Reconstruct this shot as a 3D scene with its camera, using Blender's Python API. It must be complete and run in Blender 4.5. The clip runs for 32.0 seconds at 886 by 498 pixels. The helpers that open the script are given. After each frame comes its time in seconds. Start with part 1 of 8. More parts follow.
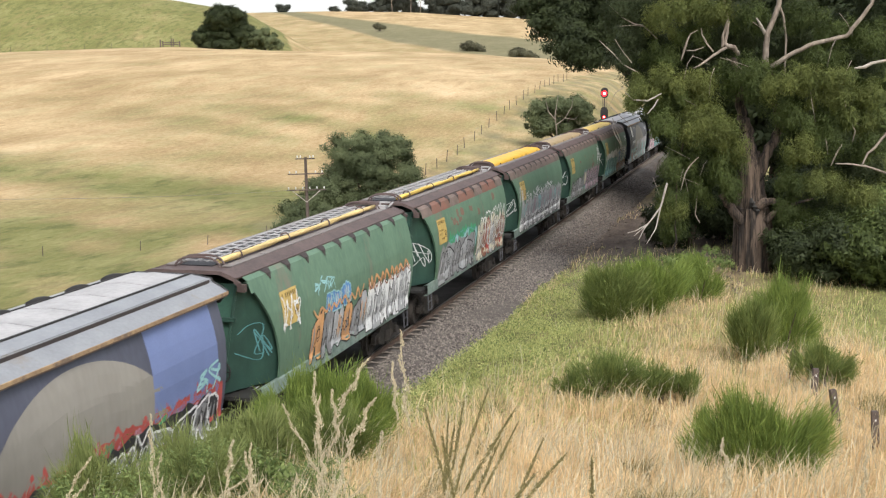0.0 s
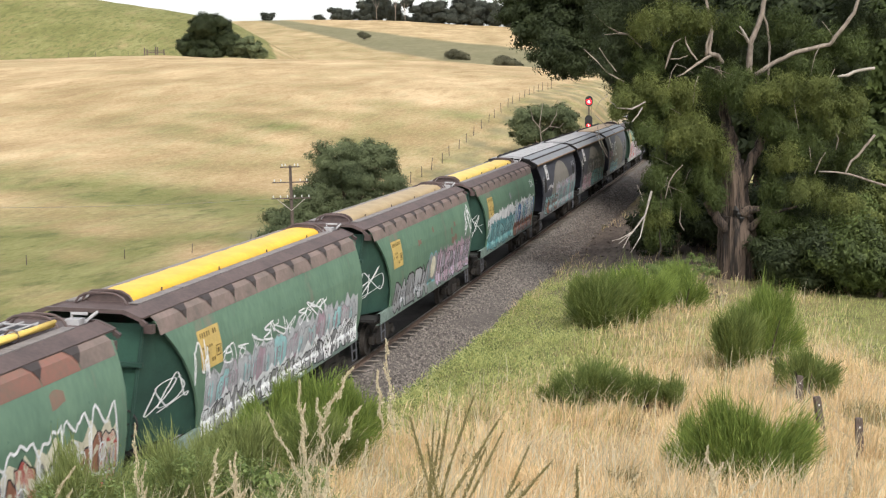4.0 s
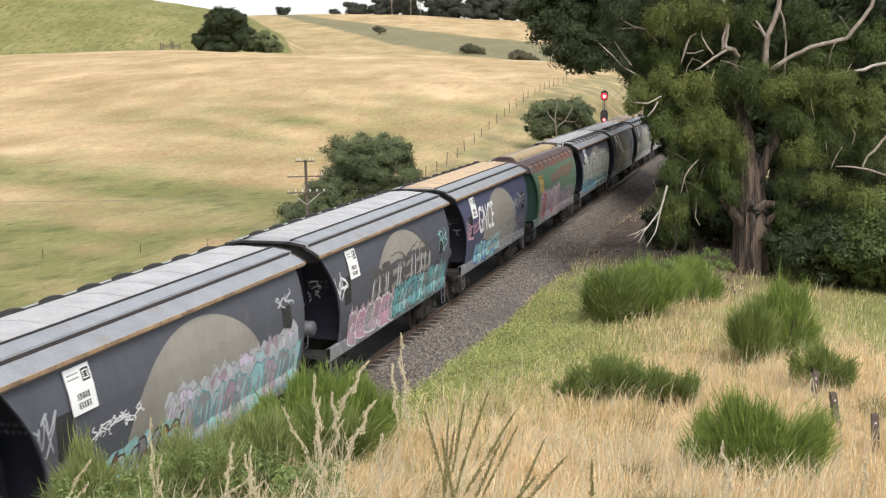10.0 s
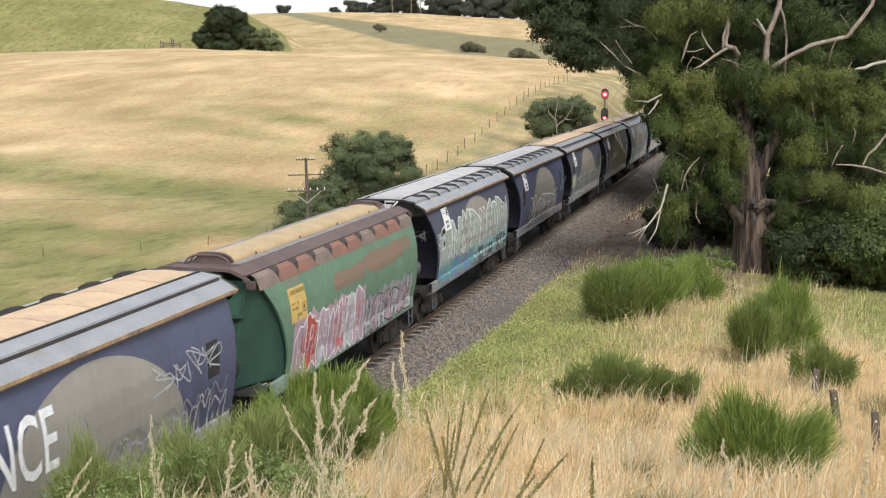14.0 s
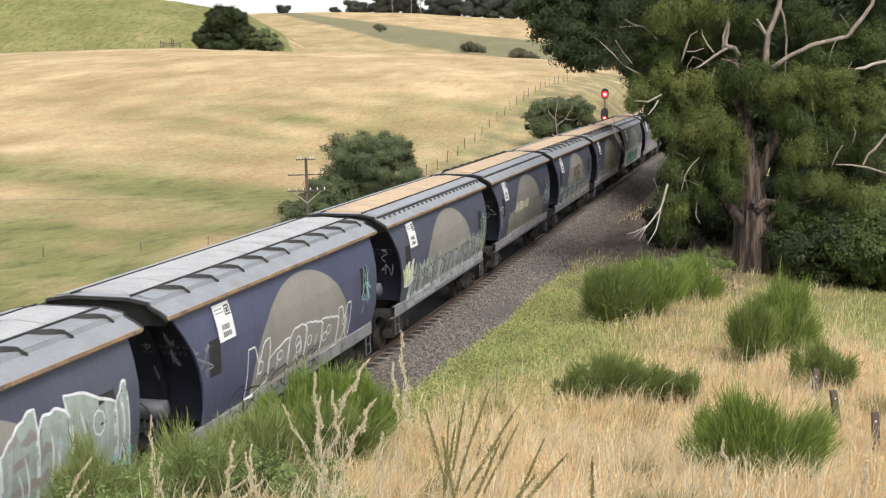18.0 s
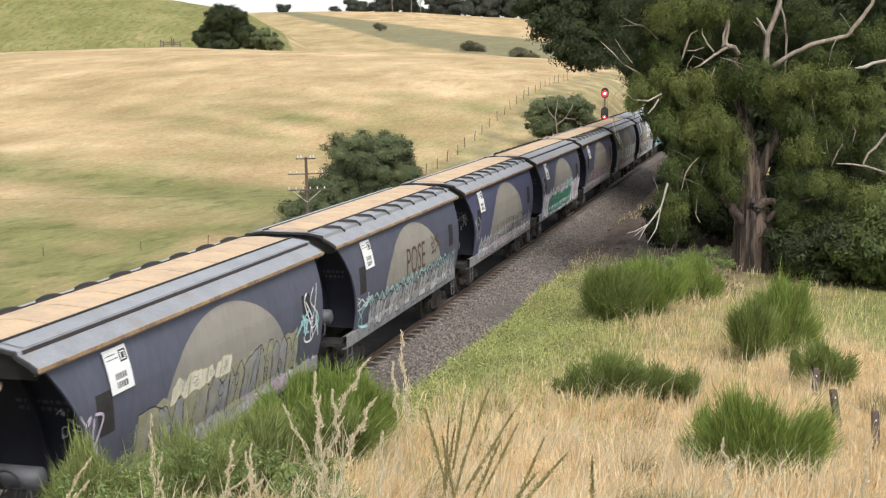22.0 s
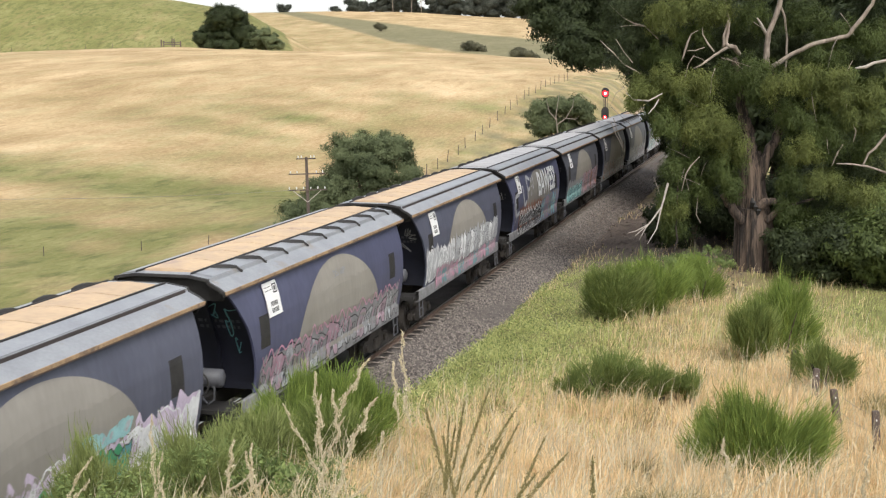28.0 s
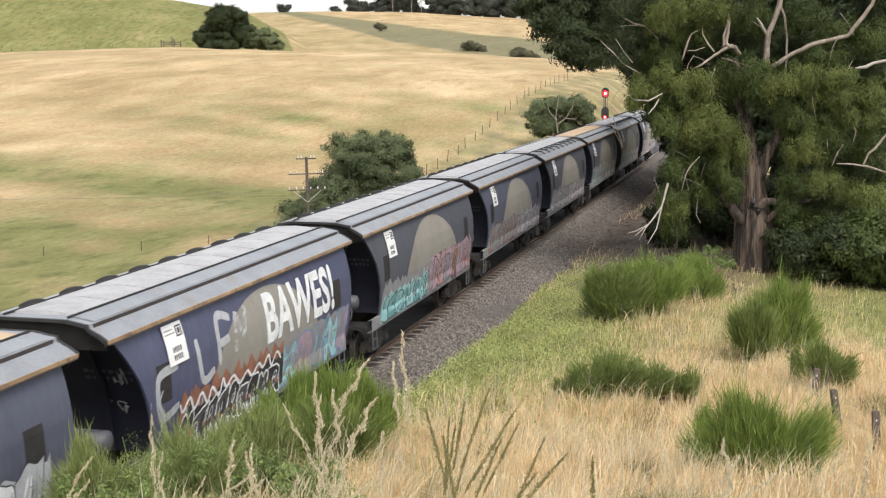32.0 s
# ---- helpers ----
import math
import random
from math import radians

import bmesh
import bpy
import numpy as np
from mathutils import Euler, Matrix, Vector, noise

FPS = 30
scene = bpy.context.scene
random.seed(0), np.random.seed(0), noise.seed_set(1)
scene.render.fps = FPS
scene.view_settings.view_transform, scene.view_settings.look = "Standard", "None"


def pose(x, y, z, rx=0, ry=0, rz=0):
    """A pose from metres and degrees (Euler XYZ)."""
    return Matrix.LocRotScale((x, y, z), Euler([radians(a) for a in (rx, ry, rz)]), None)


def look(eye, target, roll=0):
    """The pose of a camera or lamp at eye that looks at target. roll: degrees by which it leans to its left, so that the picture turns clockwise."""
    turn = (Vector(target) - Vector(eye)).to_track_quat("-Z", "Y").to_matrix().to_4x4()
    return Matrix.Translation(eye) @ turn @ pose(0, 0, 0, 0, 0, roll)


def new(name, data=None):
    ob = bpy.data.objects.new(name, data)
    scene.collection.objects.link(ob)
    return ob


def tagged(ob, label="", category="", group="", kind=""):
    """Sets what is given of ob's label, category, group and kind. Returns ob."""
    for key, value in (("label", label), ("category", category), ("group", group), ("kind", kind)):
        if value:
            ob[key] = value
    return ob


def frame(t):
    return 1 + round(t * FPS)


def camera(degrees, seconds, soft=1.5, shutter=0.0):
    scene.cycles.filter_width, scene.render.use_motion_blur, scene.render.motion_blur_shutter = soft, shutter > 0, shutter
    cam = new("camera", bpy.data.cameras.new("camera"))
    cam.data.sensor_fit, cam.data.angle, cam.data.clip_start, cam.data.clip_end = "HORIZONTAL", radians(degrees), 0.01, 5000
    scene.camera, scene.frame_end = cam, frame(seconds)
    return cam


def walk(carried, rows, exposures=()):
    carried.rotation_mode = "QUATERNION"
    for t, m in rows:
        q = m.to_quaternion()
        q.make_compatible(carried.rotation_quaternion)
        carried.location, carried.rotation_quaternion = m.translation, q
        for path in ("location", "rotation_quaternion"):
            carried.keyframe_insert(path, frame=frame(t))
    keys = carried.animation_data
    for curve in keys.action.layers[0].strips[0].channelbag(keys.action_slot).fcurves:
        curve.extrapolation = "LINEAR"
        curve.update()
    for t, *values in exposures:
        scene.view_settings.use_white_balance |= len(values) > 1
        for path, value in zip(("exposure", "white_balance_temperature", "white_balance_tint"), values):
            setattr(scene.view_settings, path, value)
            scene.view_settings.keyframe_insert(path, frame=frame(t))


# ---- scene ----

# ---- camera: it stands on the bank by a bridge, panned a little by hand ----
cam = camera(36.06, 32.0, soft=1.2, shutter=0.2)
EYE = (12.07, 0.0, 8.31)


def aim(tilt, heading):
    return pose(*EYE, tilt, 0, heading)


walk(cam, [(0.0, aim(82.105, 14.059)), (0.5, aim(82.069, 14.058)), (1.0, aim(82.105, 13.967)), (1.1, aim(82.112, 13.833)),
           (1.2, aim(82.105, 13.559)), (1.3, aim(82.105, 13.381)), (1.4, aim(82.112, 13.167)), (1.5, aim(82.105, 12.965)),
           (2.0, aim(82.178, 12.855)), (2.5, aim(82.288, 13.003)), (3.0, aim(82.395, 13.148)), (3.5, aim(82.433, 13.293)),
           (5.5, aim(82.469, 13.712)), (6.0, aim(82.433, 13.805)), (6.5, aim(82.396, 13.876)), (7.0, aim(82.359, 13.914)),
           (7.5, aim(82.324, 13.950)), (8.0, aim(82.306, 14.003)), (8.5, aim(82.288, 14.021)), (9.0, aim(82.250, 14.040)),
           (9.5, aim(82.250, 14.040)), (10.0, aim(82.214, 14.059)), (10.5, aim(82.214, 14.077)), (11.0, aim(82.214, 14.077)),
           (11.5, aim(82.178, 14.077)), (12.0, aim(82.178, 14.077)), (12.5, aim(82.178, 14.077)), (13.0, aim(82.178, 14.077)),
           (13.5, aim(82.178, 14.077)), (14.0, aim(82.142, 14.077)), (14.5, aim(82.140, 14.077)), (16.5, aim(82.140, 14.077)),
           (17.0, aim(82.140, 14.077)), (17.5, aim(82.140, 14.077)), (18.0, aim(82.140, 14.077)), (18.5, aim(82.140, 14.077)),
           (19.0, aim(82.140, 14.077)), (20.0, aim(82.122, 14.077)), (21.0, aim(82.105, 14.077)), (22.0, aim(82.105, 14.077)),
           (23.0, aim(82.105, 14.077)), (24.0, aim(82.105, 14.077)), (25.0, aim(82.105, 14.077)), (28.0, aim(82.105, 14.095)),
           (29.0, aim(82.105, 14.095)), (30.0, aim(82.105, 14.095)), (31.0, aim(82.105, 14.095)), (32.0, aim(82.105, 14.095))])

# ---- light: bright, thinly overcast summer day ----
SUN_HEIGHT, SUN_TURN = 50.0, 150.0
world = bpy.data.worlds.new("sky")
scene.world = world
world.use_nodes = True
wn = world.node_tree
sky = wn.nodes.new("ShaderNodeTexSky")
sky.sky_type = "NISHITA"
sky.sun_disc = False
sky.sun_elevation, sky.sun_rotation = radians(SUN_HEIGHT), radians(SUN_TURN)
sky.air_density, sky.dust_density, sky.ozone_density = 1.0, 2.0, 1.0
veil = wn.nodes.new("ShaderNodeHueSaturation")  # thin cloud greys the blue
veil.inputs["Saturation"].default_value = 0.25
wn.links.new(sky.outputs[0], veil.inputs["Color"])
wn.links.new(veil.outputs[0], wn.nodes["Background"].inputs[0])
wn.nodes["Background"].inputs[1].default_value = 0.15
sun = new("sun", bpy.data.lights.new("sun", "SUN"))
sun.data.energy, sun.data.angle, sun.data.color = 1.5, radians(25), (1.0, 0.95, 0.86)
away = Vector((math.sin(radians(SUN_TURN)) * math.cos(radians(SUN_HEIGHT)), math.cos(radians(SUN_TURN)) * math.cos(radians(SUN_HEIGHT)), math.sin(radians(SUN_HEIGHT))))
sun.matrix_world = look(away * 200, (0, 0, 0))
scene.view_settings.exposure = 0.89


# ---- materials ----
def surface(name, light, dark, scale=3.0, rough=0.75, bump=0.2, metal=0.0, fine=40.0, stretch=(1, 1, 1), island=0.0, rust=None, rust_at=0.62, hard=0.0, thin=0.0):
    """A surface that varies between two colours at two scales; island: how much whole pieces differ; rust: a third colour in patches."""
    m = bpy.data.materials.new(name)
    m.use_nodes = True
    nt = m.node_tree
    n, l = nt.nodes, nt.links
    bsdf = n["Principled BSDF"]
    co = n.new("ShaderNodeTexCoord")
    mp = n.new("ShaderNodeMapping")
    mp.inputs["Scale"].default_value = stretch
    l.new(co.outputs["Object"], mp.inputs[0])
    big = n.new("ShaderNodeTexNoise")
    big.inputs["Scale"].default_value, big.inputs["Detail"].default_value = scale, 6
    sml = n.new("ShaderNodeTexNoise")
    sml.inputs["Scale"].default_value, sml.inputs["Detail"].default_value = fine, 4
    for t in (big, sml):
        l.new(mp.outputs[0], t.inputs["Vector"])
    add = n.new("ShaderNodeMix")
    add.data_type = "FLOAT"
    add.inputs[0].default_value = 0.4
    l.new(big.outputs[0], add.inputs[2])
    l.new(sml.outputs[0], add.inputs[3])
    fac = add.outputs[0]
    if island:
        geo = n.new("ShaderNodeNewGeometry")
        mix = n.new("ShaderNodeMix")
        mix.data_type = "FLOAT"
        mix.inputs[0].default_value = island
        l.new(fac, mix.inputs[2])
        l.new(geo.outputs["Random Per Island"], mix.inputs[3])
        fac = mix.outputs[0]
    ramp = n.new("ShaderNodeValToRGB")
    ramp.color_ramp.elements[0].position, ramp.color_ramp.elements[1].position = (0.12, 0.88) if island > 0.4 else (0.33 + hard, 0.68 - hard)
    ramp.color_ramp.elements[0].color, ramp.color_ramp.elements[1].color = (*dark, 1), (*light, 1)
    l.new(fac, ramp.inputs[0])
    col = ramp.outputs[0]
    if rust:
        patch = n.new("ShaderNodeTexNoise")
        patch.inputs["Scale"].default_value, patch.inputs["Detail"].default_value, patch.inputs["Roughness"].default_value = scale * 0.8, 8, 0.7
        l.new(mp.outputs[0], patch.inputs["Vector"])
        edge = n.new("ShaderNodeValToRGB")
        edge.color_ramp.elements[0].position, edge.color_ramp.elements[1].position = rust_at, rust_at + 0.1
        l.new(patch.outputs[0], edge.inputs[0])
        mx = n.new("ShaderNodeMix")
        mx.data_type = "RGBA"
        l.new(edge.outputs[0], mx.inputs[0])
        l.new(col, mx.inputs[6])
        mx.inputs[7].default_value = (*rust, 1)
        col = mx.outputs[2]
    l.new(col, bsdf.inputs["Base Color"])
    bsdf.inputs["Roughness"].default_value, bsdf.inputs["Metallic"].default_value = rough, metal
    if thin:
        bsdf.inputs["Specular IOR Level"].default_value = 0.18
    if bump:
        bp = n.new("ShaderNodeBump")
        bp.inputs["Strength"].default_value, bp.inputs["Distance"].default_value = bump, 0.02
        l.new(add.outputs[0], bp.inputs["Height"])
        l.new(bp.outputs[0], bsdf.inputs["Normal"])
    if thin:
        tr = n.new("ShaderNodeBsdfTranslucent")
        ms = n.new("ShaderNodeMixShader")
        ms.inputs[0].default_value = thin
        l.new(col, tr.inputs[0])
        l.new(bsdf.outputs[0], ms.inputs[1])
        l.new(tr.outputs[0], ms.inputs[2])
        l.new(ms.outputs[0], n["Material Output"].inputs[0])
    return m


def glow(name, colour, strength):
    m = bpy.data.materials.new(name)
    m.use_nodes = True
    b = m.node_tree.nodes["Principled BSDF"]
    b.inputs["Base Color"].default_value = (*colour, 1)
    b.inputs["Emission Color"].default_value = (*colour, 1)
    b.inputs["Emission Strength"].default_value = strength
    return m


BLUE_DEEP = surface("deep blue paint", (0.082, 0.088, 0.155), (0.052, 0.056, 0.10), 0.7, 0.5, 0.1, fine=9, stretch=(1, 1, 0.28), rust=(0.10, 0.09, 0.095), rust_at=0.66)
BLUE = surface("slate blue paint", (0.090, 0.096, 0.135), (0.056, 0.060, 0.088), 0.7, 0.55, 0.1, fine=9, stretch=(1, 1, 0.28), rust=(0.10, 0.085, 0.08), rust_at=0.66)
BLUE_B = surface("faded slate paint", (0.082, 0.086, 0.106), (0.058, 0.061, 0.077), 0.7, 0.6, 0.1, fine=9, stretch=(1, 1, 0.35), rust=(0.115, 0.10, 0.095), rust_at=0.65)
# Blue of the recessed ends, near black to carry their shade.
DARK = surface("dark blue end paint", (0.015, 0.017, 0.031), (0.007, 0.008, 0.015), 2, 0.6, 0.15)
BLACK = surface("sooty black steel", (0.03, 0.028, 0.027), (0.012, 0.011, 0.011), 4, 0.7, 0.3)
GREEN = surface("weathered green paint", (0.135, 0.225, 0.152), (0.078, 0.145, 0.10), 0.8, 0.6, 0.1, fine=9, stretch=(1, 1, 0.4), rust=(0.165, 0.165, 0.125), rust_at=0.56)
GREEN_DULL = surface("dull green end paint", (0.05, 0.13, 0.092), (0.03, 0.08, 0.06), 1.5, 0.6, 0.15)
# Darker green that holds the shade of the folded end corners.
GREEN_SHADED = surface("dark green end paint", (0.032, 0.085, 0.062), (0.018, 0.048, 0.038), 2, 0.6, 0.15)
RUST_ROOF = surface("dark rusty brown roof paint", (0.125, 0.085, 0.078), (0.055, 0.04, 0.038), 1.4, 0.65, 0.25, fine=12)
STRIP = surface("dusty pinkish brown panel", (0.23, 0.165, 0.145), (0.13, 0.105, 0.09), 1.6, 0.75, 0.2, fine=12)
FADED = surface("faded red brown paint", (0.25, 0.105, 0.08), (0.15, 0.105, 0.08), 1.2, 0.7, 0.1, fine=10)
FADED_SOFT = surface("thin red brown stain", (0.225, 0.125, 0.095), (0.15, 0.14, 0.10), 1.6, 0.7, 0.1, fine=10)
GUSSET = surface("dark brown gusset", (0.055, 0.042, 0.04), (0.03, 0.024, 0.023), 3, 0.75, 0.2)
WALK = surface("grey brown walkway", (0.24, 0.215, 0.205), (0.13, 0.115, 0.11), 3, 0.7, 0.2, fine=20)
BROWN_INK = surface("faded brown lettering", (0.20, 0.13, 0.03), (0.12, 0.08, 0.02), 5, 0.6, 0.0)
GREY_ROOF = surface("dusty grey roof steel", (0.30, 0.315, 0.335), (0.21, 0.22, 0.24), 1.4, 0.5, 0.12, fine=16, metal=0.1, rust=(0.235, 0.215, 0.195), rust_at=0.56)
LID_GREY = surface("pale grey lid", (0.44, 0.43, 0.435), (0.29, 0.285, 0.29), 1.5, 0.55, 0.15, fine=12)
LID_TAN = surface("grain dusted tan lid", (0.56, 0.405, 0.25), (0.40, 0.295, 0.20), 1.1, 0.75, 0.2, fine=7, rust=(0.36, 0.265, 0.21), rust_at=0.54)
TARP_ORANGE = surface("bright yellow roll cover", (0.83, 0.50, 0.04), (0.65, 0.36, 0.03), 1.5, 0.5, 0.15, fine=10)
TARP_YELLOW = surface("yellow roll cover", (0.78, 0.56, 0.13), (0.58, 0.40, 0.09), 1.5, 0.5, 0.15, fine=10)
TARP_PALE = surface("pale weathered yellow cover", (0.72, 0.55, 0.24), (0.50, 0.37, 0.16), 1.8, 0.6, 0.15, fine=10)
TARP_TAN = surface("faded tan roll cover", (0.42, 0.315, 0.175), (0.30, 0.22, 0.12), 1.5, 0.6, 0.15, fine=10)
EAVE = surface("rusty tan eave edge", (0.46, 0.31, 0.17), (0.20, 0.13, 0.085), 2.0, 0.75, 0.2, fine=14, rust=(0.13, 0.095, 0.08), rust_at=0.54)
EMBLEM = surface("faded grey emblem paint", (0.275, 0.256, 0.226), (0.215, 0.20, 0.178), 1.2, 0.65, 0.05, fine=8, stretch=(1, 1, 0.3))
PALE_BLUE = surface("pale blue paint", (0.17, 0.22, 0.42), (0.12, 0.16, 0.31), 0.9, 0.55, 0.05)
SILL = surface("grimy grey sill paint", (0.30, 0.30, 0.31), (0.11, 0.11, 0.115), 2.2, 0.65, 0.15, fine=14, rust=(0.12, 0.10, 0.09), rust_at=0.6)
SILL_GREEN = surface("grimy pale green sill", (0.26, 0.33, 0.295), (0.10, 0.15, 0.13), 2.2, 0.65, 0.15, fine=14, rust=(0.12, 0.10, 0.09), rust_at=0.6)
WHITE = surface("white panel paint", (0.82, 0.82, 0.82), (0.70, 0.70, 0.70), 3, 0.5, 0.05)
INK = surface("black marking paint", (0.03, 0.03, 0.03), (0.02, 0.02, 0.02), 3, 0.6, 0.0)
GOLD = surface("faded gold logo paint", (0.60, 0.42, 0.13), (0.40, 0.29, 0.10), 2.5, 0.6, 0.05)
STEEL = surface("worn bright rail steel", (0.40, 0.38, 0.36), (0.28, 0.25, 0.22), 6, 0.35, 0.1, metal=0.8)
RAIL_RUST = surface("rusty rail web", (0.14, 0.09, 0.065), (0.08, 0.055, 0.045), 6, 0.8, 0.2)
RAIL_CLIP = surface("dusty steel clip", (0.27, 0.235, 0.205), (0.15, 0.125, 0.105), 6, 0.8, 0.1)
GEAR = surface("dirty running gear", (0.05, 0.041, 0.034), (0.02, 0.017, 0.015), 5, 0.85, 0.3)
SPRAY = {}
for word, rgb in {"white": (0.75, 0.76, 0.78), "teal": (0.13, 0.33, 0.35), "aqua": (0.30, 0.53, 0.54), "pink": (0.52, 0.27, 0.36), "lilac": (0.58, 0.49, 0.62), "black": (0.025, 0.025, 0.03),
                  "silver": (0.42, 0.43, 0.45), "red": (0.45, 0.08, 0.07), "brown": (0.30, 0.13, 0.08), "blue": (0.10, 0.24, 0.50), "orange": (0.62, 0.33, 0.15), "lime": (0.52, 0.62, 0.20),
                  "grey": (0.26, 0.26, 0.27), "green": (0.06, 0.32, 0.16), "purple": (0.22, 0.10, 0.30), "mauve": (0.38, 0.27, 0.32), "cream": (0.62, 0.58, 0.45), "sage": (0.33, 0.38, 0.34), "khaki": (0.30, 0.29, 0.20), "smoke": (0.085, 0.082, 0.085), "brown_ink": (0.10, 0.065, 0.05)}.items():
    SPRAY[word] = surface("sprayed " + word + " paint", tuple(min(0.85, c * 1.12) for c in rgb), tuple(c * 0.7 for c in rgb), 3.5, 0.6, 0.0, fine=20)
# Near-black ballast: shade under the train put into the colour.
UNDER_TRAIN = surface("oil blackened ballast", (0.062, 0.053, 0.047), (0.02, 0.017, 0.015), 2.0, 0.8, 0.9, fine=26)
BALLAST = surface("grey brown ballast", (0.14, 0.12, 0.107), (0.045, 0.039, 0.035), 3.0, 0.9, 0.9, fine=26)
STONE = surface("crushed stone", (0.255, 0.222, 0.198), (0.032, 0.027, 0.025), 6, 0.9, 0.3, island=0.8)
SLEEPER = surface("weathered sleeper timber", (0.17, 0.145, 0.125), (0.08, 0.068, 0.06), 3, 0.9, 0.4, stretch=(0.3, 3, 3))
DRY = surface("dry straw grass", (0.95, 0.76, 0.48), (0.52, 0.38, 0.20), 0.55, 0.8, 0.0, island=0.55, thin=0.45)
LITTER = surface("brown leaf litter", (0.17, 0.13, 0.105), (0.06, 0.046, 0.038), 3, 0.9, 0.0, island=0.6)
LUSH = surface("fresh green grass", (0.56, 0.56, 0.235), (0.27, 0.305, 0.11), 0.6, 0.75, 0.0, island=0.55, thin=0.4)
SEED = surface("pale seed heads", (0.72, 0.65, 0.48), (0.36, 0.31, 0.20), 5, 0.85, 0.0, island=0.5, thin=0.25)
SEED_GREEN = surface("greenish seed heads", (0.30, 0.265, 0.125), (0.13, 0.12, 0.05), 5, 0.85, 0.0, island=0.5, thin=0.25)
BROOM = surface("bright green broom stems", (0.285, 0.36, 0.085), (0.07, 0.115, 0.027), 2.2, 0.65, 0.0, island=0.5, thin=0.3)
BROOM_LIGHT = surface("light feathery olive stems", (0.34, 0.38, 0.14), (0.12, 0.155, 0.052), 2.2, 0.7, 0.0, island=0.6, thin=0.35)
BROOM_DARK = surface("dark green broom stems", (0.255, 0.30, 0.09), (0.07, 0.105, 0.029), 2.2, 0.65, 0.0, island=0.5, thin=0.3)
WEED = surface("weed leaves", (0.235, 0.29, 0.10), (0.075, 0.115, 0.037), 1.2, 0.6, 0.0, island=0.6, thin=0.3)
# Three tones of one leaf: sun and shade are put into the colour.
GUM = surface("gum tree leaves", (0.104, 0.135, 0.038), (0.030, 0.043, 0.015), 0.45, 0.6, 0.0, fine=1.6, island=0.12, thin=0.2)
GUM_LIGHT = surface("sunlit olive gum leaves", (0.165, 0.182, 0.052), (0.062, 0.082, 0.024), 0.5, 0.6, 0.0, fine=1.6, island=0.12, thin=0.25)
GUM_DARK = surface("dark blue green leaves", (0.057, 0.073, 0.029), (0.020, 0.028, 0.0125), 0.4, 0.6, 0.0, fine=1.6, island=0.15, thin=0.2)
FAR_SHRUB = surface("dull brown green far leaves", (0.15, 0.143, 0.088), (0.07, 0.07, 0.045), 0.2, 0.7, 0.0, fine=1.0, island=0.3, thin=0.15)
# Skyline leaves are greyed: haze is put into their base colour.
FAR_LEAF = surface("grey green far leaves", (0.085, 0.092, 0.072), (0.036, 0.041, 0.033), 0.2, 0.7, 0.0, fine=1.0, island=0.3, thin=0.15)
TANK = surface("dusty grey tank paint", (0.09, 0.092, 0.105), (0.045, 0.046, 0.054), 3, 0.6, 0.1)
WATTLE = surface("grey green wattle leaves", (0.172, 0.198, 0.098), (0.056, 0.074, 0.037), 0.35, 0.65, 0.0, fine=1.2, island=0.12, thin=0.2)
BARK = surface("fibrous brown bark", (0.125, 0.090, 0.068), (0.016, 0.012, 0.010), 5.0, 0.95, 1.0, fine=22, stretch=(1, 1, 0.07), hard=0.10)
BARK_PALE = surface("smooth pale gum bark", (0.34, 0.285, 0.235), (0.10, 0.078, 0.062), 2.4, 0.8, 0.4, fine=12, stretch=(1, 1, 0.35))
DEADWOOD = surface("bleached dead wood", (0.44, 0.395, 0.35), (0.24, 0.21, 0.185), 4, 0.85, 0.3, stretch=(1, 1, 0.3))
POST = surface("weathered dark post", (0.135, 0.10, 0.085), (0.055, 0.043, 0.037), 5, 0.9, 0.4, stretch=(1, 1, 0.3))
WIRE = surface("dull fence wire", (0.22, 0.21, 0.20), (0.14, 0.13, 0.12), 5, 0.6, 0.0)
INSULATOR = surface("pale porcelain", (0.62, 0.62, 0.6), (0.5, 0.5, 0.48), 5, 0.35, 0.0)
RED_LAMP = glow("red signal lens", (1.0, 0.02, 0.03), 2.2)
CORE_LAMP = glow("bright signal lens core", (1.0, 0.62, 0.55), 3.0)


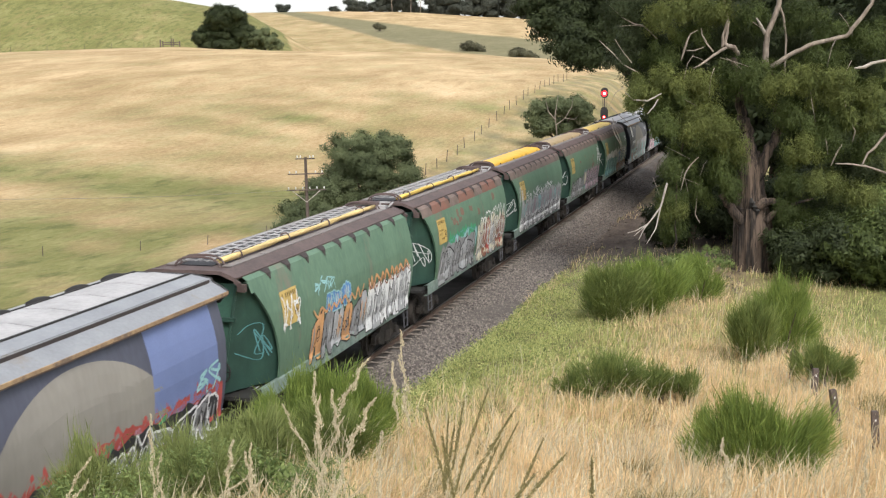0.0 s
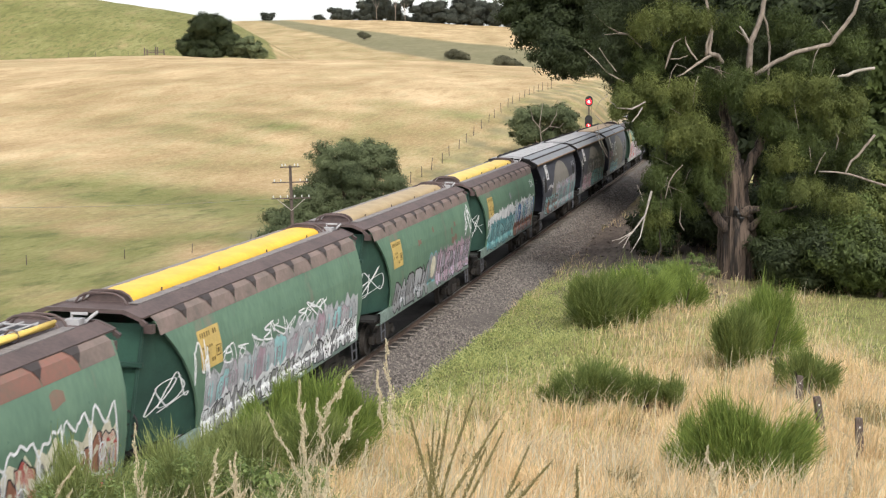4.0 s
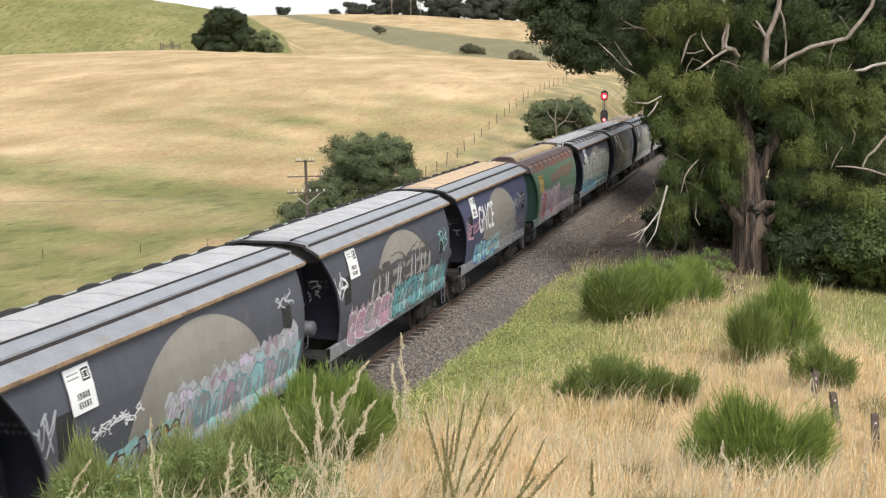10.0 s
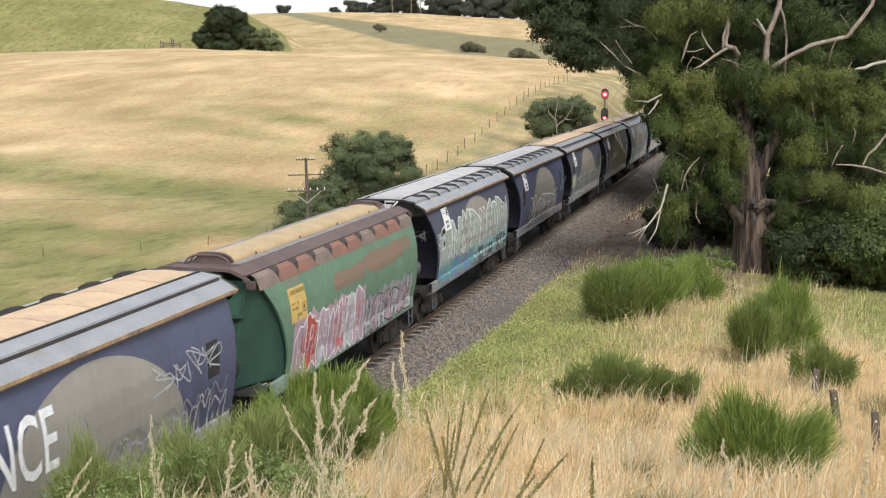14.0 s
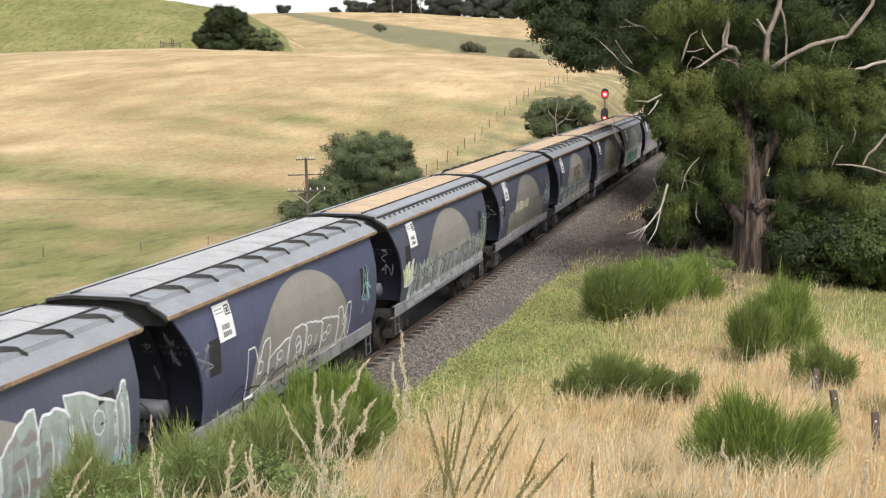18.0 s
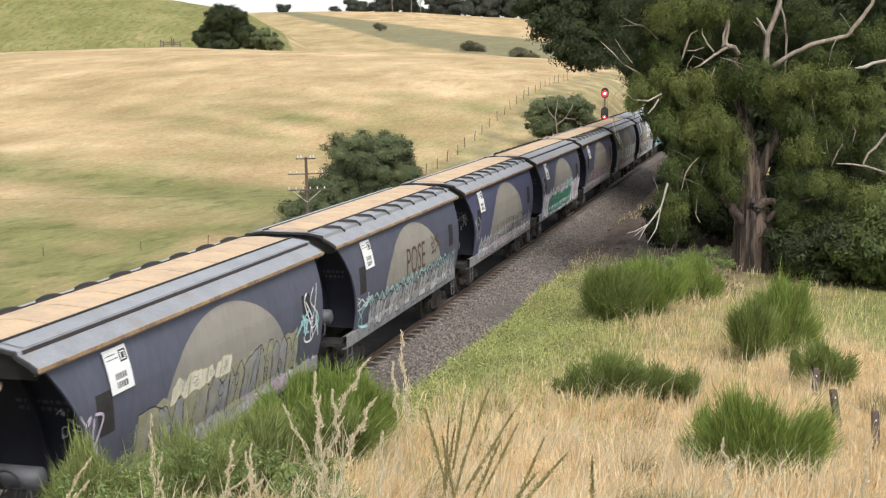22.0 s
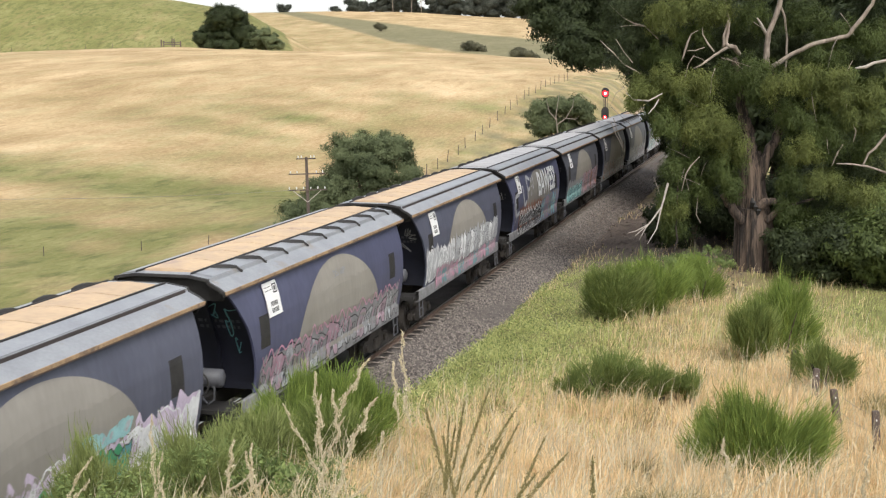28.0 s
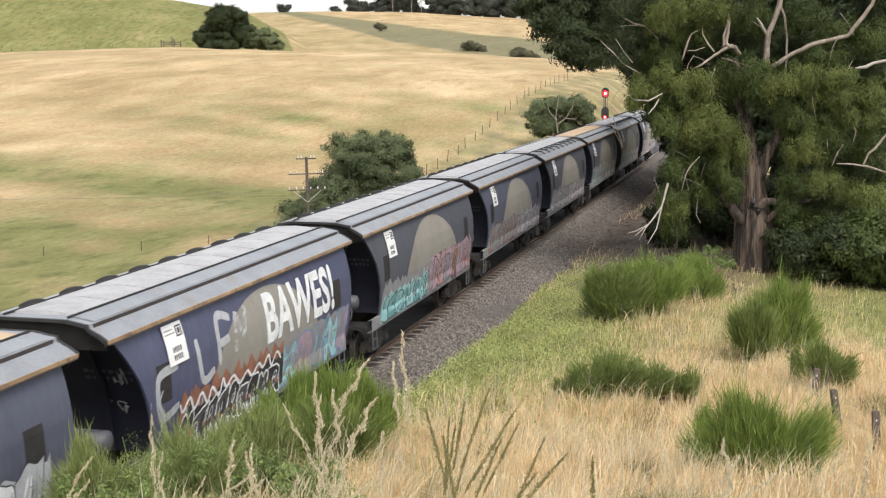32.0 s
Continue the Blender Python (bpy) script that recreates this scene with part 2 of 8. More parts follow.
# ---- building helpers ----
class Shape:
    """Vertices and faces of one mesh."""

    def __init__(self):
        self.v, self.f = [], []

    def grid(self, rows, close=False):
        """Faces between rows of points of equal count."""
        base, n = len(self.v), len(rows[0])
        for r in rows:
            self.v.extend(tuple(p) for p in r)
        for i in range(len(rows) - 1):
            for j in range(n if close else n - 1):
                k = (j + 1) % n
                self.f.append((base + i * n + j, base + i * n + k, base + (i + 1) * n + k, base + (i + 1) * n + j))
        return self

    def box(self, x0, x1, y0, y1, z0, z1, m=None):
        b = len(self.v)
        pts = [(x, y, z) for x in (x0, x1) for y in (y0, y1) for z in (z0, z1)]
        self.v.extend(tuple(m @ Vector(p)) if m else p for p in pts)
        self.f.extend(tuple(b + i for i in q) for q in ((0, 1, 3, 2), (4, 6, 7, 5), (0, 4, 5, 1), (2, 3, 7, 6), (0, 2, 6, 4), (1, 5, 7, 3)))
        return self

    def tube(self, points, radii, sides=8, cap=True, wobble=0.0, rnd=None):
        """A round bar along points."""
        base = len(self.v)
        pts = [Vector(p) for p in points]
        for i, p in enumerate(pts):
            d = (pts[min(i + 1, len(pts) - 1)] - pts[max(i - 1, 0)]).normalized()
            a = d.cross(Vector((0.31, 0.95, 0.05))).normalized()
            b = d.cross(a)
            r = radii[i] if hasattr(radii, "__len__") else radii
            for k in range(sides):
                w = 2 * math.pi * k / sides
                rr = r * (1 + (rnd.uniform(-wobble, wobble) if rnd else 0))
                self.v.append(tuple(p + a * (rr * math.cos(w)) + b * (rr * math.sin(w))))
        for i in range(len(pts) - 1):
            for k in range(sides):
                q = (k + 1) % sides
                self.f.append((base + i * sides + k, base + i * sides + q, base + (i + 1) * sides + q, base + (i + 1) * sides + k))
        if cap:
            self.f.append(tuple(base + k for k in reversed(range(sides))))
            self.f.append(tuple(base + (len(pts) - 1) * sides + k for k in range(sides)))
        return self

    def prism(self, outline, x0, x1):
        """An outline in (y, z), made thick from x0 to x1."""
        b, n = len(self.v), len(outline)
        self.v.extend((x0, y, z) for y, z in outline)
        self.v.extend((x1, y, z) for y, z in outline)
        self.f.append(tuple(b + i for i in range(n)))
        self.f.append(tuple(b + n + i for i in reversed(range(n))))
        self.f.extend((b + i, b + n + i, b + n + (i + 1) % n, b + (i + 1) % n) for i in range(n))
        return self

    def mesh(self, name, material, smooth=False):
        me = bpy.data.meshes.new(name)
        me.from_pydata(self.v, [], self.f)
        me.materials.append(material)
        if smooth:
            me.shade_smooth()
        me.validate()
        return me


def part(name, shape, material, parent=None, label="", smooth=False):
    """Links a shape (or a ready mesh) as one mesh object, under its thing where it has one."""
    me = shape.mesh(name, material, smooth) if isinstance(shape, Shape) else shape
    ob = new(name, me)
    if parent is not None:
        ob.parent = parent
    if label:
        tagged(ob, label)
    return ob


def quick(name, verts, faces, material, smooth=False):
    """A mesh from arrays, for a great many like faces."""
    me = bpy.data.meshes.new(name)
    n, k = faces.shape
    me.vertices.add(len(verts))
    me.vertices.foreach_set("co", np.ascontiguousarray(verts, dtype=np.float32).ravel())
    me.loops.add(n * k)
    me.loops.foreach_set("vertex_index", np.ascontiguousarray(faces, dtype=np.int32).ravel())
    me.polygons.add(n)
    me.polygons.foreach_set("loop_start", np.arange(0, n * k, k, dtype=np.int32))
    me.update(calc_edges=True)
    me.materials.append(material)
    if smooth:
        me.shade_smooth()
    return me


def thing(name, label, category, group="", at=(0, 0, 0), kind=""):
    ob = new(name)
    ob.location = at
    return tagged(ob, label, category, group, kind)


# ---- ground: one sheet from the bank by the bridge to the skyline ----
HEAD = 14.095


def smooth_step(a, b, v):
    t = np.clip((v - a) / (b - a), 0, 1)
    return t * t * (3 - 2 * t)


def wave(x, y, seed, size):
    """Soft unevenness, about -1 to 1."""
    r = np.random.RandomState(seed)
    s = 0
    for k in range(7):
        a, p, q = r.uniform(0, 6.28), r.uniform(0, 6.28), r.uniform(0.6, 1.9) / size
        s = s + np.sin((x * np.cos(a) + y * np.sin(a)) * q * 6.28 + p)
    return s / 4.0


def bearing(x, y):
    """Distance ahead and slant to the right of the view from the bank."""
    dx, dy, c, s = x - EYE[0], y - EYE[1], math.cos(radians(HEAD)), math.sin(radians(HEAD))
    ahead = -dx * s + dy * c
    return ahead, (dx * c + dy * s) / np.maximum(ahead, 1.0)


def bank(y):
    return np.interp(y, [-40, 0, 4, 8, 15, 22, 33, 50, 70, 120, 600], [6.7, 6.6, 5.5, 4.4, 3.1, 1.9, 1.0, 0.3, 0.0, -0.2, -0.3])


def height(x, y):
    x, y = np.asarray(x, float), np.asarray(y, float)
    ahead, slant = bearing(x, y)
    # the paddock rises to a crest, with the far slopes and the green knoll behind it
    crest = np.interp(slant, [-0.5, -0.325, -0.2, -0.118, 0.007, 0.081, 0.15], [1.2, 1.7, 2.6, 2.2, 1.25, 0.0, -2.5])
    rise = np.interp(ahead, [0, 50, 70, 100, 135, 172, 215, 250, 275, 300, 345, 400], [-1.2, -1.3, -1.0, 0.1, 2.4, 5.2, 7.1, 8.0, 8.3, 7.9, 4.0, 3.0])
    rise = rise + crest * smooth_step(120, 270, ahead) * (1 - smooth_step(290, 350, ahead))
    top = np.interp(slant, [-0.6, -0.16, -0.125, -0.07, -0.03, 0.05, 0.081, 0.2], [29.0, 31.7, 32.5, 33.0, 32.5, 29.8, 27.5, 25.0])
    back = np.interp(ahead, [330, 400, 700, 740, 3200], [0, 0.1, 1, 1.0, 0.7])
    far = 3.0 + (top - 3.0) * back
    knoll = np.interp(slant, [-0.6, -0.45, -0.325, -0.205, -0.143, -0.118, -0.093, -0.03], [48, 42, 36.0, 28.3, 24.0, 18.0, 11.5, -6])
    knoll = knoll * smooth_step(320, 455, ahead) * (1 - 0.25 * smooth_step(455, 620, ahead)) - 30 * (1 - smooth_step(300, 340, ahead))
    left = np.maximum(np.where(ahead > 335, np.maximum(far, rise), rise), knoll)
    left = left - 2.3 * np.exp(-((ahead - 116) / 28) ** 2) * smooth_step(-48, -18, x)
    left = left + 0.10 * wave(x, y, 3, 14) + 0.35 * wave(x, y, 4, 90) * smooth_step(60, 150, ahead)
    # the railway keeps to the valley
    valley = smooth_step(0.115, 0.24, slant) * smooth_step(90, 200, ahead)
    left = left * (1 - valley) + (-0.3 + 0.02 * np.maximum(ahead - 300, 0)) * valley
    right = bank(y) + 0.07 * wave(x, y, 5, 5) + 0.12 * wave(x, y, 6, 13)
    right = right - 0.05 * np.maximum(x - 14, 0) * smooth_step(8, 30, y) * (x < 60) - 2.3 * (x >= 60) * smooth_step(8, 30, y)
    back_fill = smooth_step(240, 420, ahead)
    right = right * (1 - back_fill) + left * back_fill
    flat = -0.55
    tr = smooth_step(3.1, 4.3 + 0.45 * np.maximum(bank(y), 0), x)
    tl = smooth_step(3.4, 13.0, -x)
    z = np.where(x > 0, flat + (right - flat) * tr, flat + (left - flat) * tl)
    return z


def sector(first, last, step):
    return np.arange(first, last, step)


def build_ground():
    turns = np.concatenate([sector(-180, -40, 5), sector(-40, -22, 1.0), sector(-22, 22, 0.14), sector(22, 40, 1.0), sector(40, 180, 5)])
    rings = np.concatenate([[0.01], np.geomspace(0.8, 60, 130), np.geomspace(60.8, 420, 170)[1:], np.geomspace(426, 760, 70), np.geomspace(800, 4000, 12)])
    a, r = np.meshgrid(np.radians(turns - HEAD), rings)
    x, y = EYE[0] + 0.2 + r * np.sin(a), EYE[1] - 0.2 + r * np.cos(a)
    z = height(x, y)
    n, k = len(rings), len(turns)
    i, j = np.meshgrid(np.arange(n - 1), np.arange(k), indexing="ij")
    q = (j + 1) % k
    faces = np.stack([i * k + j, i * k + q, (i + 1) * k + q, (i + 1) * k + j], -1).reshape(-1, 4)[:, ::-1]
    verts = np.stack([x.ravel(), y.ravel(), z.ravel()], -1)
    me = quick("ground", verts, faces, ground_material(), smooth=True)
    paint_cover(me, verts)
    ob = tagged(new("ground", me), "rolling paddocks of dry straw-coloured grass with greener patches", "ground", kind="structure")
    return ob


def paint_cover(me, verts):
    """What grows where: red for how green, green for bare earth and gravel and the trees' shade, blue for the mown
    olive field.
    """
    x, y = verts[:, 0], verts[:, 1]
    ahead, slant = bearing(x, y)
    band = np.exp(-((ahead + 34 * (slant + 0.1) - 94) / 9) ** 2) * (1.3 + 0.3 * wave(x, y, 16, 30)) + (1.0 + 0.45 * wave(x, y, 17, 9)) * (1 - smooth_step(74, 92, ahead)) + 0.4 * np.exp(-((ahead - 122) / 10) ** 2) * smooth_step(-0.26, -0.16, slant)
    green = np.where(x < -4, band + 0.25 * wave(x, y, 11, 22) - 0.08, 0)
    slope = np.exp(-((ahead - 138) / 24) ** 2) * (0.42 + 0.35 * wave(x, y, 18, 16)) * smooth_step(-0.34, -0.14, slant)
    green = np.where((x < -4) & (ahead > 118), np.maximum(0.06 + 0.12 * wave(x, y, 12, 40), np.maximum(slope, green)), green)
    verge = (x > -17.5) & (x < -4) & (y > 70) & (ahead < 260)
    green = np.where(verge, np.maximum(green, 0.45 + 0.4 * wave(x, y, 15, 5)), green)
    knoll = (ahead > 300) & (slant < -0.118 + 0.00019 * (455 - ahead) * (ahead < 455) - 0.0002 * (ahead - 455) * (ahead > 455))
    green = np.where(knoll, 1.3 + 0.15 * wave(x, y, 13, 60), green)
    split = np.interp(slant, [-0.124, -0.093, -0.06, -0.032, 0.007, 0.043, 0.069, 0.1], [690, 616, 540, 490, 454, 434, 426, 420])
    brow = np.interp(slant, [-0.112, -0.068, -0.018, 0.032, 0.073], [710, 640, 584, 554, 538])
    olive = np.where((ahead > 330) & ~knoll, smooth_step(0, 14, ahead - split) * (1 - smooth_step(-8, 8, ahead - brow)), 0.0)
    olive = np.where(verge, 0.3 + 0.6 * wave(x, y, 19, 4), olive).clip(0, 1)
    pale_far = ((ahead > 330) & (~knoll) & (olive < 0.5)).astype(float)
    green = np.where(pale_far > 0, np.where(ahead < brow, 0.3, 0.05), green)
    # extra green at the right also darkens the grass for tree shade
    near = 0.8 * (1 - smooth_step(5.5, 8.5, x)) * (1 - smooth_step(14, 19, y)) + 0.75 * np.exp(-((x - 4.6 - 0.03 * np.maximum(y - 20, 0)) / 1.5) ** 2) + 0.75 * smooth_step(13.5, 16.5, x) * smooth_step(26, 38, y) + 0.8 * smooth_step(33, 42, y) * smooth_step(8, 12, x) + 0.75 * np.exp(-(((x - 7.2) / 3.4) ** 2 + ((y - 35) / 8) ** 2))
    near = np.where(y > 50, np.maximum(near, 0.45), near) + 0.16 * wave(x, y, 14, 6)
    green = np.where((x > -4) & (ahead < 300), near, green)
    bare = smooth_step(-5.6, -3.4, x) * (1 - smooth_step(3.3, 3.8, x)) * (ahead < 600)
    # brown earth patch that also puts the trees' shade into the ground
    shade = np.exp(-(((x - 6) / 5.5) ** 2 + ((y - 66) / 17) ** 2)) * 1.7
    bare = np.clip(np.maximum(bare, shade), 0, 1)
    data = np.stack([np.clip(green, 0, 1), bare, olive, np.ones_like(bare)], -1).astype(np.float32)
    attr = me.color_attributes.new("cover", "FLOAT_COLOR", "POINT")
    attr.data.foreach_set("color", data.ravel())


def ground_material():
    m = bpy.data.materials.new("paddock grass")
    m.use_nodes = True
    nt = m.node_tree
    n, l = nt.nodes, nt.links
    bsdf = n["Principled BSDF"]
    co = n.new("ShaderNodeTexCoord")
    at = n.new("ShaderNodeAttribute")
    at.attribute_name = "cover"
    sep = n.new("ShaderNodeSeparateColor")
    l.new(at.outputs["Color"], sep.inputs[0])

    def noise_tex(scale, detail, stretch, rough=0.6):
        mp = n.new("ShaderNodeMapping")
        mp.inputs["Scale"].default_value = stretch
        mp.inputs["Rotation"].default_value = (0, 0, radians(-HEAD))
        t = n.new("ShaderNodeTexNoise")
        t.inputs["Scale"].default_value, t.inputs["Detail"].default_value, t.inputs["Roughness"].default_value = scale, detail, rough
        l.new(co.outputs["Object"], mp.inputs[0])
        l.new(mp.outputs[0], t.inputs["Vector"])
        return t.outputs[0]

    def ramp(fac, stops):
        r = n.new("ShaderNodeValToRGB")
        while len(r.color_ramp.elements) < len(stops):
            r.color_ramp.elements.new(0.5)
        for e, (p, c) in zip(r.color_ramp.elements, stops):
            e.position, e.color = p, (*c, 1)
        l.new(fac, r.inputs[0])
        return r.outputs[0]

    def mix(fac, a, b):
        x = n.new("ShaderNodeMix")
        x.data_type = "RGBA"
        l.new(fac, x.inputs[0])
        l.new(a, x.inputs[6])
        l.new(b, x.inputs[7])
        return x.outputs[2]

    big = noise_tex(0.11, 6, (0.9, 0.55, 1.0), 0.62)
    mid = noise_tex(0.36, 9, (1.2, 0.28, 1.0), 0.72)
    fine = noise_tex(3.0, 8, (1.1, 0.42, 1), 0.8)
    a = n.new("ShaderNodeMath")
    a.operation = "MULTIPLY_ADD"
    a.inputs[1].default_value = 0.28
    l.new(big, a.inputs[0])
    b = n.new("ShaderNodeMath")
    b.operation = "MULTIPLY_ADD"
    b.inputs[1].default_value = 0.38
    l.new(mid, b.inputs[0])
    c = n.new("ShaderNodeMath")
    c.operation = "MULTIPLY"
    c.inputs[1].default_value = 0.34
    l.new(fine, c.inputs[0])
    l.new(c.outputs[0], b.inputs[2])
    l.new(b.outputs[0], a.inputs[2])
    v = a.outputs[0]
    dry = ramp(v, [(0.40, (0.27, 0.19, 0.095)), (0.47, (0.36, 0.258, 0.137)), (0.525, (0.47, 0.345, 0.195)), (0.60, (0.60, 0.455, 0.285))])
    lush = ramp(v, [(0.40, (0.118, 0.122, 0.04)), (0.5, (0.172, 0.172, 0.062)), (0.60, (0.25, 0.238, 0.102))])
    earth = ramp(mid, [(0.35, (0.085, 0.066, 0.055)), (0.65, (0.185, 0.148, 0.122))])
    olive = ramp(v, [(0.40, (0.145, 0.134, 0.07)), (0.5, (0.178, 0.162, 0.09)), (0.60, (0.225, 0.2, 0.117))])
    # patches: how green, broken up by the noise
    p = n.new("ShaderNodeMath")
    p.operation = "MULTIPLY_ADD"
    p.inputs[1].default_value = 2.2
    q = n.new("ShaderNodeMath")
    q.operation = "MULTIPLY_ADD"
    q.inputs[1].default_value, q.inputs[2].default_value = -0.5, -0.85
    l.new(big, q.inputs[0])
    l.new(q.outputs[0], p.inputs[2])
    l.new(mid, p.inputs[0])
    s = n.new("ShaderNodeMath")
    s.operation = "ADD"
    s.use_clamp = True
    l.new(p.outputs[0], s.inputs[0])
    l.new(sep.outputs[0], s.inputs[1])
    tuft = ramp(noise_tex(0.8, 6, (1.0, 0.3, 1.0), 0.6), [(0.50, (0, 0, 0)), (0.60, (0.7, 0.7, 0.7))])
    sedge = ramp(fine, [(0.35, (0.07, 0.078, 0.027)), (0.65, (0.135, 0.135, 0.05))])
    lush = mix(tuft, lush, sedge)
    col = mix(s.outputs[0], dry, lush)
    col = mix(sep.outputs[2], col, olive)
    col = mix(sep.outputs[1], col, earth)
    l.new(col, bsdf.inputs["Base Color"])
    bsdf.inputs["Roughness"].default_value = 0.95
    bsdf.inputs["Specular IOR Level"].default_value = 0.15
    bp = n.new("ShaderNodeBump")
    bp.inputs["Strength"].default_value, bp.inputs["Distance"].default_value = 0.5, 0.3
    l.new(v, bp.inputs["Height"])
    l.new(bp.outputs[0], bsdf.inputs["Normal"])
    return m


build_ground()


# ---- railway track ----
TRACK_END = 420.0


def build_track():
    bed = Shape()
    outline = [(-3.6, -0.62), (-2.5, -0.33), (-1.75, -0.2), (-1.3, -0.155), (1.25, -0.155), (1.6, -0.21), (2.3, -0.36), (3.75, -0.52), (4.3, -0.75)]
    rows = []
    for k in range(0, 226):
        y = -20 + k * 2.0 if k < 226 else TRACK_END
        rows.append([(x + 0.12 * noise.noise((x, y * 0.7, 1.0)) * (abs(x) > 2), y, z + 0.05 * noise.noise((x * 2, y * 0.9, 4.0))) for x, z in outline])
    bed.grid(rows)
    tagged(part("ballast", bed, BALLAST), "grey-brown crushed stone ballast with a wide gravel shoulder", "ballast", kind="structure")
    # black strip between the rails: the wagons' shade, put into the ballast colour
    four_foot = Shape()
    four_foot.grid([[(x + 0.05 * noise.noise((x, y, 7.0)), y, z + 0.05 * noise.noise((x * 2, y * 0.9, 4.0))) for x, z in ((-1.3, -0.16), (-0.7, -0.135), (0, -0.13), (0.72, -0.135), (1.12, -0.157))] for y in range(-20, 400, 2)])
    tagged(part("oily_ballast", four_foot, UNDER_TRAIN), "ballast between the rails with the wagons' shade in its colour", "ballast", kind="structure")
    track = thing("railway_track", "broad gauge railway track with worn steel rails on old sleepers", "track", kind="structure")
    for side in (-1, 1):
        x = side * 0.835
        web = Shape()
        out = [(-0.07, -0.16), (-0.07, -0.145), (-0.012, -0.12), (-0.012, -0.045), (-0.035, -0.035), (-0.035, -0.004), (0.035, -0.004), (0.035, -0.035), (0.012, -0.045), (0.012, -0.12), (0.07, -0.145), (0.07, -0.16)]
        web.grid([[(x + a, y, b) for a, b in out] for y in (-20, 30, 60, 120, 430)], close=True)
        rail = part("rail", web, RAIL_RUST, track, "rusty brown steel rail")
        head = Shape().box(x - 0.03, x + 0.03, -20, 430, -0.003, 0.0)
        part("running_surface", head, STEEL, rail, "bright worn rail head")
    rnd = random.Random(5)
    forms = []
    for k in range(5):
        s = Shape()
        w, e = rnd.uniform(0.11, 0.13), rnd.uniform(1.36, 1.46)
        s.grid([[(xx, -w, -0.30), (xx, -w * 0.95, -0.165 - rnd.uniform(0, 0.012)), (xx, w * 0.95, -0.165 - rnd.uniform(0, 0.012)), (xx, w, -0.30)] for xx in (-e, -0.8, 0, 0.8, e)])
        n0 = len(s.v)
        s.f += [(0, 1, 2, 3), (n0 - 1, n0 - 2, n0 - 3, n0 - 4)]
        forms.append(s.mesh("sleeper", SLEEPER))
    clip = Shape().tube([(-0.06, -0.05, -0.13), (0.06, -0.05, -0.10), (0.20, -0.02, -0.115), (0.26, 0.05, -0.135), (0.18, 0.1, -0.12)], 0.024, 5).mesh("rail_clip", RAIL_CLIP)
    y = 14.0
    for k in range(190):
        o = part("sleeper", forms[k % 5], SLEEPER, track)
        o.matrix_basis = pose(rnd.uniform(-0.03, 0.03), y, 0, 0, 0, rnd.uniform(-1.2, 1.2))
        for x in (0.97, -0.97):
            c = part("rail_clip", clip, RAIL_CLIP, track)
            c.matrix_basis = pose(x, y, 0, 0, 0, 0 if x > 0 else 180)
        y += 0.685
    # loose stones over the shoulder
    r = np.random.RandomState(8)
    n = 62000
    x = 1.2 + 2.9 * r.rand(n) ** 0.9
    yy = 22 + 80 * r.rand(n) ** 1.6
    z = np.interp(x, [p[0] for p in outline], [p[1] for p in outline]) + 0.012
    size = r.uniform(0.016, 0.042, len(x)) * (0.8 + yy / 110)
    corner = np.array([(1, 0, -0.3), (0, 1, -0.2), (-1, 0, -0.3), (0, -1, -0.2), (0.1, 0.1, 0.8)])
    v = corner[None] * size[:, None, None] * r.uniform(0.6, 1.3, (len(x), 5, 3))
    ang = r.uniform(0, 6.28, len(x))
    c, s = np.cos(ang)[:, None], np.sin(ang)[:, None]
    v = np.stack([v[..., 0] * c - v[..., 1] * s + x[:, None], v[..., 0] * s + v[..., 1] * c + yy[:, None], v[..., 2] + z[:, None]], -1)
    f = np.array([(0, 1, 4), (1, 2, 4), (2, 3, 4), (3, 0, 4)])[None] + 5 * np.arange(len(x))[:, None, None]
    tagged(new("ballast_stones", quick("ballast_stones", v.reshape(-1, 3), f.reshape(-1, 3), STONE)), "loose angular grey and brown ballast stones beside the track", "stones", kind="stuff")


build_track()


# ---- the grain train ----
PITCH, BODY = 14.0, 13.0  # coupled length and length over the roof
EAVE_Z, SIDE_FOOT = 3.70, 1.32
SIDE_Z = [1.32, 1.7, 2.1, 2.5, 2.85, 3.2, 3.45, 3.6, 3.70]
SIDE_X = [1.37, 1.44, 1.48, 1.485, 1.46, 1.385, 1.31, 1.26, 1.22]


def side_x(z):
    return float(np.interp(z, SIDE_Z, SIDE_X))


def side_end(z, far=False):
    """How far the end of the side sheet is set back from the roof's end at this height."""
    t = min(1.0, max(0.0, (EAVE_Z - z) / (EAVE_Z - SIDE_FOOT)))
    return 0.32 + 0.15 * t if far else 0.32 + 1.1 * (1 - (1 - t) ** 1.8)


def on_side(y, z, off):
    y = min(max(y, side_end(z) + 0.02), BODY - side_end(z, True) - 0.02)
    return ((side_x(z) if z > 1.35 else 1.404) + off, y, z)


def patch(shape, y0, y1, low, high, off, steps=24, rows=5):
    """A painted patch on the near side, between two edges low(y) and high(y)."""
    cols = []
    rows = max(rows, int((max(high(y0), high((y0 + y1) / 2), high(y1)) - low(y0)) / 0.11))
    for i in range(steps + 1):
        y = y0 + (y1 - y0) * i / steps
        a, b = low(y), max(low(y) + 0.01, high(y))
        cols.append([on_side(y, a + (b - a) * k / rows, off + 0.003) for k in range(rows + 1)])
    shape.grid(cols)


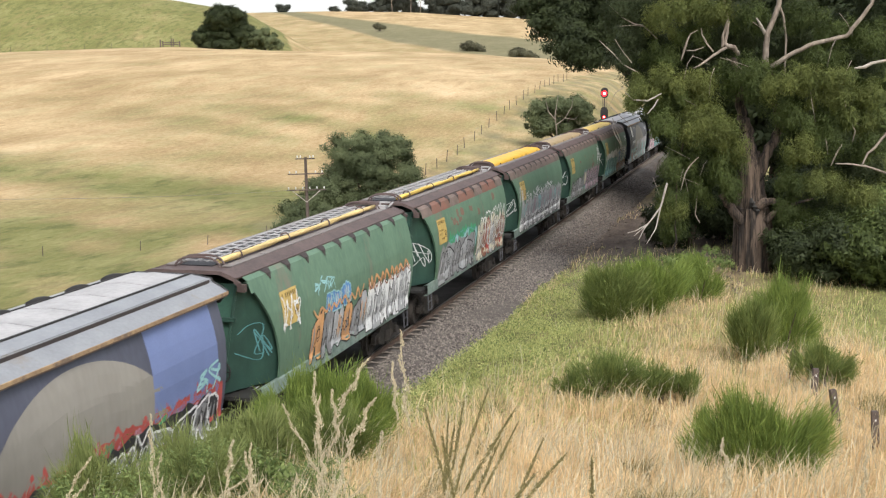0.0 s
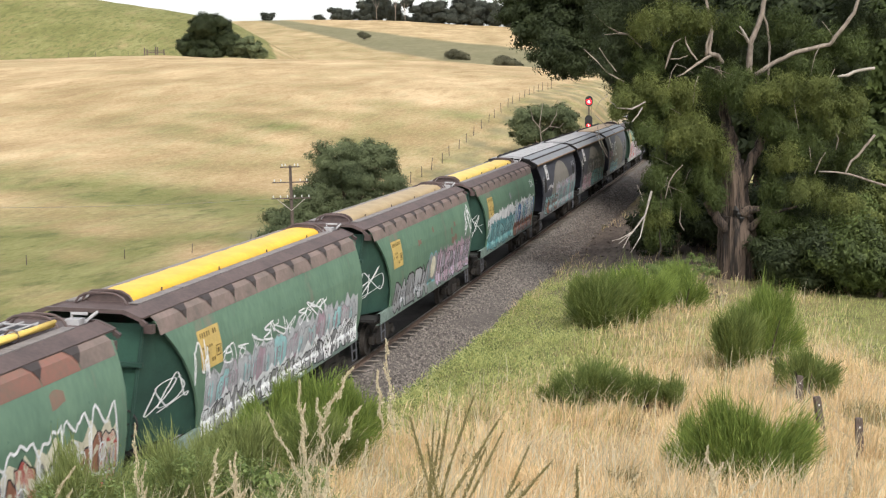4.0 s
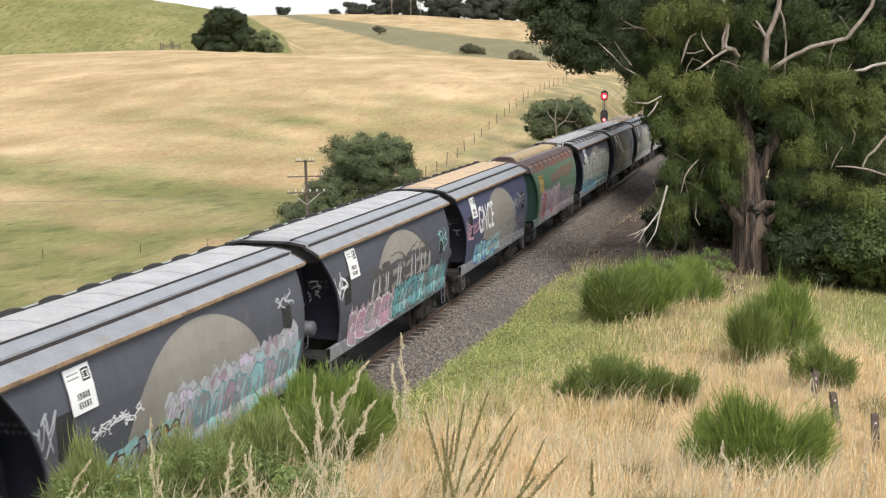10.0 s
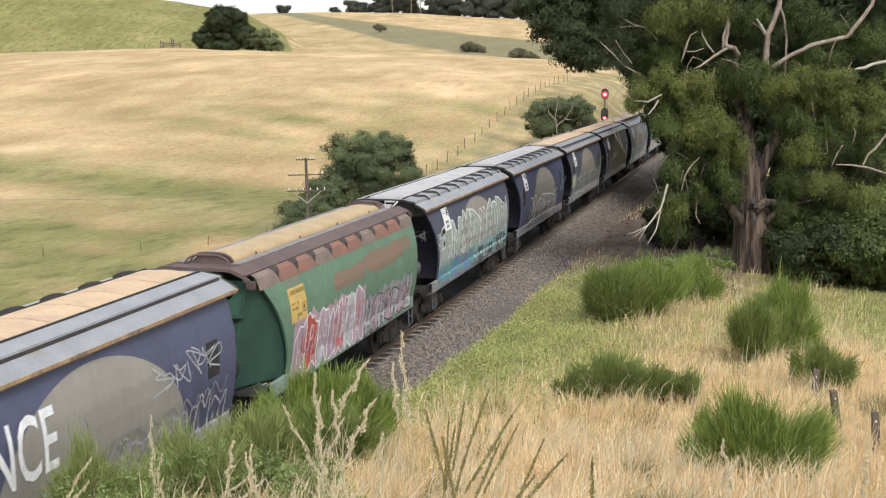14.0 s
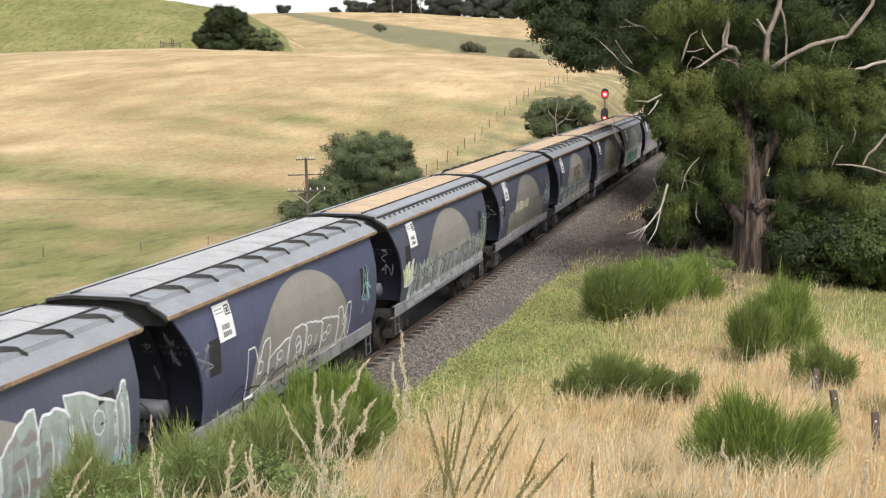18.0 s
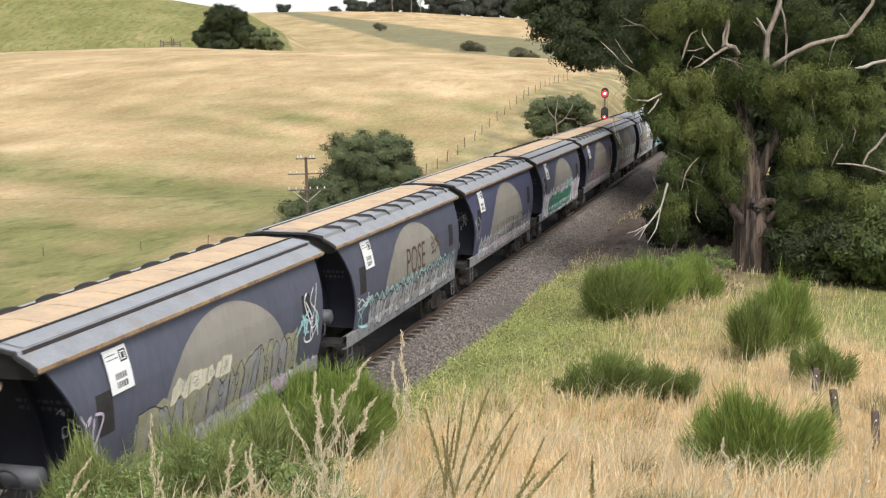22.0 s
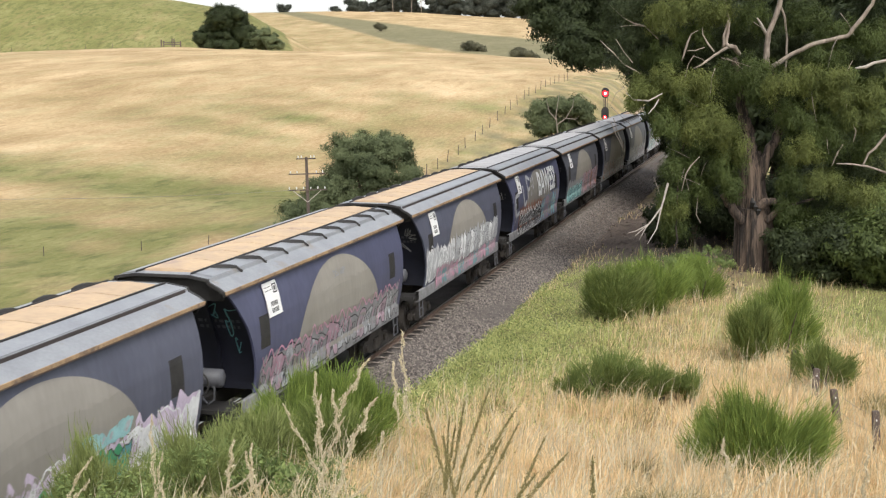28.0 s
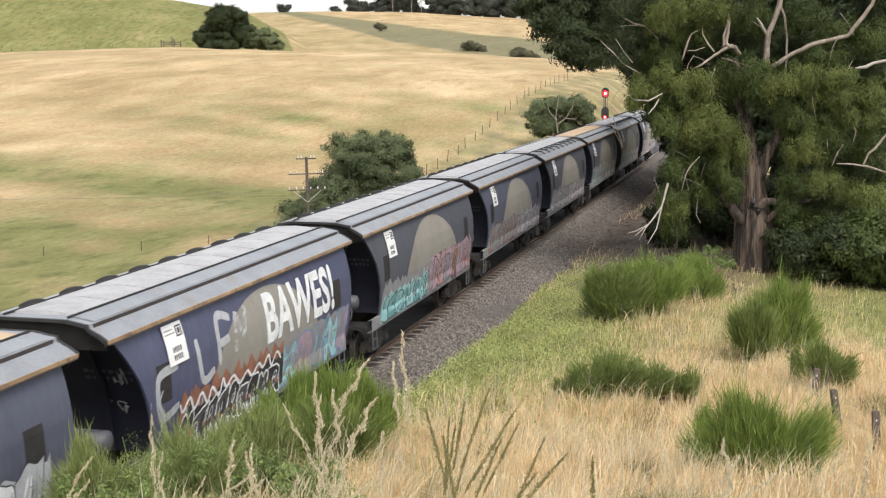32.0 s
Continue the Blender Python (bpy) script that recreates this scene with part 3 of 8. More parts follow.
def stroke(shape, pts, width, off):
    """A sprayed line on the near side."""
    rows = []
    for i, (y, z) in enumerate(pts):
        a, b = pts[max(i - 1, 0)], pts[min(i + 1, len(pts) - 1)]
        dy, dz = b[0] - a[0], b[1] - a[1]
        d = math.hypot(dy, dz) or 1
        w = width * (0.8 if i in (0, len(pts) - 1) else 1.0) / 2
        rows.append([on_side(y - dz / d * w, z + dy / d * w, off), on_side(y + dz / d * w, z - dy / d * w, off)])
    shape.grid(rows)


def wild_line(rnd, y, z, w, h, knots=5):
    """A smooth, swinging line within a letter's box."""
    p = [(y + w * rnd.uniform(0, 1), z + h * (k / (knots - 1) if rnd.random() < 0.6 else rnd.random())) for k in range(knots)]
    p = [p[0]] + p + [p[-1]]
    out = []
    for i in range(1, len(p) - 2):
        for k in range(5):
            t = k / 5
            out.append(tuple(0.5 * (2 * p[i][c] + (p[i + 1][c] - p[i - 1][c]) * t + (2 * p[i - 1][c] - 5 * p[i][c] + 4 * p[i + 1][c] - p[i + 2][c]) * t * t + (3 * p[i][c] - p[i - 1][c] - 3 * p[i + 1][c] + p[i + 2][c]) * t ** 3) for c in (0, 1)))
    return out


def bar(shape, pts, width, off, spiky=False, shift=0.0):
    """A broad sprayed bar along a line, laid on the curve of the near side."""
    rows = []
    n = len(pts)
    for i, (y, z) in enumerate(pts):
        a, b = pts[max(i - 1, 0)], pts[min(i + 1, n - 1)]
        dy, dz = b[0] - a[0], b[1] - a[1]
        d = math.hypot(dy, dz) or 1
        f = i / (n - 1)
        w = width * (min(1.0, 3.2 * min(f, 1 - f) + 0.12) if spiky else min(1.0, 0.72 + 2.5 * min(f, 1 - f))) / 2
        k = 4 if width > 0.1 else 1
        row = []
        for j in range(k + 1):
            u = (1 - 2 * j / k) * w + shift
            row.append(on_side(y - dz / d * u, min(max(z + dy / d * u, 1.04), 3.66), off))
        rows.append(row)
    shape.grid(rows)


def bend(points, cuts=6):
    """A smooth line through a few points."""
    p = [points[0]] + list(points) + [points[-1]]
    out = []
    for i in range(1, len(p) - 2):
        for k in range(cuts + (i == len(p) - 3)):
            t = k / cuts
            out.append(tuple(0.5 * (2 * p[i][c] + (p[i + 1][c] - p[i - 1][c]) * t + (2 * p[i - 1][c] - 5 * p[i][c] + 4 * p[i + 1][c] - p[i + 2][c]) * t * t + (3 * p[i][c] - p[i - 1][c] - 3 * p[i + 1][c] + p[i + 2][c]) * t ** 3) for c in (0, 1)))
    return out


# upper and lower edges of sprayed shapes across a unit box; they spell nothing
TOPS = (lambda t: 1 - 0.24 * abs(2 * t - 1) ** 4, lambda t: 0.8 + 0.2 * abs(math.sin(6.283 * t)), lambda t: 0.74 + 0.26 * t ** 0.6, lambda t: 1 - 0.42 * math.exp(-((t - 0.5) / 0.13) ** 2),
        lambda t: 1 - 0.3 * t ** 1.5, lambda t: 0.86 + 0.14 * math.cos(9.4 * t), lambda t: 1 - 0.5 * max(0.0, 0.35 - t))
FEET = (lambda t: 0.0, lambda t: 0.3 * math.exp(-((t - 0.5) / 0.15) ** 2), lambda t: 0.06 * math.cos(9.4 * t) + 0.06, lambda t: 0.22 * max(0.0, t - 0.4), lambda t: 0.34 * math.exp(-((t - 0.62) / 0.12) ** 2))


LAYERS = {}


def graffiti(wagon, seed, y0, y1, z0, z1, fills, line, letter=0.95, spiky=False, band=True, width=0.05, cloud=None, thick=0.2):
    """A sprayed piece: shapes with drawn outlines, before a cloud of another colour. Its lettering cannot be read, so it is shapes alone."""
    rnd = random.Random(seed)
    LAYERS[wagon.name] = LAYERS.get(wagon.name, 0) + 1
    lift = 0.0045 * (LAYERS[wagon.name] - 1)
    if cloud:
        back = Shape()
        ph = rnd.uniform(0, 6)
        knots, tops, t, up = [y0], [z1 - 0.2], y0, True
        while t < y1:
            t += rnd.uniform(0.08, 0.36) if spiky else rnd.uniform(0.15, 0.5)
            knots.append(t)
            tops.append(min(3.6, z1 + (rnd.uniform(0.0, 0.3) if up else rnd.uniform(-0.22, 0.02)) * (0.75 if spiky else 0.5)))
            up = not up
        top = lambda t: float(np.interp(t, knots, tops))
        low = lambda t: z0 + 0.1 + 0.08 * math.sin(t * 3 + ph)
        patch(back, y0, y1, low, lambda t: top(t) - (0.5 if min(t - y0, y1 - t) < 0.02 else 0), 0.0032 + lift, int((y1 - y0) / 0.05), 5)
        part("graffiti_cloud", back, SPRAY[cloud], wagon, cloud + " sprayed graffiti background")
    y, k = y0 + 0.05, 0
    while y < y1 - 0.35:
        w = min(letter * rnd.uniform(0.75, 1.2), y1 - y)
        h0, h1 = z0 + rnd.uniform(0, 0.1), z1 + rnd.uniform(-0.16, 0.08)
        lean, shape_top, shape_foot = rnd.uniform(-0.10, 0.22), rnd.choice(TOPS), rnd.choice(FEET)
        flip, jag, beat = rnd.random() < 0.5, (0.10 if spiky else 0.03), rnd.uniform(1.5, 3.5)
        high = lambda t: shape_top(1 - t if flip else t) + jag * (abs((t * beat + 0.3) % 1 - 0.5) * 2 - 0.5)
        low = lambda t: shape_foot(1 - t if flip else t)
        spot_on = lambda t, v: (y + w * t + lean * (v - 0.4), h0 + (h1 - h0) * v)
        colour = fills[k % len(fills)]
        base = 0.0062 + lift + 0.0012 * (k % 2)
        edge, fill, glint = Shape(), Shape(), Shape()
        ts = np.linspace(0, 1, 13)
        if band:
            fill.grid([[on_side(spot_on(t, 0)[0] + lean * v, min(max(h0 + (h1 - h0) * v, 1.04), 3.66), base) for v in np.linspace(low(t), high(t), 8)] for t in ts])
        loop = [spot_on(t, high(t)) for t in ts] + [spot_on(1, v) for v in np.linspace(high(1), low(1), 6)[1:-1]] + [spot_on(t, low(t)) for t in ts[::-1]] + [spot_on(0, v) for v in np.linspace(low(0), high(0), 6)[1:]]
        bar(edge, loop, width * 1.1, base + 0.0016)
        # the strokes within it: slits, loops and hooks
        for n in range(rnd.randrange(2, 4)):
            t0, v0 = rnd.uniform(0.2, 0.75), rnd.uniform(0.25, 0.6)
            if rnd.random() < 0.4:
                ring = [spot_on(t0 + 0.13 * math.cos(g), v0 + 0.13 * math.sin(g) + 0.05) for g in np.linspace(0, 6.283, 9)]
                bar(edge, ring, width * 0.8, base + 0.0022 + 0.0003 * n)
            else:
                bar(edge, bend([spot_on(t0 + rnd.uniform(-0.08, 0.08), v0 - 0.25), spot_on(t0 + rnd.uniform(-0.1, 0.1), v0), spot_on(t0 + rnd.uniform(-0.12, 0.12), v0 + 0.28)], 4), width * rnd.uniform(0.6, 1.2), base + 0.0022 + 0.0003 * n, True)
        for n in range(2):
            t0 = rnd.uniform(0.12, 0.8)
            bar(glint, bend([spot_on(t0, 0.2 + 0.1 * n), spot_on(t0 + 0.05, 0.5), spot_on(t0 + rnd.uniform(0, 0.15), 0.8)], 4), thick * 0.4, base + 0.0009, True)
        if band:
            lt = part("graffiti_letter", fill, SPRAY[colour], wagon, colour + " sprayed graffiti letter")
            tagged(part("graffiti_outline", edge, SPRAY[line], lt, line + " graffiti outline"), kind="stuff")
            tagged(part("graffiti_shading", glint, SPRAY[fills[(k + 1) % len(fills)] if len(fills) > 1 else "silver"], lt), kind="stuff")
        else:
            tagged(part("graffiti_outline", edge, SPRAY[line], wagon, line + " graffiti outline"), kind="stuff")
        y += w * 0.95
        k += 1


def tag_lines(wagon, seed, y0, y1, z0, z1, colour, width=0.05, count=6):
    """Thin sprayed scrawl that cannot be read."""
    rnd = random.Random(seed)
    s = Shape()
    w = (y1 - y0) / count
    for k in range(count):
        for n in range(2):
            stroke(s, wild_line(rnd, y0 + k * w - 0.08, z0 + rnd.uniform(0, 0.08), w * 1.1 + 0.1, (z1 - z0) * rnd.uniform(0.75, 1), 5), width * rnd.uniform(0.6, 1), 0.016)
    tagged(part("graffiti_tag", s, SPRAY[colour], wagon, colour + " sprayed tag"), kind="stuff")


def plain_bars(wagon, seed, y0, y1, z0, z1, colour):
    """A row of sprayed capitals that cannot be read, as plain bars."""
    rnd = random.Random(seed)
    y = y0
    while y < y1:
        w = rnd.uniform(0.1, 0.3)
        s = Shape()
        bar(s, [(y + w / 2 + rnd.uniform(-0.04, 0.04), z0 + rnd.uniform(0, 0.05)), (y + w / 2, (z0 + z1) / 2), (y + w / 2 + 0.03, z1 - rnd.uniform(0, 0.08))], w * 0.8, 0.006)
        part("graffiti_bar", s, SPRAY[colour], wagon, colour + " painted bar")
        y += w + rnd.uniform(0.06, 0.16)


def wave_line(wagon, seed, y0, y1, z, colour, width):
    """One long wavy sprayed line."""
    rnd = random.Random(seed)
    pts, y, up = [], y0, 1
    while y < y1:
        pts.append((y, z + up * rnd.uniform(0.03, 0.17)))
        y += rnd.uniform(0.12, 0.38)
        up = -up
    s = Shape()
    bar(s, bend(pts, 4), width, 0.024 + 0.0005 * (seed % 5))
    part("graffiti_line", s, SPRAY[colour], wagon, colour + " wavy sprayed line")


def lettering(wagon, text, y0, z0, tall, colour, stretch=1.0, bold=0.03):
    """Readable sprayed capitals laid on the curved side."""
    cu = bpy.data.curves.new("lettering", "FONT")
    cu.body, cu.size, cu.offset, cu.resolution_u = text, tall * 1.38, bold, 3
    ob = bpy.data.objects.new("lettering", cu)
    scene.collection.objects.link(ob)
    me = bpy.data.meshes.new_from_object(ob.evaluated_get(bpy.context.evaluated_depsgraph_get()))
    bpy.data.objects.remove(ob)
    bm = bmesh.new()
    bm.from_mesh(me)
    bmesh.ops.triangulate(bm, faces=bm.faces)
    for k in range(3):
        bmesh.ops.subdivide_edges(bm, edges=[e for e in bm.edges if e.calc_length() > 0.12], cuts=1)
        bmesh.ops.triangulate(bm, faces=[f for f in bm.faces if len(f.verts) > 3])
    for v in bm.verts:
        y, z = y0 + v.co.x * stretch, z0 + v.co.y
        v.co = on_side(y, min(z, 3.65), 0.02)
    bm.to_mesh(me)
    bm.free()
    me.materials.clear()
    me.materials.append(SPRAY[colour])
    part("graffiti_lettering", me, SPRAY[colour], wagon, colour + " sprayed capitals")


def wheelset_mesh():
    s = Shape()
    s.tube([(-1.1, 0, 0), (1.1, 0, 0)], 0.075, 8)
    for side in (-1, 1):
        ring = []
        for x, r in ((0.765, 0.10), (0.765, 0.49), (0.795, 0.49), (0.80, 0.46), (0.90, 0.452), (0.90, 0.39), (0.87, 0.37), (0.86, 0.16), (0.91, 0.13), (0.91, 0.0)):
            ring.append([(side * x, r * math.cos(a), r * math.sin(a)) for a in np.linspace(0, 2 * math.pi, 25)[:-1]])
        s.grid(ring, close=True)
        for k in range(5):
            a = 2 * math.pi * k / 5
            s.box(side * 0.862 - 0.02, side * 0.862 + 0.02, -0.04, 0.04, 0.15, 0.37, pose(0, 0, 0, math.degrees(a)))
    return s.mesh("wheelset", GEAR)


def frame_shape(side):
    o = [(-1.12, 0.40), (-1.12, 0.60), (-0.95, 0.66), (-0.72, 0.64), (-0.45, 0.80), (0.45, 0.80), (0.72, 0.64), (0.95, 0.66), (1.12, 0.60), (1.12, 0.40), (0.95, 0.34), (0.74, 0.40), (0.42, 0.25), (-0.42, 0.25), (-0.74, 0.40), (-0.95, 0.34)]
    s = Shape().prism(o, side * 0.98, side * 1.10)
    for y in (-0.875, 0.875):
        s.tube([(side * 1.09, y, 0.47), (side * 1.17, y, 0.47)], 0.11, 10)
    for y in (-0.16, 0.0, 0.16):
        s.tube([(side * 1.115, y, 0.32), (side * 1.115, y, 0.62)], 0.065, 8)
    return s


GEAR_MESH = {}


def gear():
    """Meshes that all wagons share."""
    g = GEAR_MESH
    g["wheelset"] = wheelset_mesh()
    g["side_frame"] = [frame_shape(s).mesh("side_frame", GEAR) for s in (-1, 1)]
    g["bolster"] = Shape().box(-1.05, 1.05, -0.2, 0.2, 0.55, 0.92).mesh("bolster", BLACK)
    c = Shape()
    c.box(-0.09, 0.09, -0.62, 0.5, 0.83, 1.02).box(-0.16, 0.16, -0.62, -0.36, 0.78, 1.07)
    g["coupler"] = c.mesh("coupler", GEAR)
    h = Shape().tube([(0.35, 0.1, 0.95), (0.36, -0.25, 0.8), (0.34, -0.45, 0.55), (0.2, -0.5, 0.62)], 0.03, 6)
    g["brake_hose"] = h.mesh("brake_hose", BLACK)
    st = Shape()
    st.tube([(1.36, 0.0, 1.02), (1.38, 0.0, 0.52), (1.38, 0.38, 0.52), (1.36, 0.38, 1.02)], 0.022, 6)
    st.tube([(1.37, 0.0, 0.78), (1.37, 0.38, 0.78)], 0.02, 6)
    g["step"] = st.mesh("step", TANK)
    lad = Shape()
    for x in (-1.0, -0.65):
        lad.tube([(x, 0, 1.1), (x, -0.02, 3.75)], 0.022, 6)
    for k in range(8):
        lad.tube([(-1.0, 0, 1.3 + 0.32 * k), (-0.65, 0, 1.3 + 0.32 * k)], 0.015, 6)
    g["ladder"] = lad.mesh("ladder", BLACK)
    w = Shape()
    w.tube([(0.28 * math.cos(a), 0, 0.28 * math.sin(a)) for a in np.linspace(0, 2 * math.pi, 17)], 0.02, 6, cap=False)
    for k in range(3):
        a = k * 2.094
        w.tube([(0, 0, 0), (0.28 * math.cos(a), 0, 0.28 * math.sin(a))], 0.014, 5)
    w.tube([(0, -0.02, 0), (0, 0.3, 0)], 0.02, 6)
    g["handbrake_wheel"] = w.mesh("handbrake_wheel", BLACK)
    cyl = Shape().tube([(0.1, -0.35, 0), (0.1, 0.35, 0)], 0.19, 12).tube([(0.1, 0.35, 0), (0.1, 0.8, 0)], 0.04, 8)
    g["brake_cylinder"] = cyl.mesh("brake_cylinder", GEAR)
    tank = Shape().tube([(-0.75, 0, 0), (-0.7, 0, 0), (0.55, 0, 0), (0.6, 0, 0)], [0.12, 0.2, 0.2, 0.12], 14)
    g["air_tank"] = tank.mesh("air_tank", TANK, True)
    loop = Shape().tube([(-0.06, 0, 0.3), (-0.14, -0.02, 0.12), (-0.12, -0.03, -0.1), (0, -0.04, -0.2), (0.12, -0.03, -0.1), (0.13, -0.02, 0.12), (0.05, 0, 0.3)], 0.022, 6)
    g["hose_loop"] = loop.mesh("hose_loop", TANK, True)
    for name, x0, dx, y0, dy, half in (("lid_arm", 0.58, 0.50, -0.15, 0.66, 0.078), ("far_lid_arm", 0.54, 0.22, -0.26, 0.52, 0.05)):
        rib, rows = Shape(), []
        for i in range(11):
            f = i / 10
            x, y = x0 + dx * f, y0 + dy * f
            z = float(np.interp(x, [0.5, 1.01, 1.035, 1.22, 1.36], [4.06, 3.985, 3.925, 3.83, 3.74]))
            wd = 0.010 + half * math.sin(math.pi * min(1, f * 1.02)) ** 1.3
            bow = z + 0.025 + 0.05 * math.sin(math.pi * f) ** 0.8
            rows.append([(x + wd * 0.84, y - wd * 0.54, bow - 0.06), (x + wd * 0.42, y - wd * 0.27, bow + 0.012), (x - wd * 0.5, y + wd * 0.32, bow + 0.008), (x - wd * 0.84, y + wd * 0.54, bow - 0.06)])
        rib.grid(rows)
        g[name] = rib.mesh("lid_arm", BLACK)
    gu = Shape()
    gu.grid([[(a + d, -w, b + d), (a + d, w, b + d)] for d in (0.006,) for a, b, w in ((1.10, 3.815, 0.27), (1.23, 3.715, 0.14), (1.26, 3.64, 0.07), (1.285, 3.56, 0.005))])
    g["roof_gusset"] = gu.mesh("roof_gusset", GUSSET)
    fin = Shape().box(1.08, 1.16, -0.018, 0.018, 3.84, 3.93)
    g["roof_fin"] = fin.mesh("roof_fin", TANK)
    g["panel"] = panel_mesh()


def panel_mesh():
    s = Shape()
    patch(s, 2.05, 2.85, lambda y: 2.84, lambda y: 3.56, 0.034, 4, 6)
    return s.mesh("number_panel", WHITE)


def put(name, parent, m=None, label="", key=None):
    o = part(name, GEAR_MESH[key or name], None, parent, label)
    if m is not None:
        o.matrix_basis = m
    return o


def add_running_gear(wagon, sill, sill_label):
    for y in (1.95, BODY - 1.95):
        bogie = put("bogie", wagon, pose(0, y, 0), "dark greasy four-wheel bogie", "bolster")
        for k in (0, 1):
            part("side_frame", GEAR_MESH["side_frame"][k], None, bogie)
        for dy in (-0.875, 0.875):
            w = part("wheelset", GEAR_MESH["wheelset"], None, bogie)
            w.matrix_parent_inverse = Matrix.Translation((0, dy, 0.46))
    for m in (pose(0, 0.05, 0), pose(0, BODY - 0.05, 0, 0, 0, 180)):
        put("coupler", wagon, m)
        put("brake_hose", wagon, m)
    put("step", wagon, pose(0.02, 0.75, 0), "grimy steel step iron")
    put("step", wagon, pose(0.02, BODY - 1.1, 0), "grimy steel step iron")
    put("ladder", wagon, pose(0, 0.32, 0), "black end ladder")
    put("handbrake_wheel", wagon, pose(0.55, 0.3, 1.75))
    if sill is SILL:
        put("air_tank", wagon, pose(0.42, 0.62, 1.82), "pale grey air tank")
        put("hose_loop", wagon, pose(0.75, 0.5, 1.5))
        put("hose_loop", wagon, pose(0.3, 0.42, 1.3, 0, 20))
    put("brake_cylinder", wagon, pose(0.3, BODY - 0.75, 1.3))
    for side in (-1, 1):
        s = Shape()
        rows = []
        for y in np.linspace(0.62, BODY - 0.62, 12):
            rows.append([(side * a, y, z) for a, z in ((1.26, 1.30), (1.385, 1.345), (1.40, 1.32), (1.40, 1.03), (1.385, 1.0), (1.26, 1.0))])
        s.grid(rows)
        part("side_sill", s, sill, wagon, sill_label)
    u = Shape()
    u.box(-0.3, 0.3, 0.3, BODY - 0.3, 0.85, 1.2)
    for a, b in ((3.6, 6.3), (6.95, 9.65)):
        u.grid([[(-1.2, a, 1.3), (1.2, a, 1.3), (1.2, b, 1.3), (-1.2, b, 1.3)], [(-0.55, a + 0.8, 0.42), (0.55, a + 0.8, 0.42), (0.55, b - 0.8, 0.42), (-0.55, b - 0.8, 0.42)]], close=True)
    u.box(-1.3, 1.3, 0.35, 1.1, 1.12, 1.2).box(-1.3, 1.3, BODY - 1.1, BODY - 0.35, 1.12, 1.2)
    part("underframe", u, BLACK, wagon, "black centre sill with discharge hoppers")


def add_body(wagon, paint, end_paint, inset, back=0.0, ends=True):
    zs = sorted(set(SIDE_Z) | set(np.round(np.linspace(SIDE_FOOT, EAVE_Z, 17), 3)))
    near = lambda z: side_end(z) + back * (EAVE_Z - z) / 2.4
    far = lambda z: BODY - side_end(z, True)
    for side in (1, -1):
        s = Shape()
        s.grid([[(side * side_x(z), near(z) + (far(z) - near(z)) * f, z) for f in np.linspace(0, 1, 20)] for z in zs])
        s.grid([[(side * (side_x(z) - 0.05), near(z) + (far(z) - near(z)) * f, z) for f in np.linspace(0, 1, 4)] for z in zs])
        for end in (near, far):
            s.grid([[(side * (side_x(z) - d), end(z), z) for d in (0, 0.05)] for z in zs])
        part("side_sheet", s, paint, wagon, "", True)
    for e in ((0, 1) if ends else ()):
        sign = 1 if e == 0 else -1
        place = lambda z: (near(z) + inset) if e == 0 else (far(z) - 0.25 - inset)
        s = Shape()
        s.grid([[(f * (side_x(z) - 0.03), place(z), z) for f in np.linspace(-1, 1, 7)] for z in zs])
        sheet = part("end_sheet", s, end_paint, wagon, "sloping end sheet with shade in its colour")
        if e == 0:
            rnd = random.Random(len(wagon.name))
            marks = Shape()
            for row, z in enumerate((2.86, 2.72)):
                x = 0.2
                while x < 1.1:
                    w = rnd.uniform(0.04, 0.1)
                    y = place(z) - 0.012
                    marks.grid([[(x, y, z), (x + w, y, z)], [(x, place(z + 0.07) - 0.012, z + 0.07), (x + w, place(z + 0.07) - 0.012, z + 0.07)]])
                    x += w + 0.05
            tagged(part("end_markings", marks, TANK, sheet, "small pale stencilled marks"), kind="stuff")
        for x in (-0.55, 0.5):
            p = Shape()
            rows = []
            for z in np.linspace(1.35, 3.6, 6):
                y = place(z)
                rows.append([(x - 0.04, y - sign * 0.12, z), (x + 0.04, y - sign * 0.12, z), (x + 0.04, y, z), (x - 0.04, y, z)])
            p.grid(rows, close=True)
            part("end_stiffener", p, end_paint, wagon)


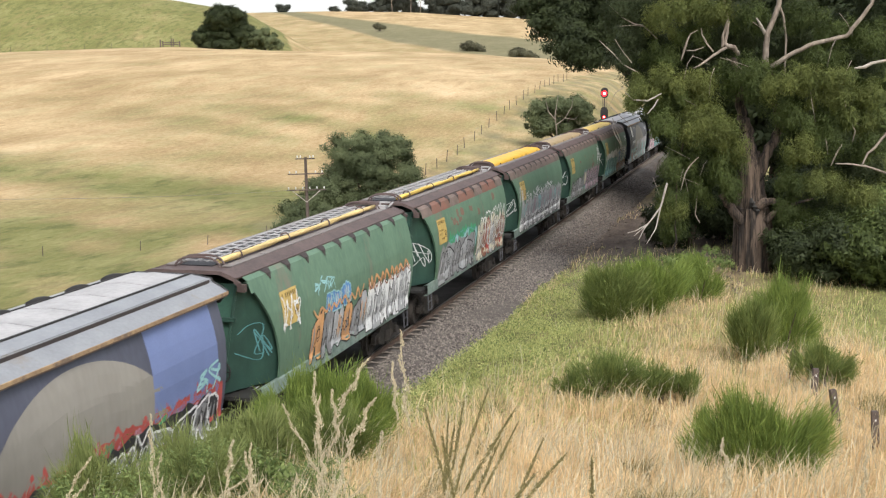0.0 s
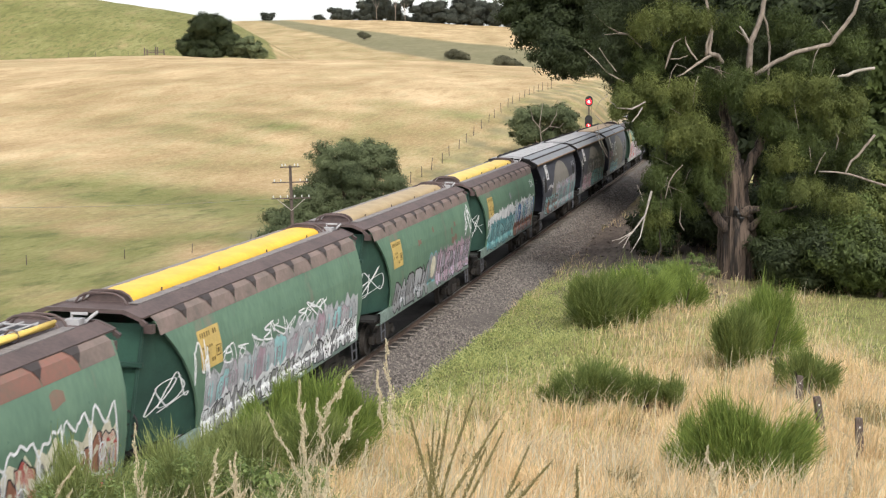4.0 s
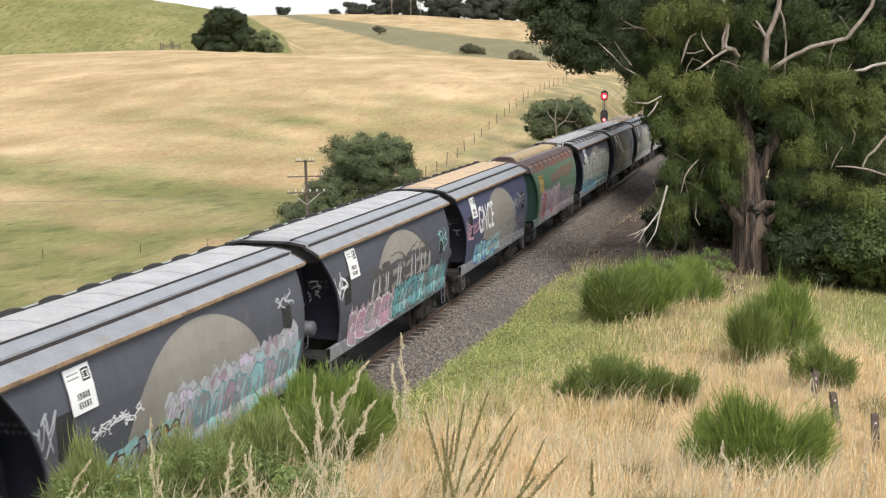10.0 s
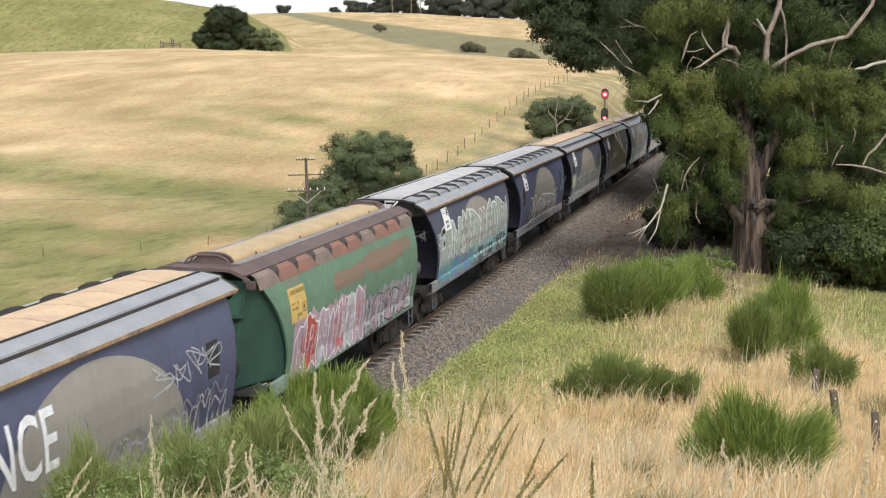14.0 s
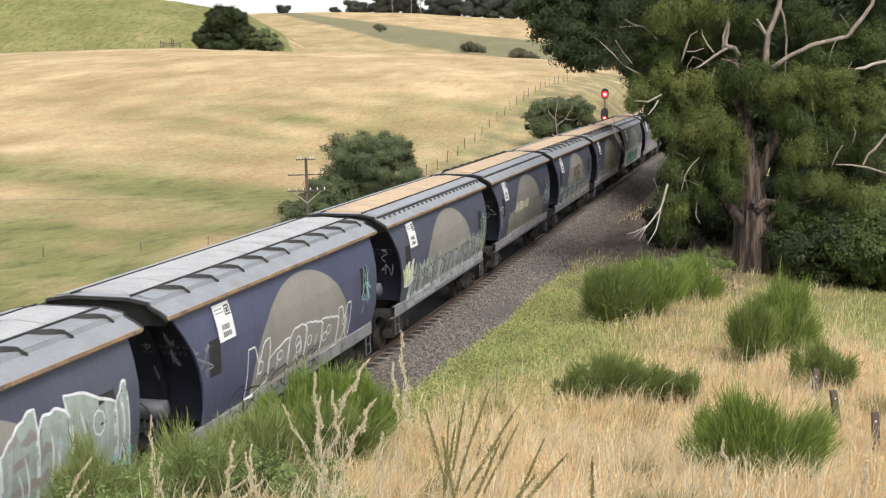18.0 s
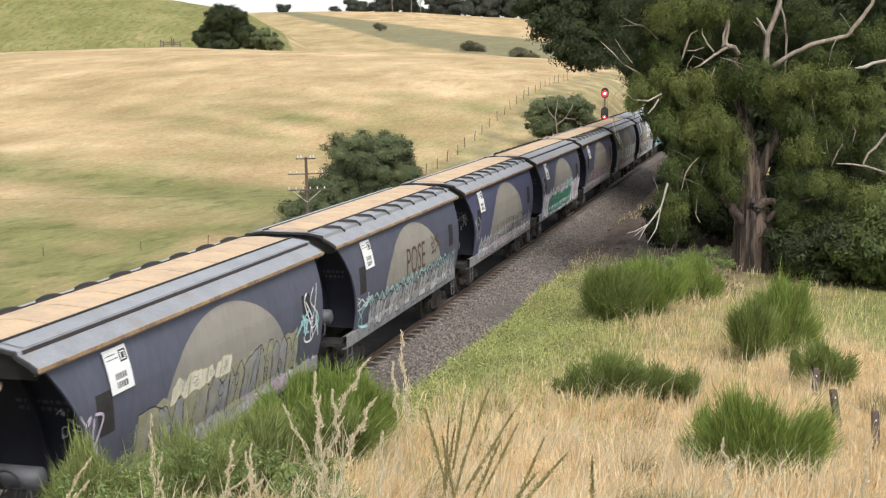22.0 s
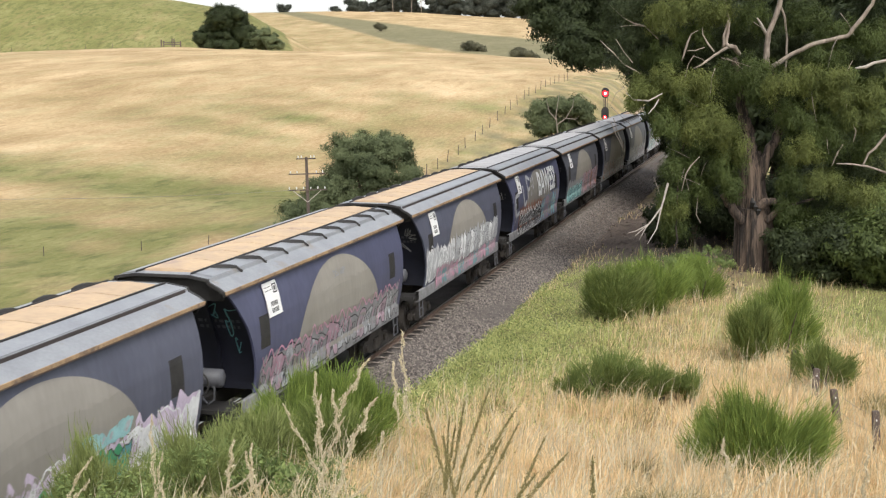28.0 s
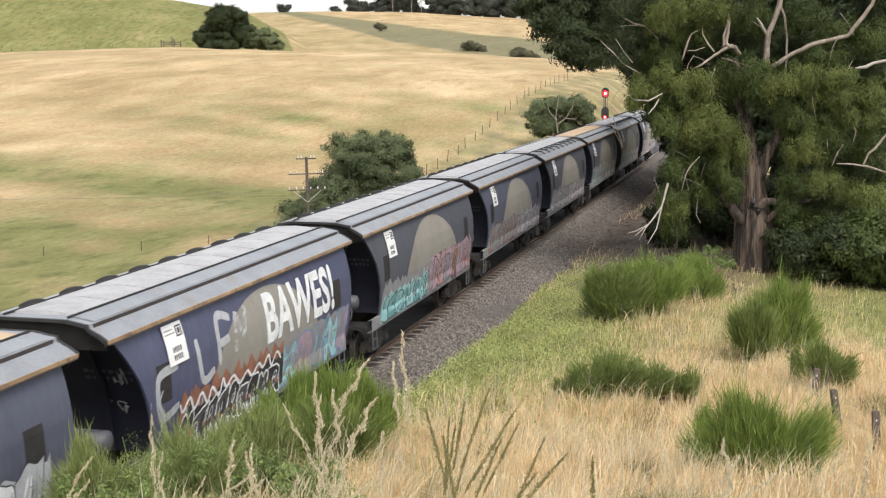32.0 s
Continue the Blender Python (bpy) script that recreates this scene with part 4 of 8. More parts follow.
def blue_wagon(seed, lid=None, arms="far", fins=False, paint=None):
    wagon = thing("grain_wagon", "", "railway wagon", "wagons of the grain train")
    lid = lid or LID_GREY
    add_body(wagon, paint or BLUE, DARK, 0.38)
    add_running_gear(wagon, SILL, "grimy grey side sill")
    roof = Shape()
    cross = [(1.315, 3.66), (1.37, 3.68), (1.36, 3.735), (1.22, 3.825), (1.035, 3.915), (1.015, 3.98), (0.60, 4.05), (0.55, 4.05)]
    cross = cross + [(-x, z) for x, z in reversed(cross)]
    rows = []
    for y in np.linspace(0.0, BODY, 14):
        rows.append([(x, y, z) for x, z in cross])
    roof.grid(rows)
    part("roof", roof, GREY_ROOF, wagon, "dusty grey steel roof")
    for side in (1, -1):
        e = Shape().box(min(side * 1.362, side * 1.385), max(side * 1.362, side * 1.385), 0.0, BODY, 3.672, 3.735)
        part("eave_strip", e, EAVE, wagon, "rust-stained tan eave strip")
        g = Shape().box(min(side * 1.02, side * 1.045), max(side * 1.02, side * 1.045), 0.15, BODY - 0.15, 3.905, 3.972)
        if arms != "near":
            part("roof_step", g, GUSSET, wagon, "dark step along the roof")
        lip = Shape().box(min(side * 1.355, side * 1.378), max(side * 1.355, side * 1.378), 0.02, BODY - 0.02, 3.645, 3.672)
        part("eave_lip", lip, RAIL_RUST, wagon, "dark rusty lip under the eave")
        w = Shape().grid([[(side * 0.62, y, 4.045), (side * 0.62, y, 4.062), (side * 1.0, y, 3.998), (side * 1.0, y, 3.98)] for y in (0.25, BODY - 0.25)], close=True)
        part("walkway", w, GREY_ROOF, wagon)
        r = Shape().tube([(side * 0.6, 0.1, 4.075), (side * 0.6, BODY - 0.1, 4.075)], 0.022, 6)
        part("lid_rail", r, BLACK, wagon, "thin black lid rail")
    for e in (0, 1):
        arch = Shape()
        y0, y1 = (-0.06, 0.02) if e == 0 else (BODY - 0.02, BODY + 0.06)
        up = [(x * 1.003, z + 0.008) for x, z in cross[1:-1]]
        dn = [(x * 0.985, z - 0.045) for x, z in reversed(cross[1:-1])]
        loop = up + dn
        n = len(up)
        arch.grid([[(x, y0, z) for x, z in up], [(x, y1, z) for x, z in up]])
        arch.grid([[(x, y0, z) for x, z in up], [(x, y0, z) for x, z in reversed(dn)]])
        arch.grid([[(x, y1, z) for x, z in up], [(x, y1, z) for x, z in reversed(dn)]])
        arch.grid([[(x, y0, z) for x, z in dn], [(x, y1, z) for x, z in dn]])
        part("roof_end_arch", arch, BLACK, wagon, "black roof end arch")
        # black sheet put in for the dark under the roof overhang
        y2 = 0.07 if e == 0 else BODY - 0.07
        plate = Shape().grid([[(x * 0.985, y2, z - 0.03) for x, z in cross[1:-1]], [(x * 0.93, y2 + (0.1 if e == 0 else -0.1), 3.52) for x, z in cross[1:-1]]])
        part("roof_end_plate", plate, BLACK, wagon, "black sheet for the shade under the roof end")
    n = 9
    for k in range(n):
        y = 0.35 + (BODY - 0.7) * k / n
        s = Shape()
        a, b = y + 0.03, y + (BODY - 0.7) / n - 0.03
        s.grid([[(x, yy, z) for x, z in ((-0.57, 4.05), (-0.55, 4.085), (0, 4.125), (0.55, 4.085), (0.57, 4.05))] for yy in (a, b)])
        s.grid([[(x, a, z) for x, z in ((-0.55, 4.085), (0, 4.125), (0.55, 4.085))], [(x, a, 4.04) for x in (-0.55, 0, 0.55)]])
        part("roof_lid", s, lid, wagon)
        if arms == "near":
            put("lid_arm", wagon, pose(0, y + 0.75, 0))
        elif arms == "far":
            put("lid_arm", wagon, pose(0, y + 0.75, 0.03, 0, 0, 180), "", "far_lid_arm")
    if fins:
        for k in range(24):
            put("roof_fin", wagon, pose(0, 0.6 + 0.52 * k, 0))
    # the big round emblem, and the white panel with its unread marks
    s = Shape()
    cy, cz, ra, rb = 7.0, 1.3, 3.3, 2.2
    patch(s, cy - ra, cy + ra, lambda y: 1.34, lambda y: cz + rb * math.sqrt(max(0.001, 1 - ((y - cy) / ra) ** 2)), 0.003, 48, 7)
    part("emblem", s, EMBLEM, wagon, "large faded grey round emblem")
    p = put("number_panel", wagon, None, "white data panel with black markings", "panel")
    rnd = random.Random(seed)
    bars = Shape()
    for y0, y1, z0, z1 in ((2.56, 2.60, 3.30, 3.50), (2.76, 2.80, 3.30, 3.50), (2.56, 2.80, 3.47, 3.50), (2.56, 2.80, 3.30, 3.33), (2.63, 2.73, 3.35, 3.45)):
        patch(bars, y0, y1, lambda t, z=z0: z, lambda t, z=z1: z, 0.037, 1, 1)
    for z, h, first, last, gap in ((3.45, 0.02, 2.12, 2.45, 0.02), (3.38, 0.02, 2.12, 2.48, 0.02), (3.05, 0.10, 2.28, 2.62, 0.03), (2.91, 0.10, 2.28, 2.64, 0.03)):
        y = first
        while y < last:
            w = rnd.uniform(0.04, 0.06)
            patch(bars, y, y + w, lambda t: z, lambda t: z + h, 0.037, 1, 1)
            y += w + gap
    tagged(part("panel_markings", bars, INK, p), kind="stuff")
    for y0 in (1.35, 11.0):
        b = Shape()
        patch(b, y0 + 0.2, y0 + 0.75, lambda t: 2.25, lambda t: 2.95, 0.0026, 4, 3)
        part("old_panel", b, BLACK, wagon, "dark painted-out panel")
    return wagon


def green_ends(wagon):
    """Flat end panel with a folded corner panel at each side of it, at both ends."""
    zs = list(np.linspace(1.25, 3.66, 9))
    for e in (0, 1):
        near = (lambda z: side_end(z) + 0.35 * (EAVE_Z - z) / 2.4) if e == 0 else (lambda z: BODY - side_end(z, True))
        flat = 0.30 if e == 0 else BODY - 0.34
        fold = lambda z: float(np.interp(z, [1.25, 3.66], [0.62, 1.02]))
        s = Shape().grid([[(fold(z) * f, flat + 0.02 * abs(f), z) for f in np.linspace(-1, 1, 5)] for z in zs])
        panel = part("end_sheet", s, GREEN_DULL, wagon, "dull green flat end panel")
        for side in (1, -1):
            # corner panels take a darker green in place of their shade
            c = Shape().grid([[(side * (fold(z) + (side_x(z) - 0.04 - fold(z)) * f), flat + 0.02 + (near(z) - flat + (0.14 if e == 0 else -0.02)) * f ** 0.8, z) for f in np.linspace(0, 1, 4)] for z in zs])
            part("corner_sheet", c, GREEN_SHADED, wagon, "folded corner panel in shade-darkened green")
            r = Shape().tube([(side * fold(z), flat - (0.02 if e == 0 else -0.02), z) for z in zs[::2]], 0.035, 6)
            part("corner_fold", r, GREEN_SHADED, panel)
        r = Shape().box(-1.0, 1.0, flat - 0.1, flat - 0.02, 2.86, 2.94) if e == 0 else Shape().box(-1.0, 1.0, flat + 0.02, flat + 0.1, 2.86, 2.94)
        part("end_stiffener", r, GREEN_SHADED, panel)


def end_tag(wagon, seed, colour):
    """A sprayed scrawl on the near corner panel of an end."""
    rnd = random.Random(seed)
    s = Shape()
    for k in range(3):
        pts = bend([(rnd.uniform(0.1, 0.9), rnd.uniform(0, 1)) for i in range(5)], 6)
        rows = []
        for i, (u, v) in enumerate(pts):
            z = 1.75 + 0.95 * v
            x = float(np.interp(z, [1.25, 3.66], [0.62, 1.02]))
            rows.append((x + (side_x(z) - 0.06 - x) * u, z))
        sh = []
        for i, (x, z) in enumerate(rows):
            a, b = rows[max(i - 1, 0)], rows[min(i + 1, len(rows) - 1)]
            d = math.hypot(b[0] - a[0], b[1] - a[1]) or 1
            q = []
            for g in (-0.009, 0.009):
                xx, zz = x - (b[1] - a[1]) / d * g, z + (b[0] - a[0]) / d * g
                f0 = float(np.interp(zz, [1.25, 3.66], [0.62, 1.02]))
                f = min(1, max(0, (xx - f0) / (side_x(zz) - 0.04 - f0)))
                q.append((xx, 0.30 + (side_end(zz) + 0.35 * (EAVE_Z - zz) / 2.4 + 0.14 - 0.30) * f ** 0.8 - 0.03, zz))
            sh.append(q)
        s.grid(sh)
    part("graffiti_tag", s, SPRAY[colour], wagon, colour + " sprayed tag on the end panel")


def end_scrawl(wagon, seed, colour, count=4):
    """Thin sprayed scrawl on the dark near end sheet of a blue wagon."""
    rnd = random.Random(seed)
    s = Shape()
    for k in range(count):
        x0, z0, w, h = rnd.uniform(0.25, 0.95), rnd.uniform(2.0, 2.9), rnd.uniform(0.15, 0.35), rnd.uniform(0.25, 0.5)
        pts = bend([(x0 + w * rnd.random(), z0 + h * rnd.random()) for i in range(6)], 5)
        rows = []
        for i, (x, z) in enumerate(pts):
            a, b = pts[max(i - 1, 0)], pts[min(i + 1, len(pts) - 1)]
            d = math.hypot(b[0] - a[0], b[1] - a[1]) or 1
            rows.append([(x - (b[1] - a[1]) / d * g, side_end(z) + 0.36, z + (b[0] - a[0]) / d * g) for g in (-0.012, 0.012)])
        s.grid(rows)
    tagged(part("graffiti_tag", s, SPRAY[colour], wagon, colour + " sprayed scrawl on the dark end"), kind="stuff")


def fade(wagon, seed, y0, y1, z0, z1, count, tone, size=1.0):
    """Faded repainted patches."""
    rnd = random.Random(seed)
    for k in range(count):
        y, z = rnd.uniform(y0, y1), rnd.uniform(z0, z1)
        w, h = size * rnd.uniform(0.2, 0.5), size ** 0.5 * rnd.uniform(0.12, 0.25)
        s = Shape()
        patch(s, y, min(y + w, 12.3), lambda t: z + 0.03 * math.sin(t * 9), lambda t: z + h - 0.3 * abs((t - y) / w - 0.5) ** 2 * h + 0.03 * math.sin(t * 11), 0.0022, 8, 3)
        part("faded_patch", s, tone, wagon, "faded red-brown paint patch")


def green_wagon(seed, cover=None, rolled=False, strip=None):
    wagon = thing("grain_wagon", "", "railway wagon", "wagons of the grain train")
    cover = cover or TARP_YELLOW
    add_body(wagon, GREEN, GREEN_SHADED, 0.06, 0.35, False)
    green_ends(wagon)
    add_running_gear(wagon, SILL_GREEN, "grimy pale green side sill")
    cross = [(1.0, 3.80), (1.115, 3.79), (1.12, 3.825), (0.95, 3.895), (0.78, 3.96), (0.76, 3.93), (0.5, 3.93)]
    cross = cross + [(-x, z) for x, z in reversed(cross)]
    roof = Shape().grid([[(x, y, z) for x, z in cross] for y in np.linspace(0.05, BODY - 0.05, 14)])
    part("roof", roof, RUST_ROOF, wagon, "dark rust-brown steel roof")
    for e in (0, 1):
        y0, y1 = (-0.02, 0.06) if e == 0 else (BODY - 0.06, BODY + 0.02)
        arch = Shape()
        up = cross[1:5] + [(-x, z) for x, z in reversed(cross[1:5])]
        up = [(1.225, 3.72)] + up + [(-1.225, 3.72)]
        dn = [(x * 0.97, z - 0.07) for x, z in up]
        arch.grid([[(x, y0, z + 0.008) for x, z in up], [(x, y1, z + 0.008) for x, z in up]])
        arch.grid([[(x, y0, z + 0.008) for x, z in up], [(x, y0, z) for x, z in dn]])
        arch.grid([[(x, y1, z + 0.008) for x, z in up], [(x, y1, z) for x, z in dn]])
        part("roof_end_arch", arch, RUST_ROOF, wagon)
        lug = Shape().box(1.06, 1.24, (0.2 if e == 0 else BODY - 0.32), (0.32 if e == 0 else BODY - 0.2), 3.5, 3.66)
        part("roof_bracket", lug, RUST_ROOF, wagon)
    for k in range(10):
        y = 0.34 + k * 1.225
        pan = Shape()
        pan.grid([[(a, y + 0.02 + 1.2 * k2 / 4, b) for k2 in range(5)] for a, b in ((1.09, 3.812), (1.226, 3.71), (1.267, 3.60), (1.316, 3.45))])
        tone = STRIP if strip is None or (k % 3 == 0 and strip is not GREEN) else strip
        part("eave_panel", pan, tone, wagon, "green panel under the eave" if tone is GREEN else "dusty brown panel under the eave")
        if k < 9:
            put("roof_gusset", wagon, pose(0, y + 1.225, 0))
            if y + 1.225 > 1.9:
                seam = Shape()
                bar(seam, [(y + 1.22, 3.5), (y + 1.225, 2.9), (y + 1.225, 2.3), (y + 1.225, 1.8), (y + 1.225, 1.4)], 0.022, 0.0016)
                part("sheet_seam", seam, GREEN_DULL, wagon)
    for side in (1, -1):
        for k in range(6):
            w = Shape().box(min(side * 0.53, side * 0.76), max(side * 0.53, side * 0.76), 0.7 + 1.93 * k, 2.6 + 1.93 * k, 3.945, 3.972)
            part("walkway", w, WALK, wagon, "grey roof walkway board")
    if rolled:
        for n, (x, r) in enumerate(((0.36, 0.075), (0.42, 0.055))):
            pts = [(x + 0.03 * math.sin(i * 0.9 + n * 2), 0.9 + i * 0.75, 4.03 + 0.03 * n) for i in range(16)]
            part("rolled_cover", Shape().tube(pts, [r * (0.85 + 0.15 * math.sin(i * 2.1)) for i in range(16)], 10), cover, wagon, "rolled-up yellow cover", True)
        for k in range(4):
            y = 1.9 + 3.0 * k
            part("cover_strap", Shape().tube([(0.37 + 0.12 * math.cos(a), y, 4.04 + 0.12 * math.sin(a)) for a in np.linspace(0, 6.283, 11)], 0.02, 5, False), RUST_ROOF, wagon)
        # flat black sheet in place of the open slot's inner darkness
        g = Shape()
        g.box(-0.5, 0.26, 0.8, BODY - 0.8, 3.93, 3.95)
        part("grain_load", g, SPRAY["black"], wagon, "black sheet for the dark inside the open loading slot")
        for k in range(23):
            part("grate_bar", Shape().tube([(-0.5, 1.0 + k * 0.5, 4.02), (0.26, 1.0 + k * 0.5, 4.02)], 0.018, 5), LID_GREY, wagon)
        for x in (-0.45, -0.16, 0.12):
            part("grate_rail", Shape().tube([(x, 0.85, 4.035), (x, BODY - 0.85, 4.035)], 0.02, 5), LID_GREY, wagon)
    else:
        arc = [(0.47 * u, 3.94 + 0.15 * (1 - abs(u) ** 7) ** 0.8 - 0.02 * u * u) for u in (1, 0.99, 0.96, 0.9, 0.7, 0.35, 0, -0.35, -0.7, -0.9, -0.96, -0.99, -1)]
        s = Shape()
        rnd = random.Random(seed)
        rows = [[(x, y, z + 0.006 * math.sin(y * 5 + x * 3) + rnd.uniform(-0.004, 0.004)) for x, z in arc] for y in np.linspace(1.0, BODY - 1.0, 40)]
        s.grid(rows)
        part("roll_cover", s, cover, wagon, "", True)
        for k in range(4):
            part("cover_latch", Shape().tube([(0.5, 2.2 + 2.9 * k, 3.95), (0.5, 2.2 + 2.9 * k, 4.03)], 0.018, 5), RUST_ROOF, wagon)
    wide = [(0.52 * u, 3.94 + 0.21 * (1 - abs(u) ** 4) ** 0.7) for u in (1, 0.99, 0.95, 0.85, 0.6, 0.3, 0, -0.3, -0.6, -0.85, -0.95, -0.99, -1)]
    for e in (0, 1):
        for n in (0, 1):
            y = (0.62 + 0.26 * n) if e == 0 else BODY - 0.62 - 0.26 * n
            part("cover_hoop", Shape().tube([(x * (1 - 0.02 * n), y, z + 0.01 * n) for x, z in wide], 0.026, 6), RUST_ROOF, wagon, "dark arched cover hoop")
        if not rolled:
            b = Shape()
            y = 0.95 if e == 0 else BODY - 0.95
            b.v += [(x * 0.9, y, z - 0.01) for x, z in wide]
            b.f.append(tuple(range(len(wide))))
            part("cover_end", b, RUST_ROOF, wagon)
    crank = Shape().tube([(0.45, BODY - 0.3, 3.9), (0.45, BODY - 0.3, 4.12), (0.75, BODY - 0.3, 4.12)], 0.03, 6).box(0.38, 0.64, BODY - 0.42, BODY - 0.18, 3.93, 4.03).tube([(0.7, BODY - 0.3, 3.98), (0.72, BODY + 0.1, 4.08)], 0.03, 6)
    part("cover_crank", crank, LID_GREY, wagon, "pale steel cover crank")
    lo = Shape()
    patch(lo, 1.8, 2.85, lambda y: 2.45, lambda y: 3.24, 0.003, 4, 8)
    gold = part("gold_mark", lo, GOLD, wagon, "faded gold square mark")
    rnd = random.Random(seed + 40)
    bars = Shape()
    for y0, y1, z0, z1 in ((2.55, 2.58, 2.62, 2.84), (2.75, 2.78, 2.62, 2.84), (2.55, 2.78, 2.82, 2.84), (2.55, 2.78, 2.62, 2.645), (2.62, 2.71, 2.68, 2.78)):
        patch(bars, y0, y1, lambda t, z=z0: z, lambda t, z=z1: z, 0.0065, 1, 1)
    for z, h, y, last in ((3.08, 0.1, 1.9, 2.75), (2.86, 0.05, 1.9, 2.4), (2.74, 0.05, 1.9, 2.3), (2.56, 0.08, 2.2, 2.45)):
        while y < last:
            w = rnd.uniform(0.05, 0.08)
            if rnd.random() < 0.8:
                patch(bars, y, y + w, lambda t: z, lambda t: z + h, 0.0065, 1, 1)
            y += w + 0.045
    tagged(part("panel_markings", bars, BROWN_INK, gold), kind="stuff")
    return wagon


def label(wagon, text):
    tagged(wagon, text)


def build_train():
    gear()
    W = []
    pal = [("white", "black"), ("silver", "black"), ("teal", "white"), ("aqua", "black"), ("pink", "white"), ("mauve", "black"), ("lilac", "black")]

    w = blue_wagon(0)
    s = Shape()
    patch(s, 9.4, 12.2, lambda y: 1.36, lambda y: 3.62, 0.0032, 10, 6)
    part("repaint", s, PALE_BLUE, w, "pale blue repainted panel")
    graffiti(w, 1, 3.4, 12.4, 1.3, 2.1, ["green", "red", "pink"], "red", 0.7, True, True, 0.03, "red", 0.3)
    graffiti(w, 2, 3.2, 12.2, 1.06, 1.9, ["grey", "black"], "white", 0.8, False, True, 0.05, "black")
    tag_lines(w, 3, 11.2, 12.2, 2.0, 2.5, "aqua", 0.06, 2)
    label(w, "slate blue grain wagon with pale blue panel and red-green graffiti")
    W.append(w)

    w = green_wagon(1, TARP_PALE, True, GREEN)
    graffiti(w, 11, 3.6, 8.0, 1.15, 2.35, ["orange", "grey", "silver"], "black", 0.9, False, True, 0.035, None, 0.2)
    graffiti(w, 14, 4.6, 6.6, 2.2, 2.75, ["blue"], "aqua", 0.6, True, True, 0.03, None, 0.2)
    graffiti(w, 12, 8.0, 12.3, 1.06, 2.35, ["white", "silver"], "black", 0.7, True, True, 0.03, "white")
    wave_line(w, 15, 8.1, 12.3, 2.42, "orange", 0.09)
    wave_line(w, 18, 8.1, 12.3, 2.34, "brown", 0.05)
    wave_line(w, 19, 3.7, 8.0, 2.38, "orange", 0.07)
    tag_lines(w, 13, 1.75, 2.9, 2.3, 3.2, "white", 0.05, 3)
    tag_lines(w, 16, 4.0, 5.4, 2.75, 3.15, "aqua", 0.05, 3)
    end_tag(w, 17, "teal")
    label(w, "green grain wagon with rolled-back yellow cover and orange-blue graffiti")
    W.append(w)

    w = green_wagon(2, TARP_YELLOW, True, FADED)
    fade(w, 20, 3.0, 11.0, 2.7, 3.25, 9, FADED_SOFT)
    graffiti(w, 23, 3.0, 7.2, 1.7, 2.55, ["green", "aqua"], "teal", 0.8, True, True, 0.03, "green", 0.3)
    graffiti(w, 21, 1.9, 7.0, 1.06, 2.3, ["silver", "silver", "grey"], "black", 0.95, False, True, 0.045, "grey", 0.34)
    graffiti(w, 22, 7.4, 12.2, 1.06, 2.45, ["grey", "brown", "red", "silver"], "black", 0.75, True, True, 0.03, "cream")
    graffiti(w, 24, 7.6, 12.2, 1.5, 2.75, ["aqua"], "white", 0.9, True, False, 0.05, None, 0.2)
    end_tag(w, 25, "white")
    label(w, "green grain wagon with rolled-back yellow cover and silver-grey graffiti")
    W.append(w)

    w = green_wagon(3, TARP_ORANGE)
    graffiti(w, 31, 1.9, 12.2, 1.4, 2.35, ["silver", "aqua", "mauve"], "grey", 0.7, True, True, 0.035, "silver")
    graffiti(w, 32, 1.8, 12.2, 1.06, 1.7, ["white", "grey"], "black", 0.6, True, True, 0.03, "white")
    tag_lines(w, 33, 2.9, 9.5, 2.3, 2.75, "white", 0.05, 9)
    tag_lines(w, 35, 1.5, 2.2, 2.2, 3.1, "white", 0.05, 2)
    end_tag(w, 34, "white")
    label(w, "green grain wagon with a bright yellow cover and pale blue graffiti")
    W.append(w)

    w = green_wagon(4, TARP_TAN)
    fade(w, 40, 4.0, 10.0, 2.2, 3.1, 7, FADED_SOFT)
    graffiti(w, 41, 1.9, 6.2, 1.06, 2.15, ["grey", "silver"], "black", 0.85, False, True, 0.05, None, 0.24)
    disc = Shape()
    patch(disc, 6.35, 7.0, lambda y: 1.85 - 0.36 * math.sqrt(max(0.001, 1 - ((y - 6.67) / 0.33) ** 2)), lambda y: 1.85 + 0.36 * math.sqrt(max(0.001, 1 - ((y - 6.67) / 0.33) ** 2)), 0.012, 18, 5)
    part("graffiti_disc", disc, SPRAY["cream"], w, "cream sprayed disc")
    graffiti(w, 44, 6.0, 7.3, 1.3, 2.3, ["grey"], "teal", 1.3, False, True, 0.05, None, 0.3)
    graffiti(w, 42, 7.2, 12.3, 1.06, 2.2, ["lilac", "grey"], "black", 0.6, True, True, 0.035, "mauve", 0.14)
    tag_lines(w, 43, 11.4, 12.4, 2.3, 3.3, "white", 0.09, 2)
    end_tag(w, 45, "white")
    label(w, "green grain wagon with a faded tan cover and dark outlined graffiti")
    W.append(w)

    w = green_wagon(5, TARP_YELLOW)
    graffiti(w, 50, 2.0, 7.3, 1.6, 2.5, ["white"], "white", 0.8, True, True, 0.03, "white", 0.3)
    graffiti(w, 51, 1.8, 7.4, 1.06, 2.15, ["teal", "aqua"], "black", 0.75, False, True, 0.03, "teal", 0.26)
    graffiti(w, 52, 7.4, 12.2, 1.4, 2.5, ["aqua", "blue", "white"], "black", 0.7, True, True, 0.035, "white")
    graffiti(w, 54, 7.4, 12.0, 1.06, 1.6, ["brown", "grey"], "black", 0.6, True, True, 0.025, "brown", 0.16)
    tag_lines(w, 53, 11.4, 12.3, 2.85, 3.25, "white", 0.05, 2)
    tag_lines(w, 55, 6.3, 6.7, 2.75, 3.05, "grey", 0.09, 1)
